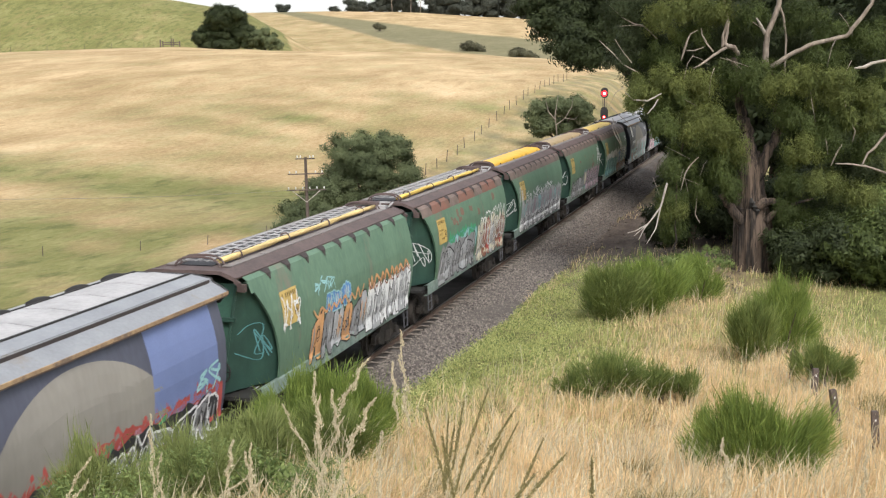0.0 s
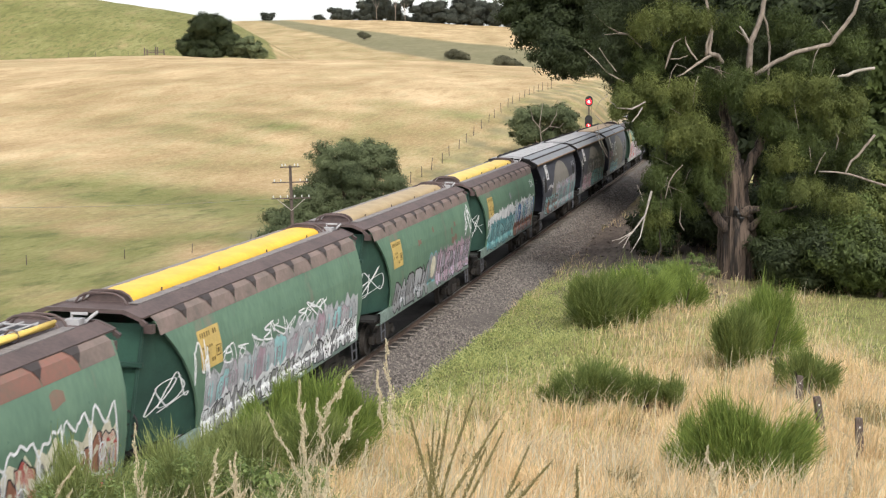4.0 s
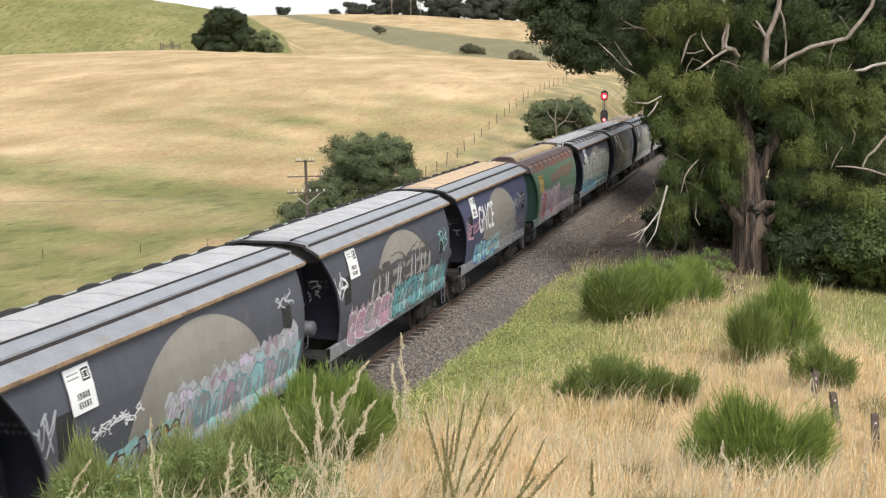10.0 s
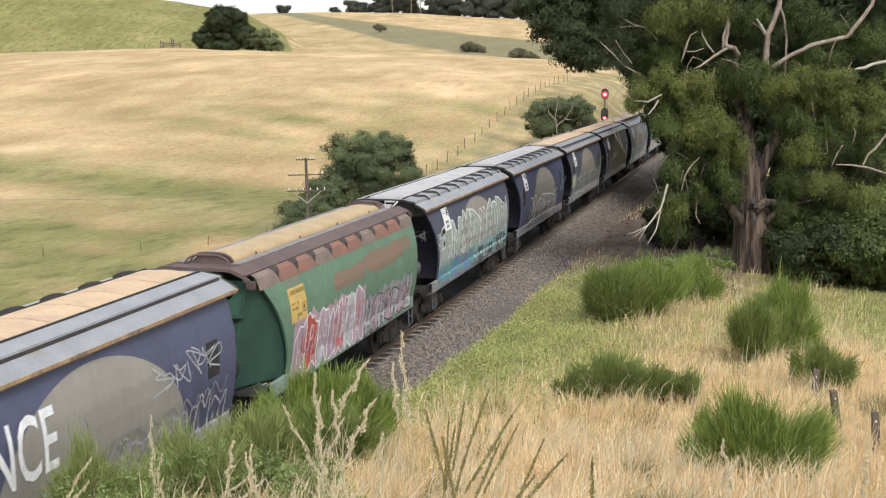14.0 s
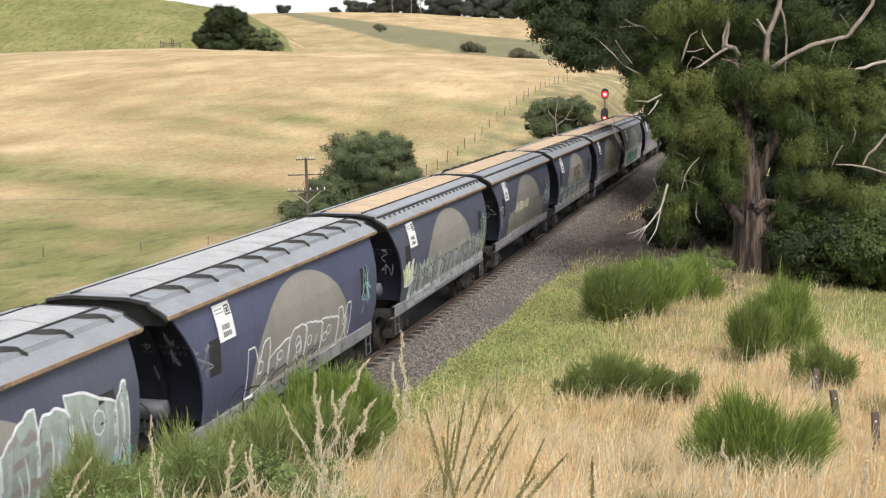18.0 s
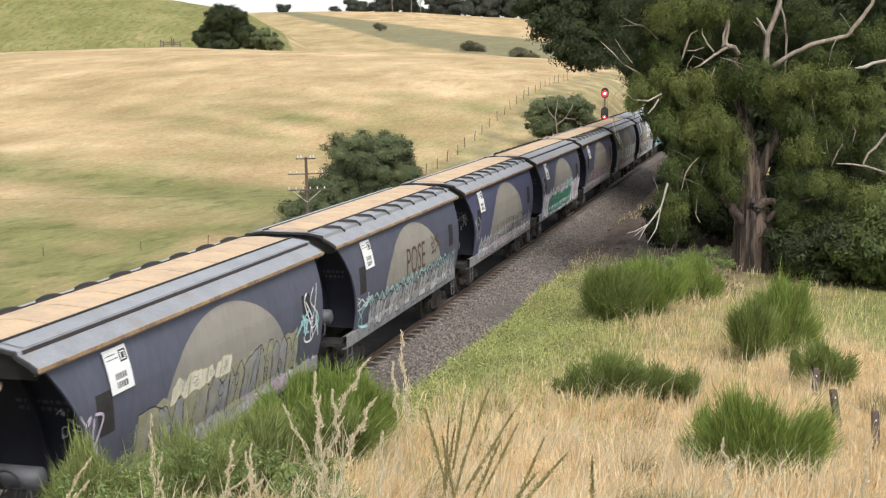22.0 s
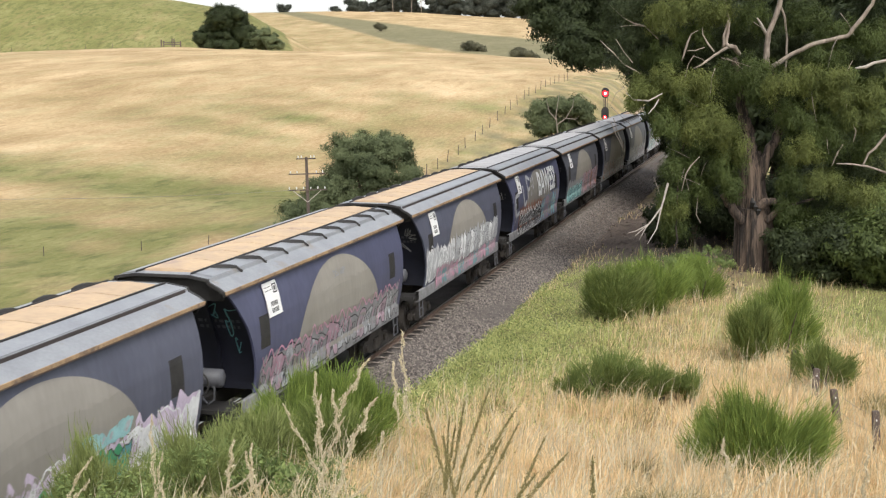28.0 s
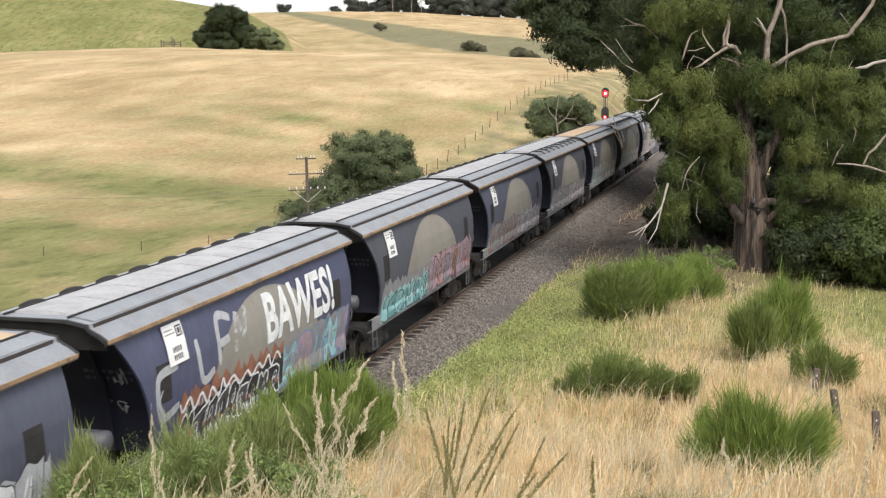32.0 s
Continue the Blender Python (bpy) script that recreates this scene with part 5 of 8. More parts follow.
    tag_lines(w, 57, 1.6, 2.3, 1.7, 2.6, "white", 0.06, 2)
    end_tag(w, 56, "white")
    label(w, "green grain wagon with a yellow cover and white spiky graffiti")
    W.append(w)

    w = blue_wagon(6, paint=BLUE_B)
    graffiti(w, 60, 5.2, 12.2, 1.5, 2.4, ["silver", "lilac", "aqua", "mauve"], "grey", 0.7, True, True, 0.03, "silver")
    graffiti(w, 61, 1.8, 6.4, 1.06, 1.9, ["grey", "brown", "silver"], "black", 0.9, False, True, 0.045, "aqua", 0.22)
    graffiti(w, 62, 6.0, 12.2, 1.06, 2.15, ["mauve", "grey", "aqua"], "teal", 0.7, True, True, 0.035, "silver")
    tag_lines(w, 63, 0.8, 1.6, 2.4, 3.1, "silver", 0.04, 2)
    tag_lines(w, 64, 2.6, 4.4, 2.25, 2.55, "white", 0.035, 6)
    tag_lines(w, 65, 11.0, 11.9, 2.9, 3.25, "silver", 0.05, 2)
    label(w, "slate blue grain wagon with pale roof lids and aqua-mauve graffiti")
    W.append(w)

    w = blue_wagon(7, paint=BLUE_B)
    graffiti(w, 71, 3.6, 10.2, 1.5, 2.95, ["smoke"], "smoke", 1.35, False, True, 0.03, None, 0.3)
    graffiti(w, 72, 1.9, 6.2, 1.06, 1.95, ["mauve", "pink", "grey"], "white", 0.7, True, True, 0.03, "mauve")
    graffiti(w, 73, 6.0, 12.1, 1.06, 1.95, ["teal", "aqua", "grey"], "black", 0.7, True, True, 0.03, "teal")
    tag_lines(w, 74, 11.2, 12.2, 2.3, 3.1, "aqua", 0.05, 2)
    tag_lines(w, 75, 0.9, 1.8, 2.4, 3.2, "white", 0.05, 2)
    label(w, "faded slate grain wagon with big grey lettering and teal graffiti")
    W.append(w)

    w = blue_wagon(8, LID_TAN, paint=BLUE_DEEP)
    lettering(w, "GNCE", 3.0, 2.2, 1.0, "white", 0.7, 0.012)
    tag_lines(w, 86, 1.1, 3.4, 2.1, 2.8, "pink", 0.06, 2)
    wave_line(w, 87, 7.0, 12.2, 2.0, "grey", 0.04)
    graffiti(w, 82, 2.4, 7.0, 1.06, 1.8, ["blue", "aqua"], "black", 0.8, False, True, 0.03, "aqua")
    graffiti(w, 83, 6.5, 12.2, 1.1, 1.95, ["grey"], "silver", 0.7, True, False, 0.035)
    tag_lines(w, 84, 8.9, 11.8, 2.4, 3.0, "silver", 0.035, 4)
    tag_lines(w, 85, 0.9, 1.8, 1.6, 3.0, "mauve", 0.08, 1)
    label(w, "deep blue grain wagon with tan roof lids and white capitals")
    W.append(w)

    w = green_wagon(9, TARP_TAN, False, FADED)
    fade(w, 90, 3.6, 10.0, 2.68, 2.9, 9, FADED_SOFT, 4.5)
    graffiti(w, 92, 1.9, 7.4, 1.06, 2.45, ["mauve", "red", "silver"], "white", 0.8, True, True, 0.035, "mauve")
    graffiti(w, 93, 7.4, 12.0, 1.06, 2.1, ["silver", "mauve"], "black", 0.7, False, True, 0.035, "grey")
    label(w, "green grain wagon with faded tan cover and brown-mauve graffiti")
    W.append(w)

    w = blue_wagon(10, LID_GREY, "near")
    graffiti(w, 104, 1.4, 12.2, 1.5, 3.15, ["sage"], "white", 1.35, False, True, 0.045, None, 0.16)
    graffiti(w, 106, 1.4, 12.2, 1.3, 1.8, ["aqua", "sage"], "aqua", 1.2, False, True, 0.01, None, 0.2)
    graffiti(w, 102, 1.2, 7.0, 1.06, 1.75, ["blue", "teal"], "red", 1.1, False, True, 0.02, "teal", 0.3)
    graffiti(w, 103, 6.4, 12.3, 1.06, 1.7, ["grey", "smoke"], "black", 0.75, True, True, 0.03, "aqua", 0.18)
    tag_lines(w, 105, 1.0, 1.7, 2.0, 2.9, "silver", 0.05, 1)
    label(w, "slate blue grain wagon covered in sage and white bubble graffiti")
    W.append(w)

    w = blue_wagon(11, LID_GREY, "near", paint=BLUE_DEEP)
    graffiti(w, 111, 3.4, 10.6, 1.35, 2.35, ["grey"], "white", 1.1, False, False, 0.045, None, 0.3)
    graffiti(w, 113, 2.6, 8.0, 1.1, 1.7, ["grey"], "black", 0.9, False, False, 0.03)
    tag_lines(w, 112, 11.3, 12.2, 1.7, 3.1, "aqua", 0.05, 2)
    tag_lines(w, 114, 0.9, 1.6, 2.3, 3.0, "grey", 0.04, 1)
    label(w, "slate blue grain wagon with dark lid arms and thin white outlines")
    W.append(w)

    w = blue_wagon(12, LID_TAN, "none", True)
    graffiti(w, 121, 1.9, 12.2, 1.2, 2.15, ["silver", "grey"], "black", 0.6, True, True, 0.03, "sage", 0.14)
    graffiti(w, 124, 1.9, 12.2, 1.06, 1.4, ["silver"], "grey", 0.7, True, True, 0.03, "grey", 0.15)
    graffiti(w, 122, 1.0, 2.3, 1.7, 2.5, ["lime", "cream"], "white", 0.6, True, True, 0.03, None, 0.2)
    tag_lines(w, 123, 11.9, 12.4, 1.5, 3.1, "lime", 0.07, 1)
    tag_lines(w, 125, 11.3, 12.3, 2.0, 2.9, "aqua", 0.03, 2)
    label(w, "slate blue grain wagon with tan lids, roof fins and lime-aqua graffiti")
    W.append(w)

    w = blue_wagon(13, LID_TAN, "far")
    graffiti(w, 131, 2.8, 10.9, 1.3, 2.3, ["khaki", "grey"], "black", 1.0, False, True, 0.025, "khaki", 0.24)
    graffiti(w, 134, 4.2, 7.0, 2.1, 2.5, ["cream"], "khaki", 0.8, True, True, 0.02, None, 0.12)
    tag_lines(w, 132, 10.8, 12.2, 1.9, 2.6, "aqua", 0.06, 3)
    tag_lines(w, 133, 0.9, 1.7, 1.8, 2.9, "lilac", 0.05, 2)
    graffiti(w, 135, 1.2, 12.2, 1.06, 1.35, ["silver", "mauve"], "grey", 0.8, True, True, 0.02, "grey", 0.1)
    tag_lines(w, 136, 11.3, 12.3, 1.8, 3.1, "white", 0.05, 2)
    label(w, "slate blue grain wagon with tan lids and pale grey outlined graffiti")
    W.append(w)

    w = blue_wagon(14, LID_TAN, "near")
    graffiti(w, 140, 2.4, 12.2, 1.1, 1.95, ["grey", "silver"], "black", 0.8, False, True, 0.025, "grey", 0.2)
    wave_line(w, 141, 2.3, 12.2, 1.95, "aqua", 0.07)
    wave_line(w, 144, 2.3, 12.2, 1.86, "black", 0.04)
    lettering(w, "POSE", 6.0, 2.05, 0.85, "brown_ink", 0.8, -0.005)
    tag_lines(w, 142, 8.9, 9.9, 2.3, 2.95, "brown_ink", 0.06, 2)
    tag_lines(w, 143, 0.9, 2.6, 1.8, 2.15, "white", 0.05, 4)
    tag_lines(w, 145, 1.6, 2.4, 1.2, 2.1, "aqua", 0.07, 1)
    label(w, "slate blue grain wagon with tan lids, black capitals and aqua outlines")
    W.append(w)

    w = blue_wagon(15, LID_TAN, "near", paint=BLUE_DEEP)
    graffiti(w, 151, 2.0, 12.2, 1.06, 1.75, ["grey", "silver", "mauve"], "black", 0.7, True, True, 0.025, "silver", 0.16)
    plain_bars(w, 152, 5.0, 9.4, 1.85, 2.12, "brown_ink")
    graffiti(w, 154, 7.0, 12.2, 1.3, 2.0, ["khaki"], "black", 0.8, False, False, 0.03)
    tag_lines(w, 153, 0.9, 2.0, 1.8, 2.9, "silver", 0.04, 3)
    label(w, "slate blue grain wagon with tan lids and grey-black scrawl")
    W.append(w)

    w = blue_wagon(16, LID_TAN, "far")
    graffiti(w, 161, 1.0, 12.4, 1.06, 2.15, ["lilac", "white"], "white", 1.0, True, True, 0.03, "lilac", 0.3)
    graffiti(w, 162, 3.0, 9.6, 1.15, 1.9, ["green", "teal"], "black", 0.9, True, True, 0.025, "green", 0.26)
    graffiti(w, 163, 7.8, 9.6, 2.0, 2.4, ["aqua"], "aqua", 0.6, True, True, 0.02, None, 0.2)
    tag_lines(w, 164, 1.0, 1.8, 2.3, 3.0, "silver", 0.04, 1)
    label(w, "slate blue grain wagon with white, lilac and green cloud-like graffiti")
    W.append(w)

    w = blue_wagon(17, LID_TAN, "near", paint=BLUE_DEEP)
    graffiti(w, 171, 1.5, 12.2, 1.06, 1.95, ["grey", "mauve", "silver"], "black", 0.75, False, True, 0.03, "grey", 0.2)
    wave_line(w, 172, 1.6, 12.2, 2.0, "pink", 0.045)
    wave_line(w, 174, 1.6, 8.2, 1.7, "pink", 0.035)
    tag_lines(w, 173, 6.6, 7.4, 2.9, 3.2, "grey", 0.04, 2)
    label(w, "slate blue grain wagon with tan lids and pink outlined graffiti")
    W.append(w)

    w = blue_wagon(18, LID_TAN, "far")
    graffiti(w, 184, 1.2, 5.0, 1.4, 2.4, ["white", "silver"], "white", 0.8, True, True, 0.03, "silver", 0.26)
    graffiti(w, 181, 2.6, 11.8, 1.06, 1.7, ["pink", "teal", "mauve"], "grey", 0.8, True, True, 0.025, "mauve", 0.2)
    graffiti(w, 182, 5.0, 11.9, 1.5, 2.4, ["silver", "white"], "black", 0.75, True, True, 0.022, "silver", 0.16)
    label(w, "slate blue grain wagon with tan lids and white chrome graffiti")
    W.append(w)

    w = blue_wagon(19, LID_GREY, "far", paint=BLUE_DEEP)
    lettering(w, "BAWES!", 6.7, 2.35, 1.05, "white", 0.9, 0.045)
    for yy, zz, form in ((1.5, 1.9, ((1.0, 1.0), (0.1, 0.9), (0.2, 0.1), (1.0, 0.2))), (3.2, 2.2, ((0.1, 1.0), (0.3, 0.1), (0.9, 0.2))), (4.1, 2.4, ((0.2, 0.0), (0.3, 1.0), (1.0, 0.9))), (4.1, 2.35, ((0.3, 0.5), (0.8, 0.55))), (5.0, 2.5, ((0.1, 0.0), (0.3, 0.8), (0.6, 0.3), (0.9, 0.9)))):
        st = Shape()
        bar(st, bend([(yy + 0.9 * u, zz + 0.9 * v) for u, v in form]), 0.17, 0.006)
        part("graffiti_stroke", st, SPRAY["silver"], w, "broad pale rolled paint stroke")
    graffiti(w, 194, 7.6, 12.3, 1.06, 2.2, ["aqua", "mauve", "grey"], "blue", 0.9, False, True, 0.025, "grey", 0.2)
    graffiti(w, 192, 2.4, 7.8, 1.2, 2.15, ["brown"], "brown", 0.6, True, True, 0.03, "brown", 0.24)
    graffiti(w, 193, 2.4, 7.8, 1.06, 1.85, ["black", "smoke"], "white", 0.65, False, True, 0.04, "black", 0.2)
    wave_line(w, 195, 2.4, 7.7, 1.95, "white", 0.07)
    tag_lines(w, 196, 0.9, 1.8, 1.6, 2.6, "silver", 0.06, 2)
    label(w, "slate blue grain wagon with pale capitals and brown-white graffiti")
    W.append(w)

    w = blue_wagon(20, LID_GREY, "far", paint=BLUE_B)
    graffiti(w, 203, 1.4, 6.6, 1.5, 2.1, ["grey"], "grey", 0.8, True, True, 0.02, "grey", 0.2)
    graffiti(w, 201, 1.4, 6.4, 1.06, 1.8, ["aqua", "teal"], "black", 0.75, False, True, 0.03, "aqua", 0.2)
    graffiti(w, 202, 6.4, 12.3, 1.06, 2.2, ["grey", "mauve", "brown"], "black", 0.75, False, True, 0.03, "mauve", 0.2)
    label(w, "faded slate grain wagon with aqua graffiti and a white foot")
    W.append(w)

    for k, colour in ((7, "silver"), (8, "grey"), (10, "silver"), (11, "grey"), (12, "silver"), (13, "grey"), (15, "grey"), (17, "teal"), (18, "grey"), (19, "grey")):
        end_scrawl(W[k], 500 + k, colour)
    for k in range(21, 26):
        w = blue_wagon(k, LID_GREY if k != 23 else LID_TAN, "far" if k % 2 else "near", paint=BLUE if k % 2 else BLUE_B)
        a, b = pal[k % len(pal)]
        graffiti(w, 10 * k, 1.5, 7.0, 1.06, 2.1, ["brown" if k == 21 else a, "grey"], b, 0.8, k % 2 == 0, True, 0.03, "grey")
        graffiti(w, 10 * k + 1, 7.0, 12.2, 1.06, 1.95, ["mauve", "silver"], "black", 0.75, True, True, 0.03, "silver")
        label(w, "slate blue grain wagon with a grey emblem and " + a + " graffiti")
        W.append(w)
    return W


TRAIN = build_train()


# ---- plants ----
def unit(v):
    return v / np.maximum(np.linalg.norm(v, axis=1), 1e-6)[:, None]


def leaf_mesh(name, pts, length, width, material, r, droop=0.5, spread=1.0, facing=None, loose=0.17):
    """Many single leaves: slim four-cornered blades that hang more or less; facing: the way each tuft's leaves turn to the light."""
    n = len(pts)
    if facing is None:
        d = r.normal(size=(n, 3)) * spread
        d[:, 2] -= droop * 1.6
        d = unit(d)
        side = unit(np.cross(d, r.normal(size=(n, 3))))
    else:
        out = unit(facing + r.normal(size=(n, 3)) * loose)
        d = r.normal(size=(n, 3))
        d[:, 2] -= droop * 1.6
        d = unit(d - out * (d * out).sum(1)[:, None])
        side = np.cross(out, d)
    ln = length * r.uniform(0.6, 1.35, n)[:, None]
    wd = width * r.uniform(0.7, 1.3, n)[:, None]
    v = np.stack([pts, pts + d * ln * 0.45 + side * wd * 0.5, pts + d * ln, pts + d * ln * 0.45 - side * wd * 0.5], 1)
    f = np.arange(4)[None] + 4 * np.arange(n)[:, None]
    return quick(name, v.reshape(-1, 3), f, material)


def clump_points(r, volumes, per_clump, clump, density, tall=0.8):
    """Points in round tufts, which fill egg-shaped volumes (x, y, z, rx, ry, rz) mostly near their skins; with the way out of each tuft."""
    out, ways = [], []
    for x, y, z, a, b, c in volumes:
        n = max(4, int(density * (a * b * c) ** (2 / 3)))
        u = unit(r.normal(size=(n, 3)))
        u *= (r.rand(n) ** 0.38)[:, None] * r.uniform(0.80, 1.10, n)[:, None]
        cen = np.array([x, y, z]) + u * np.array([a, b, c])
        size = clump * r.uniform(0.5, 1.15, n)
        w = unit(r.normal(size=(n * per_clump, 3))).reshape(n, per_clump, 3)
        p = w * (r.rand(n, per_clump, 1) ** 0.45) * size[:, None, None] * np.array([0.62, 0.62, 0.62 * tall]) * r.uniform(0.85, 1.2, (n, per_clump, 1))
        out.append((cen[:, None] + p).reshape(-1, 3))
        ways.append((0.55 * w + 0.75 * unit(u)[:, None, :] + np.array([0, 0, 0.22])).reshape(-1, 3))
    return np.concatenate(out), unit(np.concatenate(ways))


def fluted(points, radii, seed, sides=44, cuts=7):
    """A thick old trunk with ridges of bark that run along it."""
    rnd = random.Random(seed)
    flute = [1 + 0.10 * math.sin(3 * a + 1.0) + 0.05 * math.sin(7 * a + 2.0) + rnd.uniform(-0.045, 0.045) for a in np.linspace(0, 2 * math.pi, sides + 1)[:-1]]
    s = Shape()
    rows = []
    for i in range(len(points) - 1):
        for k in range(cuts + (i == len(points) - 2)):
            f = k / cuts
            p, q = Vector(points[i]), Vector(points[i + 1])
            c, r0 = p.lerp(q, f), radii[i] + (radii[i + 1] - radii[i]) * f
            rows.append([(c.x + r0 * flute[j] * (1 + rnd.uniform(-0.025, 0.025)) * math.cos(2 * math.pi * j / sides), c.y + r0 * flute[j] * math.sin(2 * math.pi * j / sides), c.z) for j in range(sides)])
    s.grid(rows, close=True)
    n = len(s.v)
    s.f.append(tuple(range(n - sides, n)))
    return s


def limb(points, radii, rnd, sides=9, wobble=0.06, cuts=4):
    """A bent, slightly knobbly limb through a few points."""
    pts, rad = [], []
    for i in range(len(points) - 1):
        a, b = Vector(points[i]), Vector(points[i + 1])
        for k in range(cuts):
            f = k / cuts
            j = Vector((rnd.uniform(-1, 1), rnd.uniform(-1, 1), rnd.uniform(-1, 1))) * (radii[i] * 0.22 if k else 0)
            pts.append(a.lerp(b, f) + j)
            rad.append(radii[i] + (radii[i + 1] - radii[i]) * f)
    pts.append(Vector(points[-1]))
    rad.append(radii[-1])
    return Shape().tube(pts, rad, sides, True, wobble, rnd)


def place(slant, ahead, sink=0.0):
    """A spot on the ground at a bearing from the bank: slant to the right per metre ahead."""
    c, s = math.cos(radians(HEAD)), math.sin(radians(HEAD))
    x, y = EYE[0] - ahead * s + slant * ahead * c, EYE[1] + ahead * c + slant * ahead * s
    return x, y, float(height(x, y)) - sink


def spot(px, py, ahead):
    """The point on a sightline of the view from the bank, so many metres ahead: to the right of it, ahead, and up."""
    u, v, c, s = (px - 784) / 2408.6, (py - 441) / 2408.6, math.cos(radians(7.895)), math.sin(radians(7.895))
    k = ahead / (c - v * s)
    return u * k, ahead, EYE[2] - k * (s + v * c)


def level(right, ahead):
    """A spot of the view from the bank in the world, with the ground's height there."""
    c, s = math.cos(radians(HEAD)), math.sin(radians(HEAD))
    x, y = EYE[0] - ahead * s + right * c, EYE[1] + ahead * c + right * s
    return x, y, float(height(x, y))


def tree(name, label, category, base, limbs, tones, seed, leaf=(0.2, 0.05), per=26, clump=0.45, density=26, droop=0.5, bark=None, group="", loose=0.25):
    """A trunk with limbs (point lists with radii) and a crown of leaves in tufts; tones: (material, volumes)."""
    rnd, r = random.Random(seed), np.random.RandomState(seed)
    t = thing(name, label, category, group)
    t.matrix_basis = pose(*base, 0, 0, HEAD)
    for i, (pts, rad, mat) in enumerate(limbs):
        shape = fluted(pts, rad, seed + i) if min(rad) > 0.33 else limb(pts, rad, rnd, 8)
        part("trunk" if i == 0 else "limb", shape, mat or bark or BARK, t, "", min(rad) <= 0.33)
    for mat, vols in tones:
        pts, ways = clump_points(r, vols, per, clump, density, 1.25 if droop > 0.7 else 0.75)
        tagged(part("crown", leaf_mesh("crown", pts, leaf[0], leaf[1], mat, r, droop, 1.0, ways, loose), mat, t), kind="stuff")
    return t


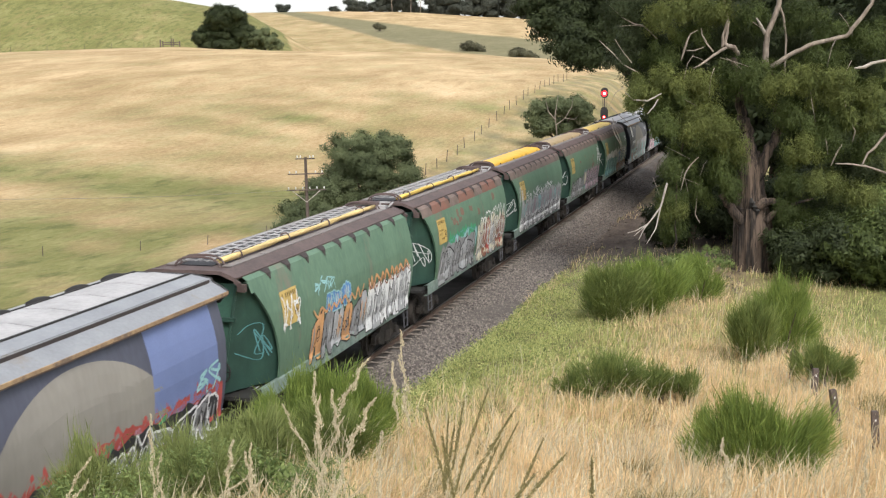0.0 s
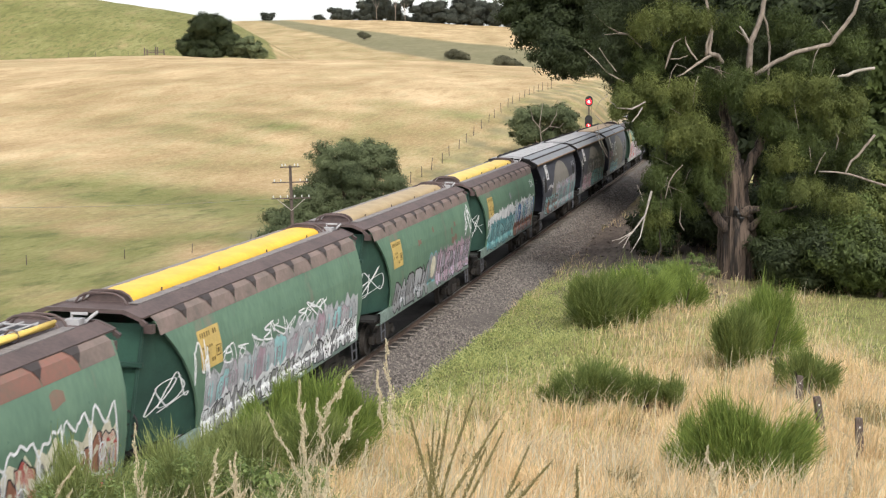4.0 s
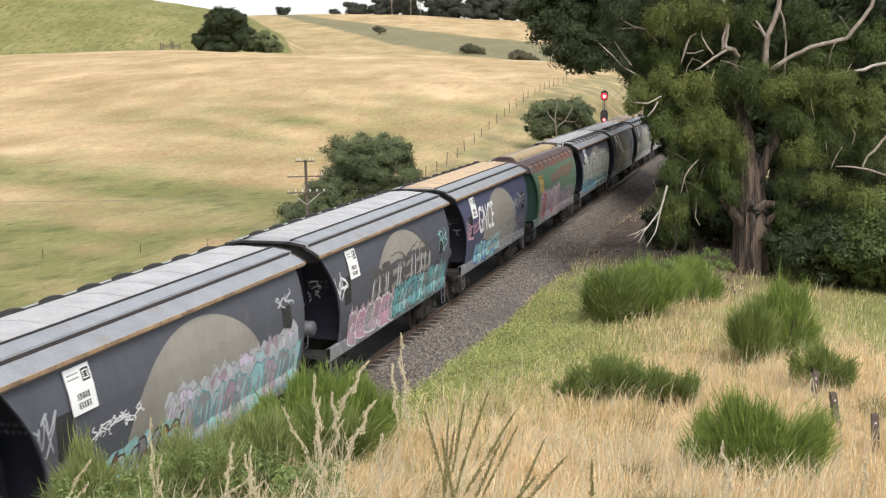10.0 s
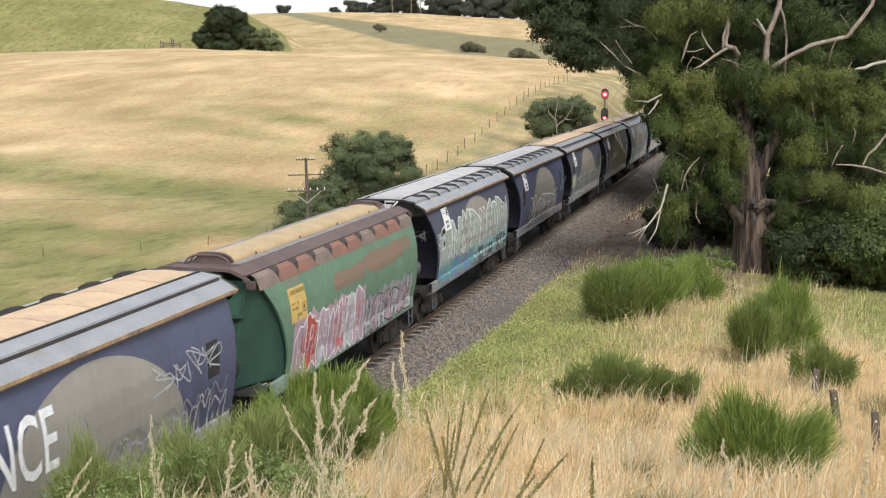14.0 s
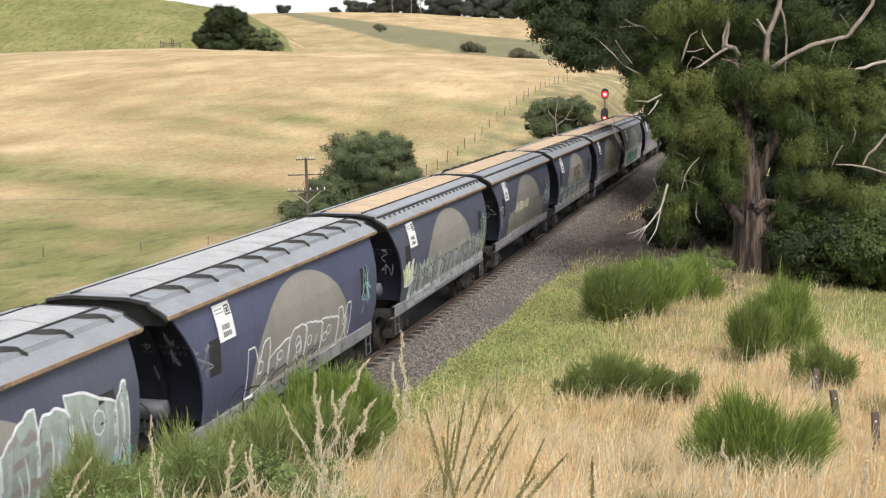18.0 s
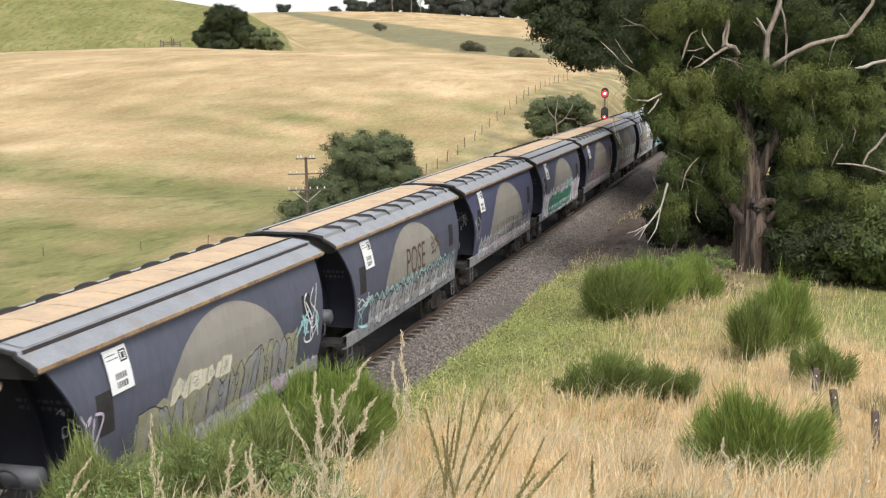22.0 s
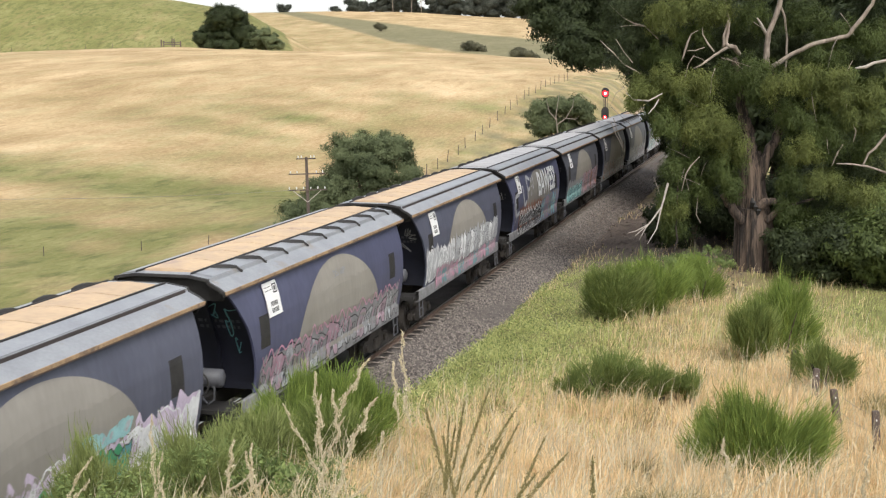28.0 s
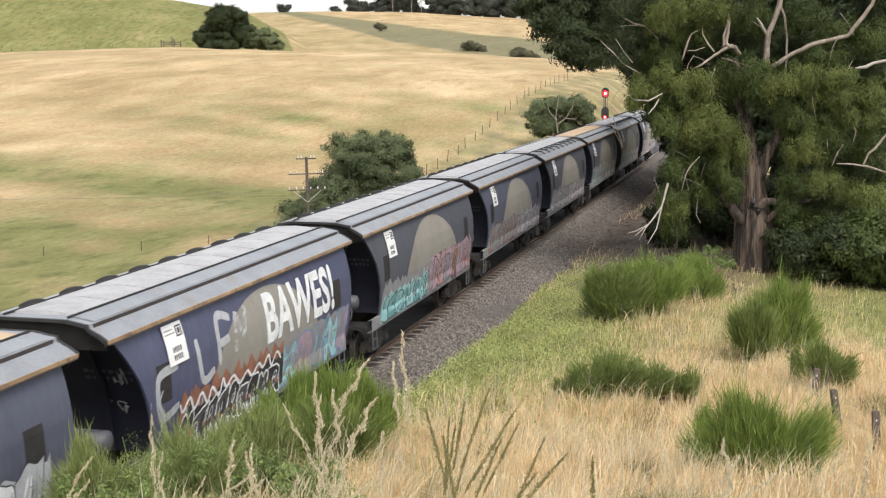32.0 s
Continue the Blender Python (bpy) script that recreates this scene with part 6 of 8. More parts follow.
def build_gum():
    base = place(0.2307, 52.0)

    def at(px, py, dy=0.0):
        """Local metres to the right, ahead and up from the foot of the trunk."""
        right, ahead, up = spot(px, py, 52.0 + dy)
        return right - 0.2307 * 52.0, dy, up - base[2]

    def bough(points, mat):
        return [at(*q[:3]) for q in points], [q[3] * (0.76 if mat is BARK_PALE else 1.0) / 46.3 for q in points], mat

    limbs = [bough(q, m) for q, m in (
        (((1336, 520, 0, 41), (1335, 470, 0, 36), (1334, 430, 0, 33), (1333, 395, 0, 30.5), (1332, 368, 0, 27)), BARK),
        (((1332, 372, 0.1, 27), (1331, 340, 0.1, 21.5), (1329, 300, 0.1, 20), (1326, 268, 0.2, 17.5)), BARK),
        (((1326, 275, 0.2, 16), (1323, 245, 0.2, 13.5), (1320, 222, 0.2, 11), (1314, 196, 0.3, 9), (1306, 150, 0.3, 7.5), (1300, 104, 0.1, 6)), BARK),
        (((1338, 320, 0.0, 11), (1352, 288, -0.1, 9.5), (1368, 256, -0.1, 8.5), (1382, 228, 0, 8), (1376, 180, 0.2, 7.5), (1360, 122, 0, 7.5)), BARK),
        (((1358, 128, 0, 8), (1357, 95, 0, 7), (1359, 62, 0, 6.5), (1369, 38, 0, 6), (1380, 8, 0, 6), (1386, -30, 0, 5)), BARK_PALE),
        (((1360, 124, -0.1, 5.5), (1400, 97, -0.4, 5), (1440, 78, -0.6, 5), (1500, 64, -0.8, 4.6), (1521, 38, -1.0, 4.6), (1544, 8, -1.0, 4), (1556, -30, -1.0, 3.5)), BARK_PALE),
        (((1380, 8, 0, 3), (1388, 28, 0.1, 2.8), (1393, 70, 0.1, 2.6), (1390, 134, 0.2, 2.4)), BARK_PALE),
        (((1355, 60, 0, 3.2), (1346, 42, -0.2, 2.4), (1340, 32, -0.3, 1.2)), DEADWOOD),
        (((1308, 96, 0, 5), (1300, 84, -0.3, 6), (1290, 82, -0.4, 5.5), (1284, 78, -0.4, 4.6), (1290, 40, -0.4, 4), (1284, 8, -0.3, 3.6), (1278, -25, -0.3, 3)), BARK_PALE),
        (((1280, 84, -0.4, 3), (1281, 62, -0.5, 2.6), (1289, 36, -0.5, 2)), BARK_PALE),
        (((1288, 84, -0.4, 3.6), (1266, 97, -0.6, 3), (1240, 116, -0.9, 2), (1228, 121, -1.0, 1)), BARK_PALE),
        (((1264, 92, -0.6, 2), (1253, 78, -0.6, 2.2), (1244, 62, -0.6, 1.4), (1243, 50, -0.6, 0.8)), BARK_PALE),
        (((1207, 108, -0.9, 1.4), (1213, 88, -0.9, 2.8), (1218, 72, -0.9, 2.4), (1224, 60, -0.9, 1.4), (1236, 54, -0.9, 0.8)), BARK_PALE),
        (((1216, 90, -0.9, 1.4), (1230, 90, -0.9, 1.3), (1247, 84, -0.9, 0.8)), BARK_PALE),
        (((1278, 344, -0.6, 5), (1290, 362, -0.5, 7.5), (1306, 382, -0.4, 9), (1318, 402, -0.2, 10)), BARK),
        (((1340, 366, -0.6, 8), (1356, 357, -0.7, 7), (1374, 356, -0.8, 5.5)), BARK),
        (((1356, 392, -0.4, 7), (1374, 374, -0.6, 5), (1396, 364, -0.8, 3), (1440, 352, -0.9, 1.4)), BARK),
        (((1480, 290, -1.4, 1.6), (1508, 291, -1.5, 2), (1535, 295, -1.5, 2.4), (1568, 306, -1.5, 2.8), (1600, 316, -1.5, 3)), BARK_PALE),
        (((1527, 294, -1.5, 2), (1537, 272, -1.5, 2.6), (1550, 262, -1.5, 3), (1562, 246, -1.5, 3), (1580, 225, -1.4, 3)), BARK_PALE),
        (((1472, 294, -1.3, 1.2), (1482, 272, -1.3, 2), (1492, 255, -1.3, 1.4)), BARK_PALE),
        (((1508, 218, -1.5, 1), (1515, 232, -1.5, 1.6), (1510, 252, -1.4, 1.2)), BARK_PALE),
        (((1514, 121, -1.4, 1.6), (1532, 119, -1.4, 3), (1546, 112, -1.4, 2.6), (1580, 106, -1.4, 2.6)), DEADWOOD),
        (((1080, 10, 0, 0.8), (1104, 32, -0.1, 1.5), (1122, 42, -0.2, 1.6), (1142, 47, -0.3, 1.8), (1165, 70, -0.3, 1.6)), BARK_PALE),
        (((1098, 47, -0.2, 0.8), (1120, 45, -0.2, 1.2), (1142, 47, -0.2, 1.4)), BARK_PALE),
        (((1062, 72, -0.2, 0.8), (1086, 94, -0.3, 1.4), (1104, 114, -0.4, 1.6), (1134, 131, -0.4, 1.6)), BARK_PALE),
        (((1090, 70, -0.3, 0.7), (1104, 92, -0.3, 1.1), (1120, 112, -0.4, 1.2)), BARK_PALE),
        (((1108, 164, -1.9, 0.7), (1122, 177, -2.0, 1.4), (1148, 179, -2.0, 1.5), (1172, 166, -1.9, 1)), DEADWOOD),
        (((1166, 176, -1.9, 1.1), (1158, 190, -2.0, 1.4), (1147, 202, -2.0, 0.8)), DEADWOOD),
        (((1238, 278, -1.9, 0.8), (1224, 292, -2.0, 1.6), (1214, 308, -2.0, 1.6), (1206, 338, -1.9, 0.8)), BARK_PALE),
        (((1192, 445, -1.5, 2), (1199, 425, -1.5, 1.6), (1196, 402, -1.4, 1.2), (1200, 320, -1.0, 1.6), (1210, 250, -0.6, 2)), BARK),
        (((1240, 395, -1.0, 1.4), (1232, 380, -1.0, 1.2), (1236, 340, -0.8, 1.2)), BARK_PALE))]
    # lighter leaves on sunlit masses, darker behind: light painted by leaf tone
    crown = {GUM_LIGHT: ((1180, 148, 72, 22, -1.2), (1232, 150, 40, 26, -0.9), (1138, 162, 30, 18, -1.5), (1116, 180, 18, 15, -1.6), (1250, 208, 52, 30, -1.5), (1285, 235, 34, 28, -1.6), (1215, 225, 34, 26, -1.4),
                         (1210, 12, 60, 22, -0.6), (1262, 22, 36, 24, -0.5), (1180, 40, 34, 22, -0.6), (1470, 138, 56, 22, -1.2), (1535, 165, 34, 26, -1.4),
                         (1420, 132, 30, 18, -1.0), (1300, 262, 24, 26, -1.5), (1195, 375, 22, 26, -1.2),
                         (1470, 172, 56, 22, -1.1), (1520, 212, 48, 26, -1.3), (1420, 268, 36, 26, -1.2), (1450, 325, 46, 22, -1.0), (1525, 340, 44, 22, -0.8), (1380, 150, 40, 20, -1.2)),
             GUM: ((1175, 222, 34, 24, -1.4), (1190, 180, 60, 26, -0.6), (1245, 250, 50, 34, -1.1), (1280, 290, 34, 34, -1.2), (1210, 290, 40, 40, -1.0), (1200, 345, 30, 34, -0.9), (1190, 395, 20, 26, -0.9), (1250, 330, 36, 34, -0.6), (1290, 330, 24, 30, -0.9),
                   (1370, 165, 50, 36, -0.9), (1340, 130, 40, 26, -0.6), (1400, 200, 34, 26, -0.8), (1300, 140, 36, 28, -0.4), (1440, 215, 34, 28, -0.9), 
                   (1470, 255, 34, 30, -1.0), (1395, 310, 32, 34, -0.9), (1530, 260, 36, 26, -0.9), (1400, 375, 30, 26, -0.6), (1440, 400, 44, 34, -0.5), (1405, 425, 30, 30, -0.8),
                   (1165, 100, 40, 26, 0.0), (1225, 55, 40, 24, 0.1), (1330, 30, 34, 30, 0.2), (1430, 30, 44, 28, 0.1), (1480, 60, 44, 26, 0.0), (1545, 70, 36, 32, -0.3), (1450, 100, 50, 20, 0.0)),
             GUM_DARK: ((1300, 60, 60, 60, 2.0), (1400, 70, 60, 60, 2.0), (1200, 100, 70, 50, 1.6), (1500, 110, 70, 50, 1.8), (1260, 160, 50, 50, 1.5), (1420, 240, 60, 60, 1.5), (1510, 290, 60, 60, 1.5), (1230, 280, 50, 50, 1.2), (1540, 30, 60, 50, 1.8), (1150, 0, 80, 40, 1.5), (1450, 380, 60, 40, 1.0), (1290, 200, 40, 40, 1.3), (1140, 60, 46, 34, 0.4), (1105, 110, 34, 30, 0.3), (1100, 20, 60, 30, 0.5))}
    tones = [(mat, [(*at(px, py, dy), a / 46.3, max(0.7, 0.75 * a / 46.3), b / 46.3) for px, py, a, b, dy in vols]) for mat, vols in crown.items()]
    # unseen crown above the view, added to shade the leaves below
    tones.append((GUM, [(-2.5, 0.5, 13.6, 3.2, 2.8, 1.6), (2.5, 0.8, 14.0, 3.4, 3.0, 1.8), (5.4, 0.4, 12.8, 2.2, 2.2, 1.6)]))
    old = tree("gum_tree", "large old gum tree with rough brown trunk and bare pale limbs", "tree", base, limbs, tones, 21, (0.15, 0.024), 380, 0.62, 27, 0.9, loose=0.5)
    # black lumps laid on the bark paint the darkness of a hollow
    hole = Shape()
    for k in range(3):
        x, y, z = at(1330 + 5 * k, 358 + 7 * k, -0.56)
        hole.tube([(x, y - 0.06, z + 0.16), (x + 0.03, y - 0.12, z), (x, y - 0.06, z - 0.2)], [0.03, 0.10, 0.03], 9, True, 0.3, random.Random(k))
    part("hollow", hole, BLACK, old, "black lumps for the dark hollow in the trunk")
    rnd = random.Random(77)
    for k in range(26):
        px, py = rnd.choice(((1130, 180), (1200, 200), (1180, 300), (1270, 250), (1250, 120), (1330, 70), (1420, 220), (1500, 240), (1480, 130), (1440, 330), (1120, 100), (1520, 60)))
        x, y, z = at(px + rnd.uniform(-50, 40), py + rnd.uniform(-40, 40), -1.2)
        turn, ln = rnd.uniform(-2.6, -0.4), rnd.uniform(0.5, 1.3)
        mid_p = (x + ln * 0.5 * math.cos(turn), y - 0.3, z + ln * 0.5 * math.sin(turn) + 0.1)
        end_p = (x + ln * math.cos(turn + 0.2), y - 0.4, z + ln * math.sin(turn + 0.2))
        part("twig", limb([(x, y + 0.4, z), mid_p, end_p], [0.015, 0.010, 0.004], rnd, 5, 0.1, 3), BARK_PALE, old)
    # the broken, bleached branch that hangs down to the track side
    rnd = random.Random(4)
    b = thing("dead_branch", "bleached dead branch hanging beside the gum tree trunk", "branch")
    b.matrix_basis = pose(*place(0.159, 50.5), 0, 0, HEAD)
    for pts, rad in (([(0.35, 0, 3.4), (0.1, -0.1, 2.5), (-0.35, -0.2, 1.9), (-0.9, -0.3, 1.45)], [0.045, 0.035, 0.026, 0.01]), ([(0.1, -0.1, 2.5), (-0.1, -0.3, 1.7), (-0.45, -0.4, 1.15)], [0.032, 0.023, 0.008]),
                     ([(-0.1, -0.15, 2.2), (-0.5, -0.3, 1.75), (-0.75, -0.4, 1.3)], [0.03, 0.022, 0.01]), ([(-0.35, -0.2, 1.9), (-0.85, -0.2, 1.62), (-1.15, -0.25, 1.55)], [0.025, 0.016, 0.008])):
        part("twig", limb(pts, rad, rnd, 6, 0.08, 3), DEADWOOD, b)


def round_tree(name, label, category, slant, ahead, wide, tall, tone, seed, lobes=9, leaf=(0.3, 0.12), per=24, clump=0.6, density=24, group="", bare=0.12, sink=0.0):
    """A tree or shrub with an uneven crown made of several lobes."""
    rnd = random.Random(seed)
    base = place(slant, ahead, sink)
    vols = []
    for k in range(lobes):
        a = rnd.uniform(0, 6.28)
        f = rnd.uniform(0.15, 0.62)
        h = rnd.uniform(bare + 0.22, 0.78)
        s = rnd.uniform(0.22, 0.34) * (1.15 - 0.5 * abs(h - 0.5))
        vols.append((math.cos(a) * f * wide * 0.5, math.sin(a) * f * wide * 0.5, h * tall, s * wide, s * wide, s * tall * 0.9))
    vols.append((0, 0, tall * 0.55, wide * 0.3, wide * 0.3, tall * 0.36))
    limbs = [([(0, 0, -0.3), (0.05 * wide, 0, tall * 0.3), (0, 0, tall * 0.6)], [0.035 * tall + 0.04, 0.025 * tall + 0.03, 0.03], BARK)]
    for k in range(4):
        v = vols[k]
        limbs.append(([(0.03 * wide, 0, tall * 0.25), (v[0] * 0.6, v[1] * 0.6, v[2] * 0.75), (v[0], v[1], v[2])], [0.018 * tall + 0.02, 0.012 * tall + 0.015, 0.01], BARK))
    return tree(name, label, category, base, limbs, [(tone, vols)], seed, leaf, per, clump, density, 0.2, BARK, group)


def broom(slant, ahead, wide, tall, tone, seed, count=2600, lean=0.55, label="bushy green broom shrub of fine upright stems in dry grass", name="broom_bush"):
    """A shrub of thin, upright green stems."""
    r = np.random.RandomState(seed)
    base = place(slant, ahead)
    t = thing(name, label, "shrub", "broom shrubs on the bank")
    t.matrix_basis = pose(*base, 0, 0, HEAD)
    rnd = random.Random(seed)
    for k in range(5):
        a = rnd.uniform(0, 6.28)
        part("stem", limb([(0.1 * math.cos(a), 0.1 * math.sin(a), -0.15), (0.16 * wide * math.cos(a), 0.16 * wide * math.sin(a), tall * 0.35), (0.3 * wide * math.cos(a), 0.3 * wide * math.sin(a), tall * 0.7)], [0.03, 0.02, 0.008], rnd, 5, 0.1, 2), BARK, t)
    count = int(count * 5.2)
    heads = 14
    ha = r.uniform(0, 6.28, heads)
    hf = np.sqrt(r.rand(heads)) * 0.5
    hf[:4] *= 0.45
    hx, hy, hh = np.cos(ha) * hf * wide, np.sin(ha) * hf * wide * 0.8, tall * (0.92 - 0.7 * hf ** 1.5) * r.uniform(0.5, 1.15, heads)
    pick = r.randint(0, heads, count)
    top = np.stack([hx[pick], hy[pick], hh[pick]], -1) + r.normal(size=(count, 3)) * np.array([0.065 * wide, 0.065 * wide, 0.15 * tall])
    lift = r.uniform(0.07, 0.24, (count, 1)) * tall
    way = top * np.array([1.2, 1.2, 1.0]) + np.array([0, 0, 0.2 * tall]) + r.normal(size=(count, 3)) * 0.14 * tall
    way /= np.linalg.norm(way, axis=1)[:, None]
    shoot = r.rand(count, 1) < 0.3
    top = top + way * np.where(shoot, r.uniform(0.03, 0.24 if tall > 0.8 else 0.5, (count, 1)) * tall, 0)
    lift = np.where(shoot, lift + 0.2 * tall, lift)
    root = top - way * lift + r.normal(size=(count, 3)) * 0.03 * wide * np.array([1, 1, 0.5])
    root[:, 2] = np.maximum(root[:, 2], -0.05)
    side = r.normal(size=(count, 3))
    side /= np.linalg.norm(side, axis=1)[:, None]
    w = r.uniform(0.002, 0.0052, count)[:, None] * (0.6 + ahead / 30)
    midp = (root + top) / 2 + r.normal(size=(count, 3)) * 0.02
    v = np.stack([root - side * w, root + side * w, midp - side * w, midp + side * w, top], 1)
    fs = np.array([(0, 1, 2), (1, 3, 2), (2, 3, 4)])[None] + 5 * np.arange(count)[:, None, None]
    tagged(part("foliage", quick("foliage", v.reshape(-1, 3), fs.reshape(-1, 3), tone), tone, t), kind="stuff")
    return t


def near_green(x, y):
    # green blades under the trees double as the shade on the grass
    g = 0.9 * (1 - smooth_step(5.5, 8.5, x)) * (1 - smooth_step(14, 19, y)) + 0.85 * np.exp(-((x - 4.5 - 0.03 * np.maximum(y - 20, 0)) / 1.5) ** 2) + 0.75 * smooth_step(13.5, 16.5, x) * smooth_step(26, 38, y) + 0.8 * smooth_step(33, 42, y) * smooth_step(8, 12, x) + 0.95 * np.exp(-(((x - 6.8) / 3.6) ** 2 + ((y - 34) / 10) ** 2))
    g = np.where(y > 47, np.maximum(g, 0.5), g)
    return g + 0.2 * wave(x, y, 14, 6) + 0.3 * wave(x, y, 71, 1.7)


def blades(name, label, tone, x, y, z, tall, wide, r, lean, out=None):
    n = len(x)
    a = r.uniform(0, 6.28, n)
    s = np.stack([np.cos(a), np.sin(a), np.zeros(n)], -1)
    b = r.uniform(0, 6.28, n)
    bend = np.stack([np.cos(b), np.sin(b), np.zeros(n)], -1) * (tall * r.uniform(0.1, lean, n))[:, None]
    flow = 2.6 * wave(x, y, 51, 1.6) + 1.3 * wave(x, y, 52, 5.0)
    bend += np.stack([np.cos(flow), np.sin(flow), np.zeros(n)], -1) * (tall * np.clip(0.32 + 0.25 * wave(x, y, 53, 2.2), 0, 1))[:, None]
    if out is not None:
        bend += np.stack([out[0], out[1], np.zeros(n)], -1) * (tall * r.uniform(0.3, 1.1, n))[:, None]
    p = np.stack([x, y, z - 0.03], -1)
    up = np.stack([np.zeros(n), np.zeros(n), tall], -1)
    w = wide[:, None]
    v = np.stack([p - s * w, p + s * w, p + up * 0.6 + bend * 0.3 - s * w * 0.8, p + up * 0.6 + bend * 0.3 + s * w * 0.8, p + up * np.clip(1 - 0.28 * (np.linalg.norm(bend, axis=1) / tall)[:, None] ** 1.5, 0.45, 1) + bend], 1)
    f = np.array([(0, 1, 2), (1, 3, 2), (2, 3, 4)])[None] + 5 * np.arange(n)[:, None, None]
    tagged(new(name, quick(name, v.reshape(-1, 3), f.reshape(-1, 3), tone)), label, "grass", kind="stuff")


def build_grass():
    r = np.random.RandomState(3)
    n = 330000
    ahead = 4.0 * (78 / 4.0) ** (r.rand(n) ** 0.75)
    slant = r.uniform(-0.40, 0.36, n)
    c, s = math.cos(radians(HEAD)), math.sin(radians(HEAD))
    x, y = EYE[0] - ahead * s + slant * ahead * c, EYE[1] + ahead * c + slant * ahead * s
    # most blades stand in tufts, and lean out of them
    group = r.randint(0, n // 45, n)
    loose = r.rand(n) < 0.35
    size = 0.05 + 0.004 * ahead[group]
    tx, ty = r.normal(size=n), r.normal(size=n)
    x, y = np.where(loose, x, x[group] + tx * size), np.where(loose, y, y[group] + ty * size)
    ox, oy = np.where(loose, 0, tx * 0.5), np.where(loose, 0, ty * 0.5)
    vigour = np.where(loose, 0.85, r.uniform(0.7, 1.3, n)[group])
    ok = (x > 3.5 + 0.6 * wave(x, y, 31, 2.5)) & (y > 1.5)
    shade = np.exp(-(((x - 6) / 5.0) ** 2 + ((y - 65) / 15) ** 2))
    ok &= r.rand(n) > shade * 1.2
    x, y, ox, oy, vigour = x[ok], y[ok], ox[ok], oy[ok], vigour[ok]
    z = height(x, y)
    g = near_green(x, y) + r.normal(size=len(x)) * 0.32 > 0.5
    tuft = 0.75 + 0.35 * wave(x, y, 32, 1.3)
    tall = r.uniform(0.26, 0.62, len(x)) * tuft * vigour * (1 - 0.5 * smooth_step(14, 16, x) * smooth_step(24, 34, y))
    wide = r.uniform(0.0032, 0.0075, len(x)) * (1 + 0.012 * y)
    blades("dry_grass", "long dry straw-coloured grass over the bank", DRY, x[~g], y[~g], z[~g], tall[~g], wide[~g], r, 0.6, (ox[~g], oy[~g]))
    blades("green_grass", "fresh green grass along the gravel edge", LUSH, x[g], y[g], z[g], tall[g] * 0.62, wide[g], r, 0.5, (ox[g], oy[g]))
    m = 62000
    vy = 20 + 32 * r.rand(m) ** 1.2
    vx = 3.3 + 0.4 * wave(np.zeros(m), vy, 31, 3.5) + 0.3 * wave(np.zeros(m), vy, 34, 1.3) - 0.3 * r.rand(m) ** 3 + 5.0 * r.rand(m) ** 1.6
    keep = near_green(vx, vy) + 0.6 * wave(vx, vy, 61, 1.1) + r.normal(size=m) * 0.25 > 0.7
    vx, vy = vx[keep], vy[keep]
    lean = unit(np.stack([r.normal(size=len(vx)), r.normal(size=len(vx)) - 0.4, np.full(len(vx), 0.8)], -1))
    vp = np.stack([vx, vy, np.maximum(height(vx, vy), np.interp(vx, [2.3, 3.75, 4.3], [-0.36, -0.52, -0.75])) + 0.02 + (0.2 + 0.18 * np.clip(wave(vx, vy, 61, 1.1), -1, 1)) * r.rand(len(vx))], -1)
    half = r.rand(len(vx)) < 0.62
    for q, tone, text in ((half, LUSH, "small yellow-green leaves of low weeds along the gravel"), (~half, WEED, "small green leaves of low weeds along the gravel")):
        tagged(new("verge_leaves", leaf_mesh("verge_leaves", vp[q], 0.075, 0.022, tone, r, -0.4, 1.0, lean[q], 0.7)), text, "weeds", kind="stuff")
    # flowering stems that stand above the rest
    pick = r.rand(len(x)) < 0.07
    pick &= ~g & (x > 5.5)
    n = int(pick.sum())
    blades("dry_grass_stems", "pale flowering stems above the dry grass", SEED, x[pick], y[pick], z[pick], r.uniform(0.55, 0.95, n), r.uniform(0.003, 0.006, n) * (1 + 0.01 * y[pick]), r, 0.35)
    m = 900
    front = np.array([level((px - 784) / 2408.6 * ah * 1.03, ah) for px, ah in zip(r.uniform(1195, 1490, m), r.uniform(15.6, 17.4, m))])
    blades("bleached_grass", "pale bleached grass arching before a broom bush", DRY, front[:, 0], front[:, 1], front[:, 2], r.uniform(0.35, 0.8, m), r.uniform(0.003, 0.007, m), r, 0.9)
    brown = (wave(x, y, 33, 3.5) > 0.7) & ~g
    n = int(brown.sum())
    blades("brown_grass", "patches of dull brown dead grass", SEED_GREEN, x[brown], y[brown], z[brown], r.uniform(0.25, 0.6, n), r.uniform(0.004, 0.008, n) * (1 + 0.01 * y[brown]), r, 0.8)
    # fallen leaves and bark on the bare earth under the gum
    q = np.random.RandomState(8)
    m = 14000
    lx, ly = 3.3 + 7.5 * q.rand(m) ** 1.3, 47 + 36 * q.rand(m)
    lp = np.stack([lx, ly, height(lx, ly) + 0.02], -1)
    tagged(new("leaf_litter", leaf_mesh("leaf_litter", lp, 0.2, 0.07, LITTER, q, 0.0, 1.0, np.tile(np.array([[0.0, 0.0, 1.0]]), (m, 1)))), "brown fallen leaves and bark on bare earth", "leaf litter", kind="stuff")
    # brown leaves over the ballast, laid to stand in for tree shade
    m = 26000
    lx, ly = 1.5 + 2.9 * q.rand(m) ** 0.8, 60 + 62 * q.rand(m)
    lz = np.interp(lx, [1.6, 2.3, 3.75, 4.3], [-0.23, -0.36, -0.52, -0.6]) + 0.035
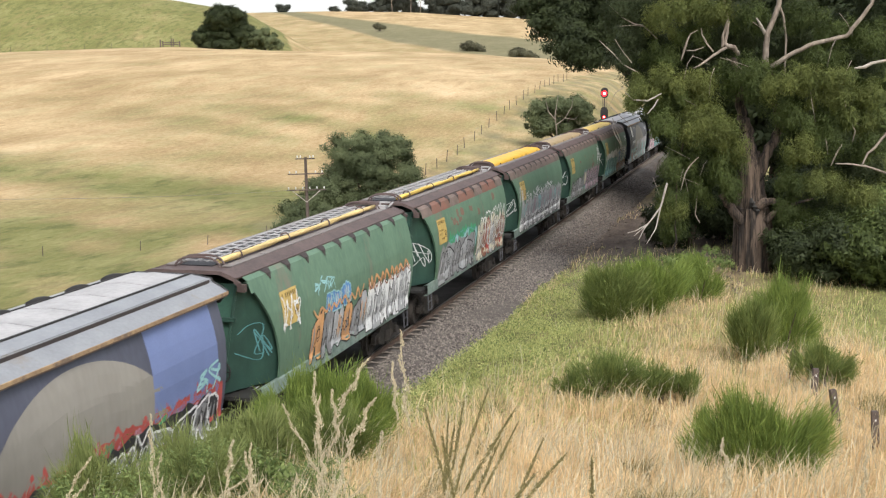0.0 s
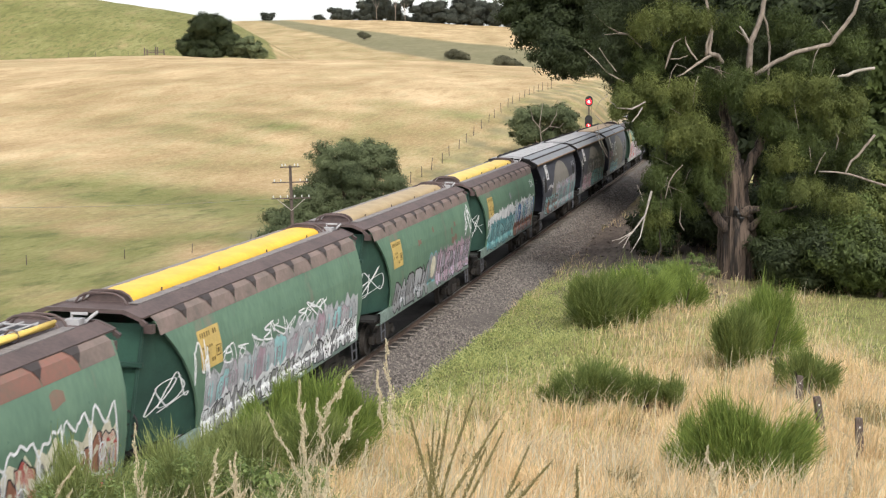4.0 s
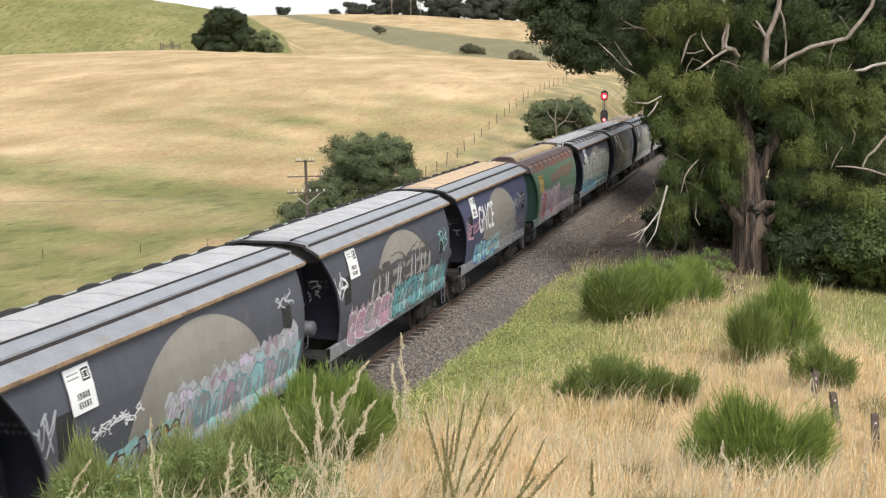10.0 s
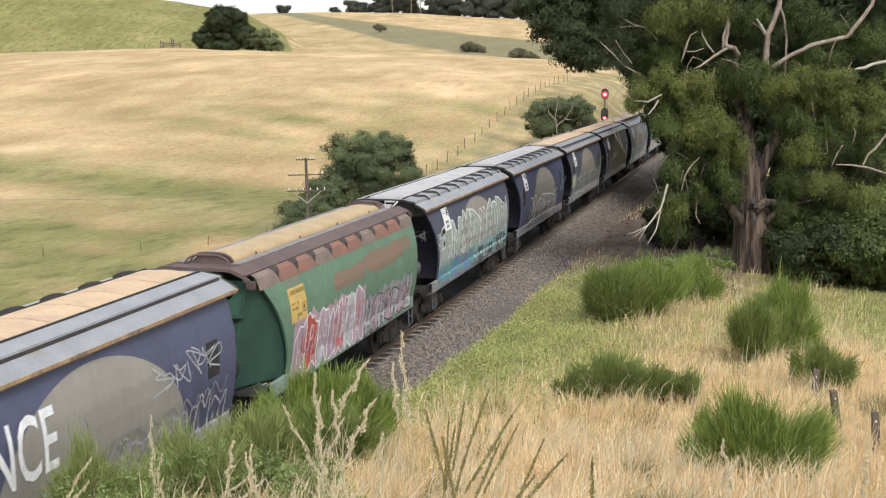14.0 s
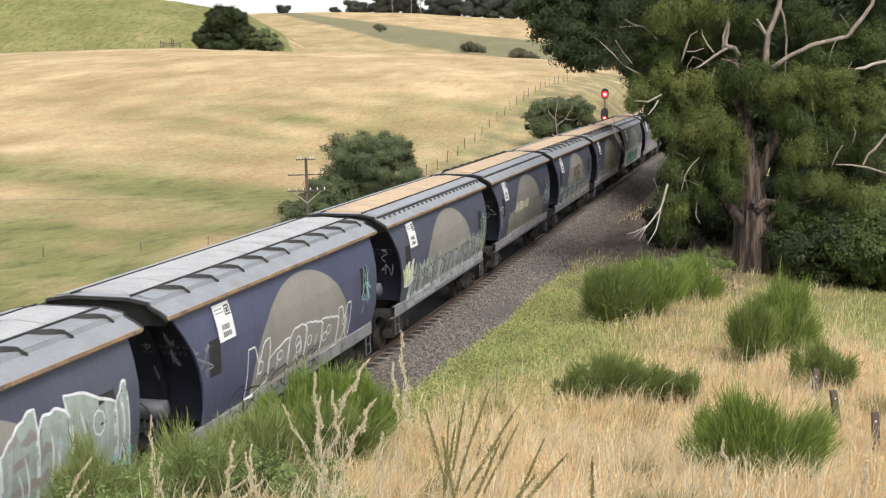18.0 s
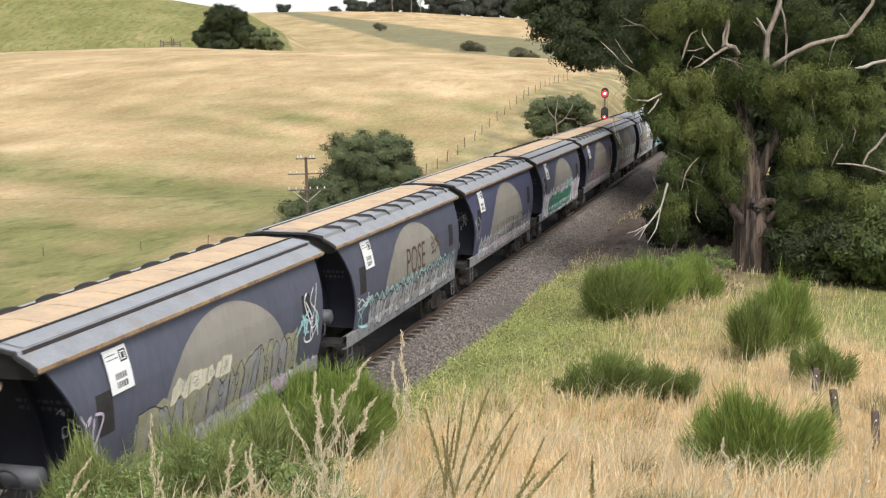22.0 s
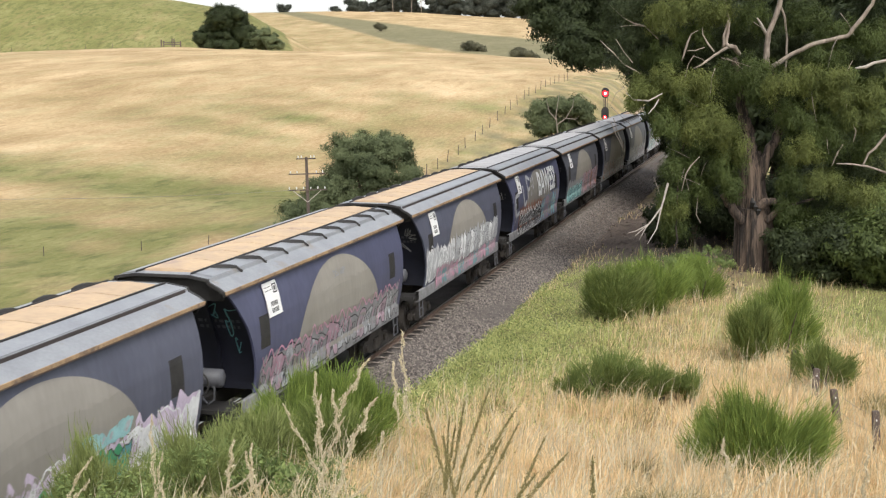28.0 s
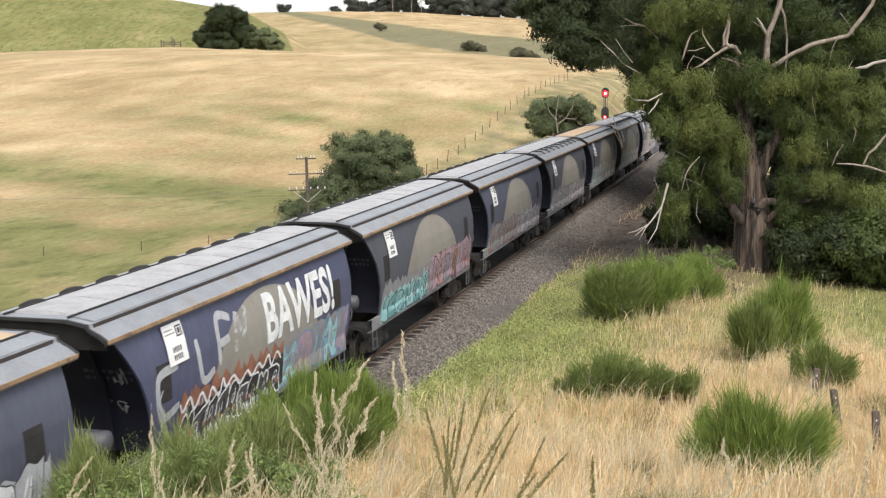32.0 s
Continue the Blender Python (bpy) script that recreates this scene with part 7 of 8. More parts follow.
    tagged(new("track_litter", leaf_mesh("track_litter", np.stack([lx, ly, lz], -1), 0.13, 0.06, LITTER, q, 0.0, 1.0, np.tile(np.array([[0.0, 0.0, 1.0]]), (m, 1)))), "brown fallen leaves that darken the ballast shoulder like tree shade", "leaf litter", kind="stuff")


def stalk_mesh(seed, tone, open_head):
    """Stem and flowering head of a tall grass, about 1.6 m."""
    r = np.random.RandomState(seed)
    rnd = random.Random(seed)
    bend = rnd.uniform(-0.02, 0.10)
    stem = [(bend * (f ** 2), 0.05 * f * f, 1.6 * f) for f in np.linspace(0, 1, 9)]
    st = Shape().tube(stem, [0.0026 - 0.0012 * f for f in np.linspace(0, 1, 9)], 5)
    n = 420 if open_head else 460
    f = r.uniform(0.80 if open_head or tone is SEED_GREEN else 0.875, 1.0, n)
    p = np.stack([bend * f ** 2, 0.05 * f * f, 1.6 * f], -1)
    spread = (0.0105 if open_head else 0.0095) * (0.72 if tone is SEED_GREEN else 1) * np.sin(np.clip((1 - f) / (0.20 if open_head or tone is SEED_GREEN else 0.125), 0.05, 1) * 2.6)
    if tone is SEED:
        spread *= 0.35 + 0.95 * (np.sin(f * (130 if open_head else 190)) > -0.1)
        p[:, 0] += 0.012 * np.sin(f * (65 if open_head else 95))
    p += r.normal(size=(n, 3)) * np.stack([spread, spread, np.full(n, 0.006)], -1)
    return st, leaf_mesh("seed_head", p, 0.017 if tone is SEED_GREEN else 0.015, 0.007 if tone is SEED_GREEN else 0.0065, tone, r, -0.6, 0.8)


def build_stalks():
    forms = []
    for k in range(6):
        tone = SEED if k < 4 else SEED_GREEN
        st, head = stalk_mesh(60 + k, tone, 2 <= k < 4)
        forms.append((st.mesh("stem", tone), head))
    rnd = random.Random(17)
    c, sn = math.cos(radians(HEAD)), math.sin(radians(HEAD))
    pale = ((152, 800, 30), (130, 838, 28), (246, 735, -5), (268, 798, 5), (277, 845, 0), (342, 835, 20), (407, 778, 8), (441, 783, 2), (398, 842, 0), (428, 838, 50), (458, 838, 42), (500, 838, 0), (485, 725, -30), (548, 655, -5), (556, 700, 0), 
            (584, 690, -8), (600, 735, 20), (563, 800, 0), (640, 630, 28), (650, 700, 25), (685, 590, -8), (692, 640, -5), (600, 850, 30), (640, 840, 45), (665, 760, 0), (430, 800, -15), (612, 780, 15), (1272, 780, -12), (1300, 800, 15), (1350, 820, 40), (1536, 805, 4))
    green = ((905, 720, 30), (912, 745, 25), (958, 768, 22), (996, 798, 40), (815, 705, 8), (800, 750, 8), (790, 735, 3), (775, 770, -12), (1042, 808, -2), (880, 770, 22), (940, 830, 35), (745, 720, -16), (860, 680, 18), (820, 800, 15))
    # where the tip shows from the bank, how far the stalk leans to the right, and its form
    for px, top, lean, k in [(*q, rnd.randrange(0, 4)) for q in pale] + [(*q, rnd.randrange(4, 6)) for q in green]:
        ah = rnd.uniform(5.2, 6.6)
        right, ah, up = spot(px, top, ah)
        slope = math.tan(radians(lean))
        high = 1.4
        for n in range(6):
            x, y, z = level(right - slope * high, ah)
            high = max(0.5, up - z)
        t = thing("grass_stalk", "tall flowering grass stalk with a pale feathery seed head" if k < 4 else "tall greenish grass stalk with a slim seed head", "grass", "tall grass stalks")
        axis = Vector((c * slope, sn * slope, 1.0))
        ln, wide = axis.length * high / 1.6, rnd.uniform(0.42, 0.66)
        axis.normalize()
        deep = axis.cross(Vector((c, sn, 0.0))).normalized()
        side = deep.cross(axis)
        t.matrix_basis = Matrix(((side.x * wide, deep.x * wide, axis.x * ln, x), (side.y * wide, deep.y * wide, axis.y * ln, y), (side.z * wide, deep.z * wide, axis.z * ln, z - 0.02), (0, 0, 0, 1)))
        part("stem", forms[k][0], None, t)
        tagged(part("seed_head", forms[k][1], None, t), kind="stuff")


def weed(slant, ahead, wide, tall, seed, tone, leaf, label, count=3000):
    r = np.random.RandomState(seed)
    t = thing("weed_clump", label, "weeds", "weeds on the bank")
    t.matrix_basis = pose(*place(slant, ahead), 0, 0, HEAD)
    vols = [(r.uniform(-0.4, 0.4) * wide, r.uniform(-0.3, 0.3) * wide, tall * r.uniform(0.3, 0.75), wide * 0.28, wide * 0.28, tall * 0.28) for k in range(7)]
    p, ways = clump_points(r, vols, 40, 0.22, count / 40 / 7 / 0.3)
    tagged(part("leaves", leaf_mesh("leaves", p, leaf[0] * 0.7, leaf[1] * 0.6, tone, r, 0.0, 1.0, ways), tone, t), kind="stuff")
    rnd = random.Random(seed)
    for k in range(6):
        v = vols[k]
        part("stem", limb([(v[0] * 0.3, v[1] * 0.3, -0.1), (v[0] * 0.7, v[1] * 0.7, v[2] * 0.6), (v[0], v[1], v[2] + tall * 0.2)], [0.012, 0.009, 0.004], rnd, 5, 0.1, 2), WEED, t)


def build_plants():
    build_gum()
    sl = lambda px: (px - 784) / 2410
    # trees behind and beside the old gum, their shade put into darker leaves
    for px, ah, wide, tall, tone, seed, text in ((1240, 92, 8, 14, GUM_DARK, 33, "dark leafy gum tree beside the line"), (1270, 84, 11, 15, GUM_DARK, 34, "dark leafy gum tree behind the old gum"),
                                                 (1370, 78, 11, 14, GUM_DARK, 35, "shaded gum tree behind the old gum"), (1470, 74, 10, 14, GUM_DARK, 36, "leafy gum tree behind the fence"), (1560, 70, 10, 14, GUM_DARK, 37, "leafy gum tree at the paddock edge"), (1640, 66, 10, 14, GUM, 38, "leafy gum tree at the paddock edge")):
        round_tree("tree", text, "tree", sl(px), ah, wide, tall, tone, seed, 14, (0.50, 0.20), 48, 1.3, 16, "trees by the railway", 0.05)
    # undergrowth; the dark shrubs carry the trees' shade in leaf colour
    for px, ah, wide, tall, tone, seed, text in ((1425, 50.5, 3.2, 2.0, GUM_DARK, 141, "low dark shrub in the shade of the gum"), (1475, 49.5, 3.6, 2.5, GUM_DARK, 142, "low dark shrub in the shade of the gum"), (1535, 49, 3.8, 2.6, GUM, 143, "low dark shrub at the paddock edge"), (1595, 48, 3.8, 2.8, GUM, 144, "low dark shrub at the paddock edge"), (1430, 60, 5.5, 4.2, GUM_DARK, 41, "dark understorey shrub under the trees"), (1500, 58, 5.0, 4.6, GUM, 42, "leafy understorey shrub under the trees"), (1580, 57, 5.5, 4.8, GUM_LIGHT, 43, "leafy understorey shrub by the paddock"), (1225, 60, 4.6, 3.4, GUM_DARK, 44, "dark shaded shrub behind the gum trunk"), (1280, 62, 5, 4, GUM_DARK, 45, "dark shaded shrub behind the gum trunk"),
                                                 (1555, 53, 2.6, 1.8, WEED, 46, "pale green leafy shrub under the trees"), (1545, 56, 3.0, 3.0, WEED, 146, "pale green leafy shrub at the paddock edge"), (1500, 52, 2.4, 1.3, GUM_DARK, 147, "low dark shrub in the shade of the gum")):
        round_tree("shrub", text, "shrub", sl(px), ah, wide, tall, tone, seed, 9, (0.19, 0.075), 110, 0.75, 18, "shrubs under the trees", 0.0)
    k = 100 / 2410
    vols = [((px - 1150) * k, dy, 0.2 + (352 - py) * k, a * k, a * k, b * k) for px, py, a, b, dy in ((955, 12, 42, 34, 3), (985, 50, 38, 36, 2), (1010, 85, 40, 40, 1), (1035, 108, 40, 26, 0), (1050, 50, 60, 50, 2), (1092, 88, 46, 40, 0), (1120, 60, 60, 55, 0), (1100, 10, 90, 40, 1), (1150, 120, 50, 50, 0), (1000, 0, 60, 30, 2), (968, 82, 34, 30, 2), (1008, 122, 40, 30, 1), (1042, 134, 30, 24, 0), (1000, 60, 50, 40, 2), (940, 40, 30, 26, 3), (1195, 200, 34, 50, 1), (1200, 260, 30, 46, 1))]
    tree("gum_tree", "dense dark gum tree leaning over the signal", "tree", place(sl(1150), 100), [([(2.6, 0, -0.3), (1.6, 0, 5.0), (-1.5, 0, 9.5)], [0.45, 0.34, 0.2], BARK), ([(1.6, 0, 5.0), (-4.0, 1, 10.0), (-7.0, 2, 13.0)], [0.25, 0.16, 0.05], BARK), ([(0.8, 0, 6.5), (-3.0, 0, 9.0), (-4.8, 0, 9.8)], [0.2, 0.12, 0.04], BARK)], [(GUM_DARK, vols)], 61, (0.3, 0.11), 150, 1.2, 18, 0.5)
    # across the line
    def lobed(name, text, category, px0, py0, ahead, lobes, tone, seed, leaf, per, clump, density, sink=0.0):
        k = ahead / 2410
        x, y, z = place(sl(px0), ahead, sink)
        foot = EYE[2] - (py0 - 107) * k - z
        vols = [((px - px0) * k, (0.4 * a * math.sin(px * 1.7 + py) - 0.9 * max(0, 34 - a)) * k, (py0 - py) * k + foot, a * k, a * k * 0.9, b * k) for px, py, a, b in lobes]
        limbs = [([(0, 0, -0.3), (0.1, 0, foot + 0.6), (0.2, 0, foot + 1.6)], [0.03 * ahead / 20 + 0.05, 0.1, 0.05], BARK)]
        for v in vols[::2]:
            limbs.append(([(0.05, 0, 0.3), (v[0] * 0.5, v[1] * 0.5, v[2] * 0.6), v[:3]], [0.08, 0.06, 0.02], BARK))
        return tree(name, text, category, (x, y, z), limbs, [(tone, vols)], seed, leaf, per, clump, density, 0.2)

    lobed("wattle_tree", "rounded grey-green wattle tree behind the train", "tree", 655, 385, 68, ((618, 262, 42, 30), (690, 260, 46, 30), (722, 298, 28, 36), (655, 285, 45, 38), (605, 305, 38, 40), (660, 330, 60, 45), (715, 340, 26, 34), (640, 370, 60, 40), (585, 330, 22, 26), (632, 292, 26, 22), (672, 302, 26, 22), (708, 262, 26, 20), (640, 250, 24, 16), (668, 252, 22, 14), (735, 320, 16, 22), (610, 345, 26, 26), (690, 345, 26, 26)), WATTLE, 51, (0.115, 0.053), 250, 0.7, 34)
    lobed("wattle_shrub", "lower grey-green wattle beside the telegraph pole", "shrub", 550, 400, 66, ((575, 330, 28, 26), (560, 355, 40, 32), (515, 378, 30, 22), (545, 385, 48, 30), (590, 370, 40, 34), (500, 398, 18, 16), (560, 325, 20, 16), (590, 345, 22, 20), (540, 362, 22, 18), (565, 385, 24, 20)), WATTLE, 52, (0.115, 0.053), 250, 0.7, 34)
    lobed("wattle_tree", "grey-green wattle with a bare dead tree standing before it", "tree", 990, 245, 128, ((950, 195, 24, 22), (985, 185, 30, 18), (1018, 185, 26, 20), (1036, 200, 14, 18), (965, 222, 36, 24), (1010, 220, 36, 26)), WATTLE, 53, (0.22, 0.09), 170, 0.95, 22)
    dead = thing("dead_tree", "small bleached dead tree in front of a wattle", "tree")
    dead.matrix_basis = pose(*place(sl(985), 123.5), 0, 0, HEAD)
    rnd = random.Random(6)
    for pts, rad in (([(0, 0, -0.3), (0.1, 0, 2.0), (-0.1, 0, 3.8), (0.2, 0, 6.0)], [0.09, 0.07, 0.055, 0.015]), ([(0.0, 0, 3.4), (-0.7, 0, 4.2), (-1.0, 0, 5.4)], [0.06, 0.05, 0.015]), ([(0, 0, 3.0), (0.8, 0, 3.6), (1.4, 0, 4.6), (1.5, 0, 5.4)], [0.06, 0.05, 0.04, 0.015]),
                     ([(0.8, 0, 3.6), (1.7, 0, 3.5), (2.1, 0, 3.9)], [0.04, 0.03, 0.01]), ([(0.05, 0, 2.0), (0.9, 0, 1.6), (1.2, 0, 1.0)], [0.05, 0.04, 0.02])):
        part("limb", limb(pts, [q * 0.8 for q in rad], rnd, 6, 0.1), BARK_PALE, dead)
    # the knoll and the far slopes
    lobed("tree", "dark round tree on the crest of the paddock", "tree", 408, 90, 282, ((375, 62, 22, 20), (398, 32, 26, 20), (412, 24, 18, 12), (425, 40, 22, 20), (440, 62, 22, 20), (405, 62, 34, 22), (362, 68, 13, 10), (400, 80, 40, 10), (385, 45, 16, 14), (430, 28, 12, 10), (372, 80, 18, 8), (446, 78, 16, 9)), GUM_DARK, 55, (0.32, 0.14), 150, 1.2, 22, 0.5)
    lobed("shrub", "dark shrub beside the tree on the crest", "shrub", 474, 90, 281, ((465, 68, 18, 16), (485, 72, 15, 14), (475, 80, 24, 9), (497, 80, 11, 9), (478, 58, 9, 8)), WATTLE, 56, (0.32, 0.13), 130, 1.0, 22, 0.4)
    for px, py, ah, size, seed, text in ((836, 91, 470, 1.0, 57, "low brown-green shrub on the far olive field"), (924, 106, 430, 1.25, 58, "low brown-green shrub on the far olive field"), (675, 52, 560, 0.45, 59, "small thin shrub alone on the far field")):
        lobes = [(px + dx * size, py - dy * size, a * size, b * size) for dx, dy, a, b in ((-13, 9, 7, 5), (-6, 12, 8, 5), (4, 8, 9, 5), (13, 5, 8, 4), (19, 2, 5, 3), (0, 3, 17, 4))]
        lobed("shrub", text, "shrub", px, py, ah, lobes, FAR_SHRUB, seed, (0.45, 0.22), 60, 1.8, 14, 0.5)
    rnd = random.Random(12)
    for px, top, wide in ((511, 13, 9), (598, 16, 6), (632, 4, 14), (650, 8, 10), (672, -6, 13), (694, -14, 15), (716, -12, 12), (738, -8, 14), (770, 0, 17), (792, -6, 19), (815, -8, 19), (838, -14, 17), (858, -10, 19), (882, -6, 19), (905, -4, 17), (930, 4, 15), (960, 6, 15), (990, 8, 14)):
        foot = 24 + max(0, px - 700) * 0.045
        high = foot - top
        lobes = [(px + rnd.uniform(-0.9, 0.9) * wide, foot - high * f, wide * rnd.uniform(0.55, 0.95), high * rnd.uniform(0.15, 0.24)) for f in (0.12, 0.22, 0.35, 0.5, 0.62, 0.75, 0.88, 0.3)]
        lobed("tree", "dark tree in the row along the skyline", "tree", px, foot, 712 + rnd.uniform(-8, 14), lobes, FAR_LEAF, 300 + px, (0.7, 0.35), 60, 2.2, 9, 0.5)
    for px, high in ((697, 14), (729, 15), (746, 12), (845, 18)):
        x, y, z = place(sl(px), 704)
        gum = thing("tree", "tall gum with a bare pale trunk on the skyline", "tree")
        gum.matrix_basis = pose(x, y, z, 0, 0, HEAD)
        rnd = random.Random(px)
        part("trunk", limb([(0, 0, -0.3), (rnd.uniform(-0.5, 0.5), 0, high * 0.4), (rnd.uniform(-1, 1), 0, high)], [0.2, 0.16, 0.07], rnd, 6), BARK_PALE, gum)
        for k in (-1, 1):
            part("limb", limb([(0, 0, high * 0.42), (k * rnd.uniform(1.0, 2.0), 0, high * 0.65), (k * rnd.uniform(2, 3.4), 0, high)], [0.12, 0.1, 0.05], rnd, 6), BARK_PALE, gum)
        r = np.random.RandomState(px)
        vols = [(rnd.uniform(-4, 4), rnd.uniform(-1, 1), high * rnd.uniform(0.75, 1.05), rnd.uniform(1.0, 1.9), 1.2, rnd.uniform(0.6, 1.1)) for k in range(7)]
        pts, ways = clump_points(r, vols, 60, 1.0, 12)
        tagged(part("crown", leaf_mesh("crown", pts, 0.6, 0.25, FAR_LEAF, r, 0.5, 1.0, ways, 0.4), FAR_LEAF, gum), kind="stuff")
    # shrubs and weeds on the bank
    for px, ah, wide, tall, tone, seed, n in ((1085, 39.3, 2.3, 1.45, BROOM_DARK, 71, 3600), (1165, 40, 2.3, 1.5, BROOM, 72, 3000), (1245, 43.5, 2.4, 1.25, BROOM, 73, 2600), (1342, 33.2, 1.4, 1.4, BROOM_DARK, 74, 3000), (1400, 34.6, 1.7, 1.6, BROOM, 75, 3200), (1362, 35, 1.0, 1.1, BROOM_DARK, 175, 1200),
                                              (1080, 26.4, 1.5, 0.72, BROOM_DARK, 76, 2600), (1170, 26.2, 1.3, 0.6, BROOM_DARK, 77, 1300), (1358, 17.7, 1.72, 1.22, BROOM, 78, 5200), (1275, 19.6, 0.9, 0.85, BROOM, 79, 1200), (1474, 28.4, 1.35, 0.95, BROOM_DARK, 80, 1700),
                                              (1022, 26.6, 0.9, 0.5, BROOM_DARK, 171, 900), (1232, 26.0, 0.9, 0.5, BROOM_DARK, 172, 800), (1422, 17.9, 0.9, 0.85, BROOM, 173, 1600), (535, 19.0, 1.25, 0.98, BROOM, 81, 5200), (588, 19.4, 1.35, 1.02, BROOM, 82, 5200), (640, 19.8, 1.1, 0.9, BROOM, 83, 3000), (590, 18.4, 1.3, 0.66, BROOM_DARK, 86, 3600),  (395, 17.6, 1.2, 0.78, BROOM_LIGHT, 181, 2400), (350, 17.0, 1.2, 0.72, BROOM_LIGHT, 182, 2000), (300, 16.0, 1.2, 0.8, BROOM_LIGHT, 183, 2000),
                                              (250, 15.2, 1.1, 0.72, BROOM_LIGHT, 184, 1800), (200, 14.2, 1.1, 0.62, BROOM_LIGHT, 185, 1600), (150, 13.0, 1.0, 0.95, BROOM_LIGHT, 186, 2400), (330, 15.0, 0.9, 0.8, BROOM_LIGHT, 187, 1600), (445, 16.8, 0.95, 0.86, BROOM_LIGHT, 188, 2200)):
        broom(sl(px), ah, wide, tall, tone, seed, n)
    for px, ah, wide, tall, seed, tone, leaf, text, n in ((262, 14.3, 1.0, 1.08, 297, BROOM_LIGHT, (0.055, 0.016), "soft feathery green weeds on the bank", 6500), (335, 15.2, 1.0, 1.05, 298, BROOM_LIGHT, (0.055, 0.016), "soft feathery green weeds on the bank", 6500), (395, 17.6, 1.05, 1.06, 291, BROOM_LIGHT, (0.055, 0.016), "soft feathery green weeds on the bank", 6500), (345, 16.6, 1.05, 1.1, 292, BROOM_LIGHT, (0.055, 0.016), "soft feathery green weeds on the bank", 6500), (300, 15.8, 1.05, 1.05, 293, BROOM_LIGHT, (0.055, 0.016), "soft feathery green weeds on the bank", 6500), (250, 15.0, 1.05, 0.95, 294, BROOM_LIGHT, (0.055, 0.016), "soft feathery green weeds on the bank", 6500), (205, 14.1, 1.0, 0.82, 295, BROOM_LIGHT, (0.055, 0.016), "soft feathery green weeds on the bank", 6500), (425, 16.6, 0.95, 0.98, 296, BROOM_LIGHT, (0.055, 0.016), "soft feathery green weeds on the bank", 6500), (455, 14.6, 0.9, 0.85, 94, WEED, (0.10, 0.06), "dark bramble leaves among the grass", 2200), (375, 15.6, 1.1, 1.0, 93, WEED, (0.08, 0.025), "feathery green weeds on the bank", 4200), (290, 14.4, 1.1, 1.0, 92, WEED, (0.08, 0.025), "soft green leafy weeds on the bank", 4200), (225, 13.4, 1.1, 0.95, 91, WEED, (0.08, 0.025), "soft green leafy weeds on the bank", 4200),
                                                         (165, 12.2, 1.0, 0.8, 95, WEED, (0.08, 0.03), "leafy weeds among the grass", 2600), (560, 15.2, 0.8, 0.7, 196, WEED, (0.08, 0.03), "leafy weeds among the grass", 2200), (500, 13.2, 0.8, 0.7, 197, WEED, (0.07, 0.025), "leafy weeds among the grass", 2200), (585, 13.5, 0.7, 0.6, 198, BROOM_DARK, (0.07, 0.025), "leafy weeds among the grass", 1800), (510, 14.8, 0.8, 0.75, 96, WEED, (0.09, 0.05), "leafy bramble among the grass", 1800), (110, 11.6, 0.9, 0.7, 191, WEED, (0.08, 0.03), "leafy weeds among the grass", 2200), (1240, 49, 2.8, 1.6, 97, WEED, (0.16, 0.07), "leafy bramble at the foot of the gum", 3000),
                                                         (1150, 47, 2.2, 1.2, 98, WEED, (0.16, 0.07), "leafy bramble near the gravel", 2200)):
        weed(sl(px), ah, wide, tall, seed, tone, leaf, text, n)
    build_grass()
    build_stalks()


build_plants()


# ---- fences, pole and signal ----
def fence_post(name, label, base, tall, thick, lean, group, round_post=False):
    p = thing(name, label, "fence post", group)
    p.matrix_basis = pose(*base, lean[0], lean[1], lean[2])
    s = Shape()
    if round_post:
        s.tube([(0, 0, -0.2), (0, 0, tall * 0.5), (0.01, 0, tall)], [thick * 0.55, thick * 0.5, thick * 0.46], 8)
    else:
        t = thick / 2
        s.grid([[(-t * f, -t * f, z), (t * f, -t * f, z), (t * f, t * f, z), (-t * f, t * f, z)] for z, f in ((-0.2, 1.0), (tall * 0.5, 0.97), (tall - 0.03, 0.95), (tall, 0.85))], close=True)
        n = len(s.v)
        s.f.append((n - 4, n - 3, n - 2, n - 1))
    part("shaft", s, POST, p)
    return p


def wire(name, label, points, thick, group=""):
    ob = part(name, Shape().tube(points, thick, 5), WIRE)
    return tagged(ob, label, "wire", group)


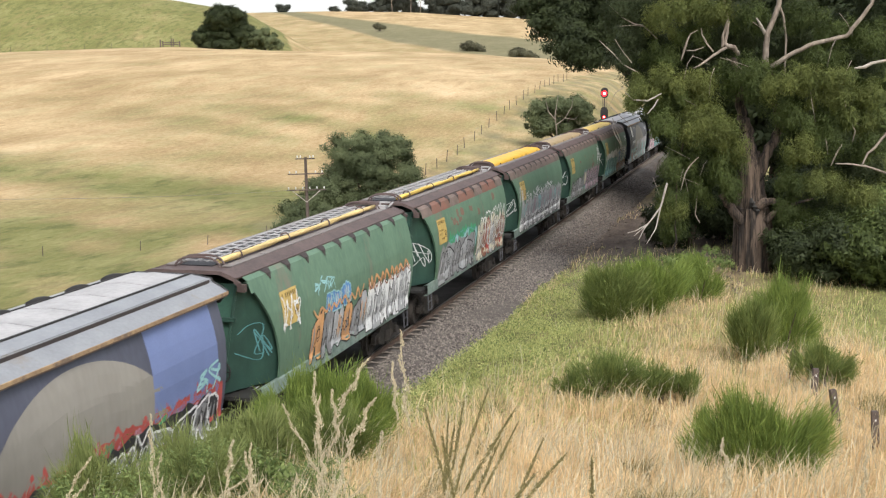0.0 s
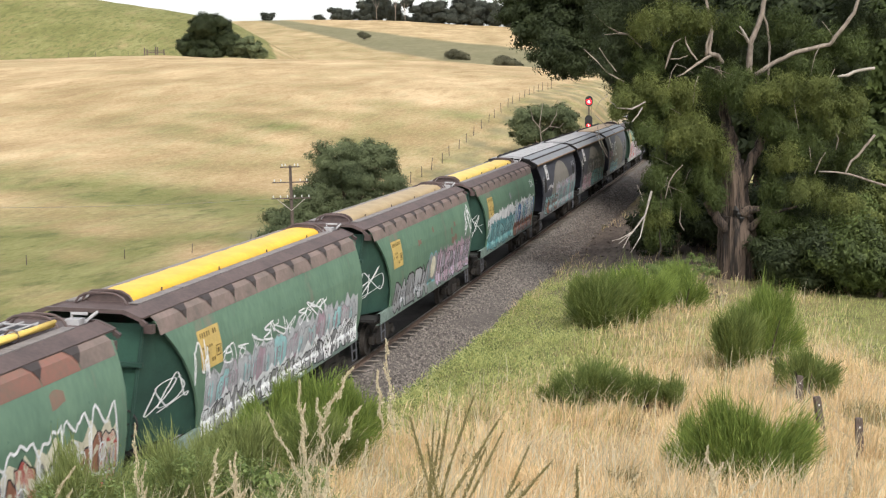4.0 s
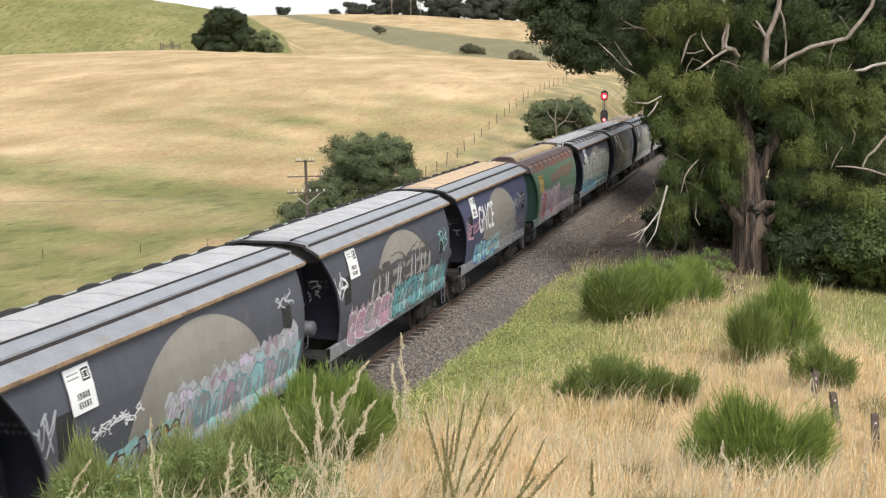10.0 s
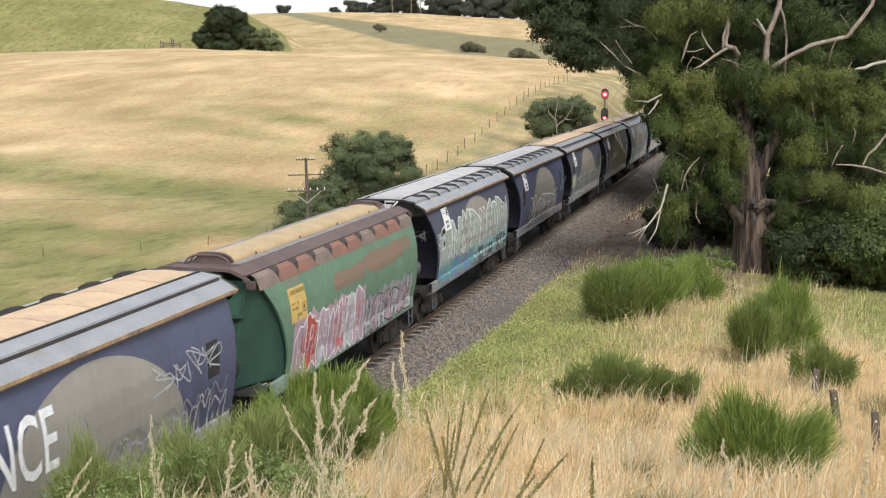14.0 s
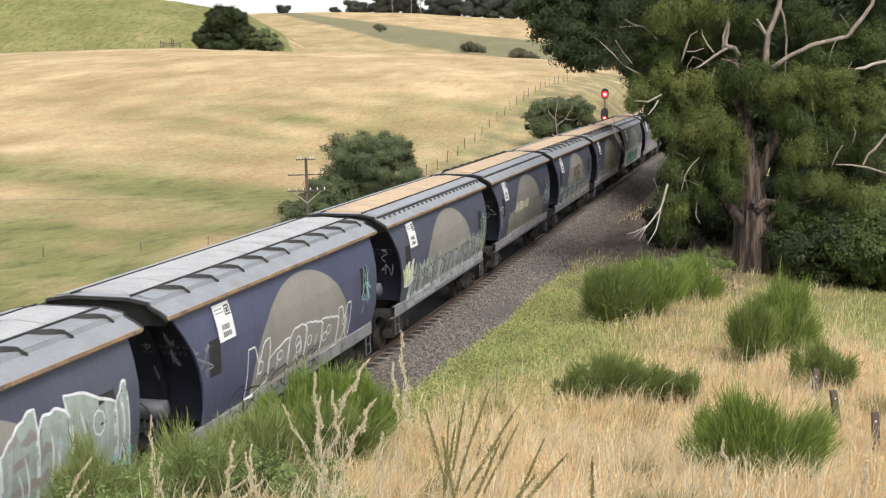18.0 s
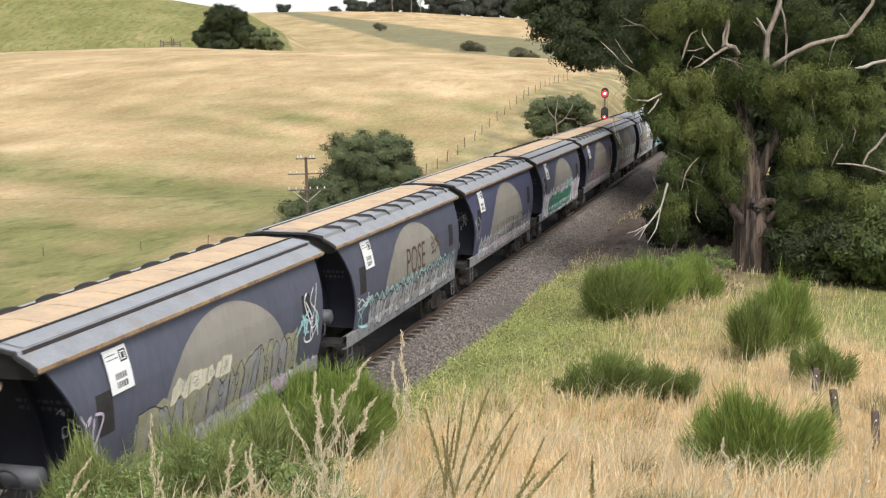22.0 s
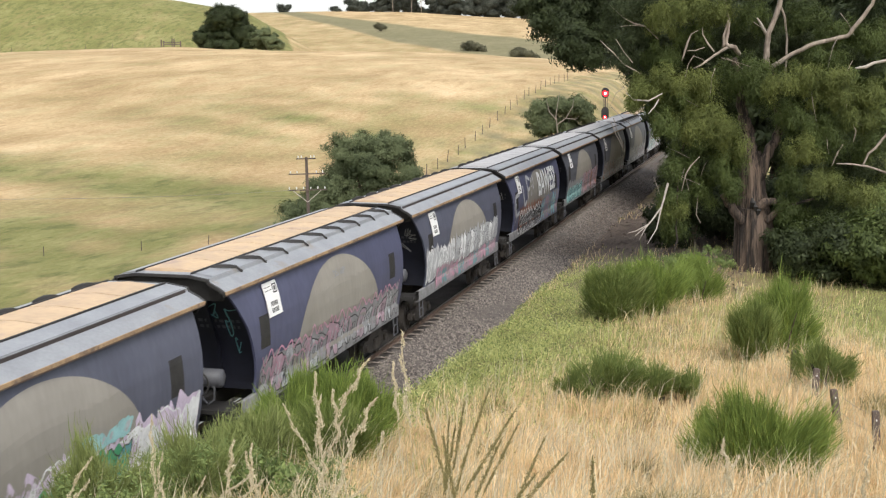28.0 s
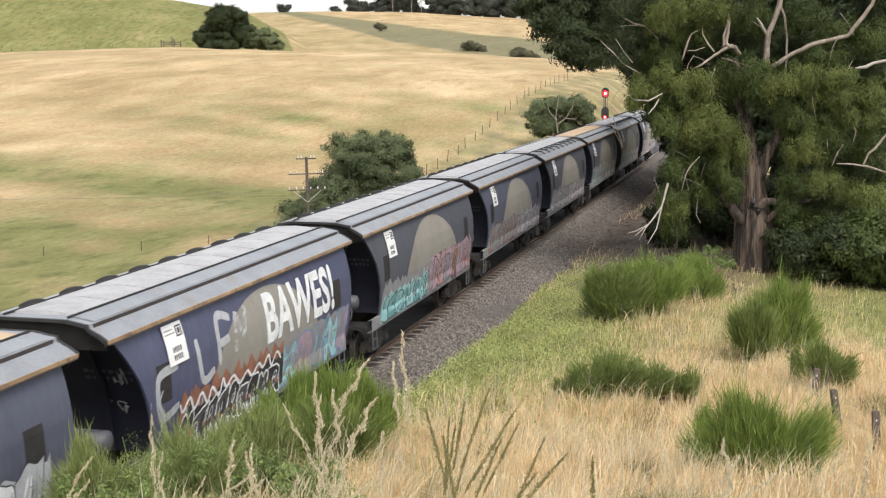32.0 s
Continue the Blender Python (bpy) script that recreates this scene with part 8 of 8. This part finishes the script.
def build_fences():
    rnd = random.Random(9)
    sl = lambda px: (px - 784) / 2410
    tops = []
    for px, py, ah, tilt in ((1555, 728, 22.0, -4), (1485, 710, 24.5, -9), (1444, 656, 27.0, 2), (1403, 630, 30.0, 2)):
        right, ah, up = spot(px, py, ah)
        x, y, z = level(right, ah)
        tall = max(0.7, up - z)
        p = fence_post("fence_post", "weathered dark timber fence post standing in dry grass", (x, y, z), tall, 0.115, (rnd.uniform(-3, 3), tilt, HEAD + rnd.uniform(-15, 15)), "posts of the bank fence")
        part("staple_plate", Shape().box(-0.012, 0.012, -0.056, -0.05, tall - 0.16, tall - 0.13), WHITE, p, "small pale tag")
        tops.append((x, y, z + tall))
    for k in range(len(tops) - 1):
        for drop in (0.12, 0.42):
            a, b = Vector(tops[k]), Vector(tops[k + 1])
            wire("fence_wire", "thin dull wire between the bank fence posts", [a - Vector((0, 0, drop)), (a + b) / 2 - Vector((0, 0, drop + 0.03)), b - Vector((0, 0, drop))], 0.003, "wires of the bank fence")
    last = None
    for k in range(26):
        y = 96 + k * 3.6
        x = -17 + rnd.uniform(-0.1, 0.1)
        z = float(height(x, y))
        fence_post("fence_post", "thin grey timber post of the railway fence", (x, y, z), rnd.uniform(0.9, 1.15), 0.065, (rnd.uniform(-4, 4), rnd.uniform(-4, 4), 0), "posts of the railway fence", True)
        if last:
            wire("fence_wire", "thin wire of the railway fence", [(last[0], last[1], last[2] + 1.0), (x, y, z + 1.0)], 0.003, "wires of the railway fence")
        last = (x, y, z)
    last = None
    for px, ah in ((-60, 64), (70, 66), (245, 68), (365, 70), (470, 73)):
        x, y, z = place(sl(px), ah)
        fence_post("fence_post", "thin steel post of the paddock fence", (x, y, z), 0.5, 0.04, (rnd.uniform(-2, 2), rnd.uniform(-2, 2), 0), "posts of the paddock fence", True)
        last = (x, y, z)
    for px in (28, 92, 158, 205, 262):
        x, y, z = place(sl(px), 276)
        fence_post("fence_post", "far post of the fence along the crest", (x, y, z), 1.0, 0.08, (0, 0, 0), "posts of the crest fence", True)
    # old timber loading pen on the crest
    pen = thing("timber_pen", "small old timber pen on the crest of the paddock", "pen")
    pen.matrix_basis = pose(*place(sl(308), 277), 0, 0, HEAD)
    for x, h in ((-2.0, 1.5), (-1.5, 1.2), (0.2, 1.7), (0.6, 1.7), (1.9, 1.2)):
        part("post", Shape().tube([(x, 0, -0.2), (x, 0, h)], 0.13, 8), POST, pen)
    for z in (0.45, 0.8):
        part("rail", Shape().box(-1.5, 1.9, -0.06, 0.06, z, z + 0.16), POST, pen)


def build_pole():
    sl = lambda px: (px - 784) / 2410
    x, y, z = place(sl(547), 59)
    pole = thing("telegraph_pole", "old dark timber telegraph pole with three crossarms", "pole")
    pole.matrix_basis = pose(x, y, z, 0, -1.5, HEAD)
    h = 4.15 - z
    part("shaft", Shape().tube([(0, 0, -0.4), (0, 0, h * 0.5), (0, 0, h)], [0.09, 0.075, 0.06], 10), POST, pole)
    for zz, half in ((h - 0.06, 0.42), (h - 0.72, 0.78), (h - 1.42, 0.85)):
        arm = part("crossarm", Shape().box(-half, half, -0.12, -0.06, zz - 0.024, zz + 0.024), POST, pole)
        for k in range(6):
            px = -half + 0.08 + (2 * half - 0.16) * k / 5
            if abs(px) > 0.15:
                ins = Shape().tube([(px, -0.09, zz + 0.035), (px, -0.09, zz + 0.08), (px, -0.09, zz + 0.14)], [0.014, 0.032, 0.02], 7)
                part("insulator", ins, INSULATOR, arm, "pale porcelain insulator")
    for s in (-1, 1):
        part("brace", Shape().tube([(0, -0.1, h - 1.95), (s * 0.6, -0.1, h - 1.45)], 0.018, 5), DEADWOOD, pole)
    first = Vector((x - 0.7, y, z + h - 1.45))
    last = Vector((x - 1.2, y - 52, z + h + 3.75))
    pts = [first.lerp(last, f) - Vector((0, 0, 1.8 * f * (1 - f))) for f in np.linspace(0, 1, 14)]
    wire("telegraph_wire", "thin sagging telegraph wire over the paddock", pts, 0.0055)


def build_signal():
    y = 131.0
    sig = thing("railway_signal", "two-headed colour light signal showing red over red", "signal")
    sig.location = (-4.78, y, -0.4)
    part("mast", Shape().tube([(0, 0, 0), (0, 0, 6.1)], 0.07, 10), POST, sig)
    part("base", Shape().box(-0.3, 0.3, -0.3, 0.3, -0.3, 0.15), BALLAST, sig)
    part("ladder", Shape().tube([(-0.2, 0.5, 0), (-0.2, 0.1, 5.4)], 0.02, 5).tube([(0.2, 0.5, 0), (0.2, 0.1, 5.4)], 0.02, 5), POST, sig)
    for zz, tall in ((5.62, 1.0), (3.65, 1.25)):
        s = Shape()
        ring = [(0.36 * math.cos(a), 0.36 * math.sin(a) + (tall / 2 - 0.36) * (1 if math.sin(a) > 0 else -1)) for a in np.linspace(0.01, 2 * math.pi - 0.01, 24)]
        b = len(s.v)
        s.grid([[(px, -0.12, zz + pz) for px, pz in ring], [(px, -0.06, zz + pz) for px, pz in ring]], close=True)
        s.f.append(tuple(range(24)))
        s.f.append(tuple(reversed(range(24, 48))))
        s.box(-0.18, 0.18, -0.06, 0.22, zz - tall * 0.35, zz + tall * 0.35)
        head = part("signal_head", s, BLACK, sig, "black oval signal head")
        lz = zz - 0.06 if tall < 1.1 else zz - tall * 0.28
        rad = 0.27 if tall < 1.1 else 0.16
        for mat, r0, yy in ((RED_LAMP, rad, -0.135), (CORE_LAMP, rad * 0.42, -0.15)):
            part("lens", Shape().tube([(0, -0.12, lz), (0, yy, lz)], [r0, r0], 16), mat, head, "lit red lens")
        hood = Shape()
        hood.grid([[(rad * 1.15 * math.cos(a), yy, lz + rad * 1.15 * math.sin(a)) for a in np.linspace(0.2, math.pi - 0.2, 9)] for yy in (-0.12, -0.42)])
        part("hood", hood, BLACK, head)


build_fences()
build_pole()
build_signal()


# ---- what moves ----
def run(t):
    """Metres the train has run by t seconds, counted from 16 s."""
    u = (t - 16) / 16
    return 129.0 * u + 1.385 * u * u + 0.015 * u ** 3


FIRST = -115.63  # where the first wagon's end stands at 16 s


def motions():
    times = [float(t) for t in range(33)]
    for i, wagon in enumerate(TRAIN):
        walk(wagon, [(t, pose(0, FIRST + i * PITCH - run(t), 0)) for t in times])
    wheels = [o for w in TRAIN for b in w.children if b.name.split(".")[0] == "bogie" for o in b.children if o.name.split(".")[0] == "wheelset"]
    steps = 32 * 15
    walk(wheels[0], [(k / 15, pose(0, 0, 0, math.degrees(run(k / 15) / 0.46))) for k in range(steps + 1)])
    keys = wheels[0].animation_data
    for o in wheels[1:]:
        o.rotation_mode = "QUATERNION"
        o.animation_data_create()
        o.animation_data.action = keys.action
        o.animation_data.action_slot = keys.action_slot


motions()
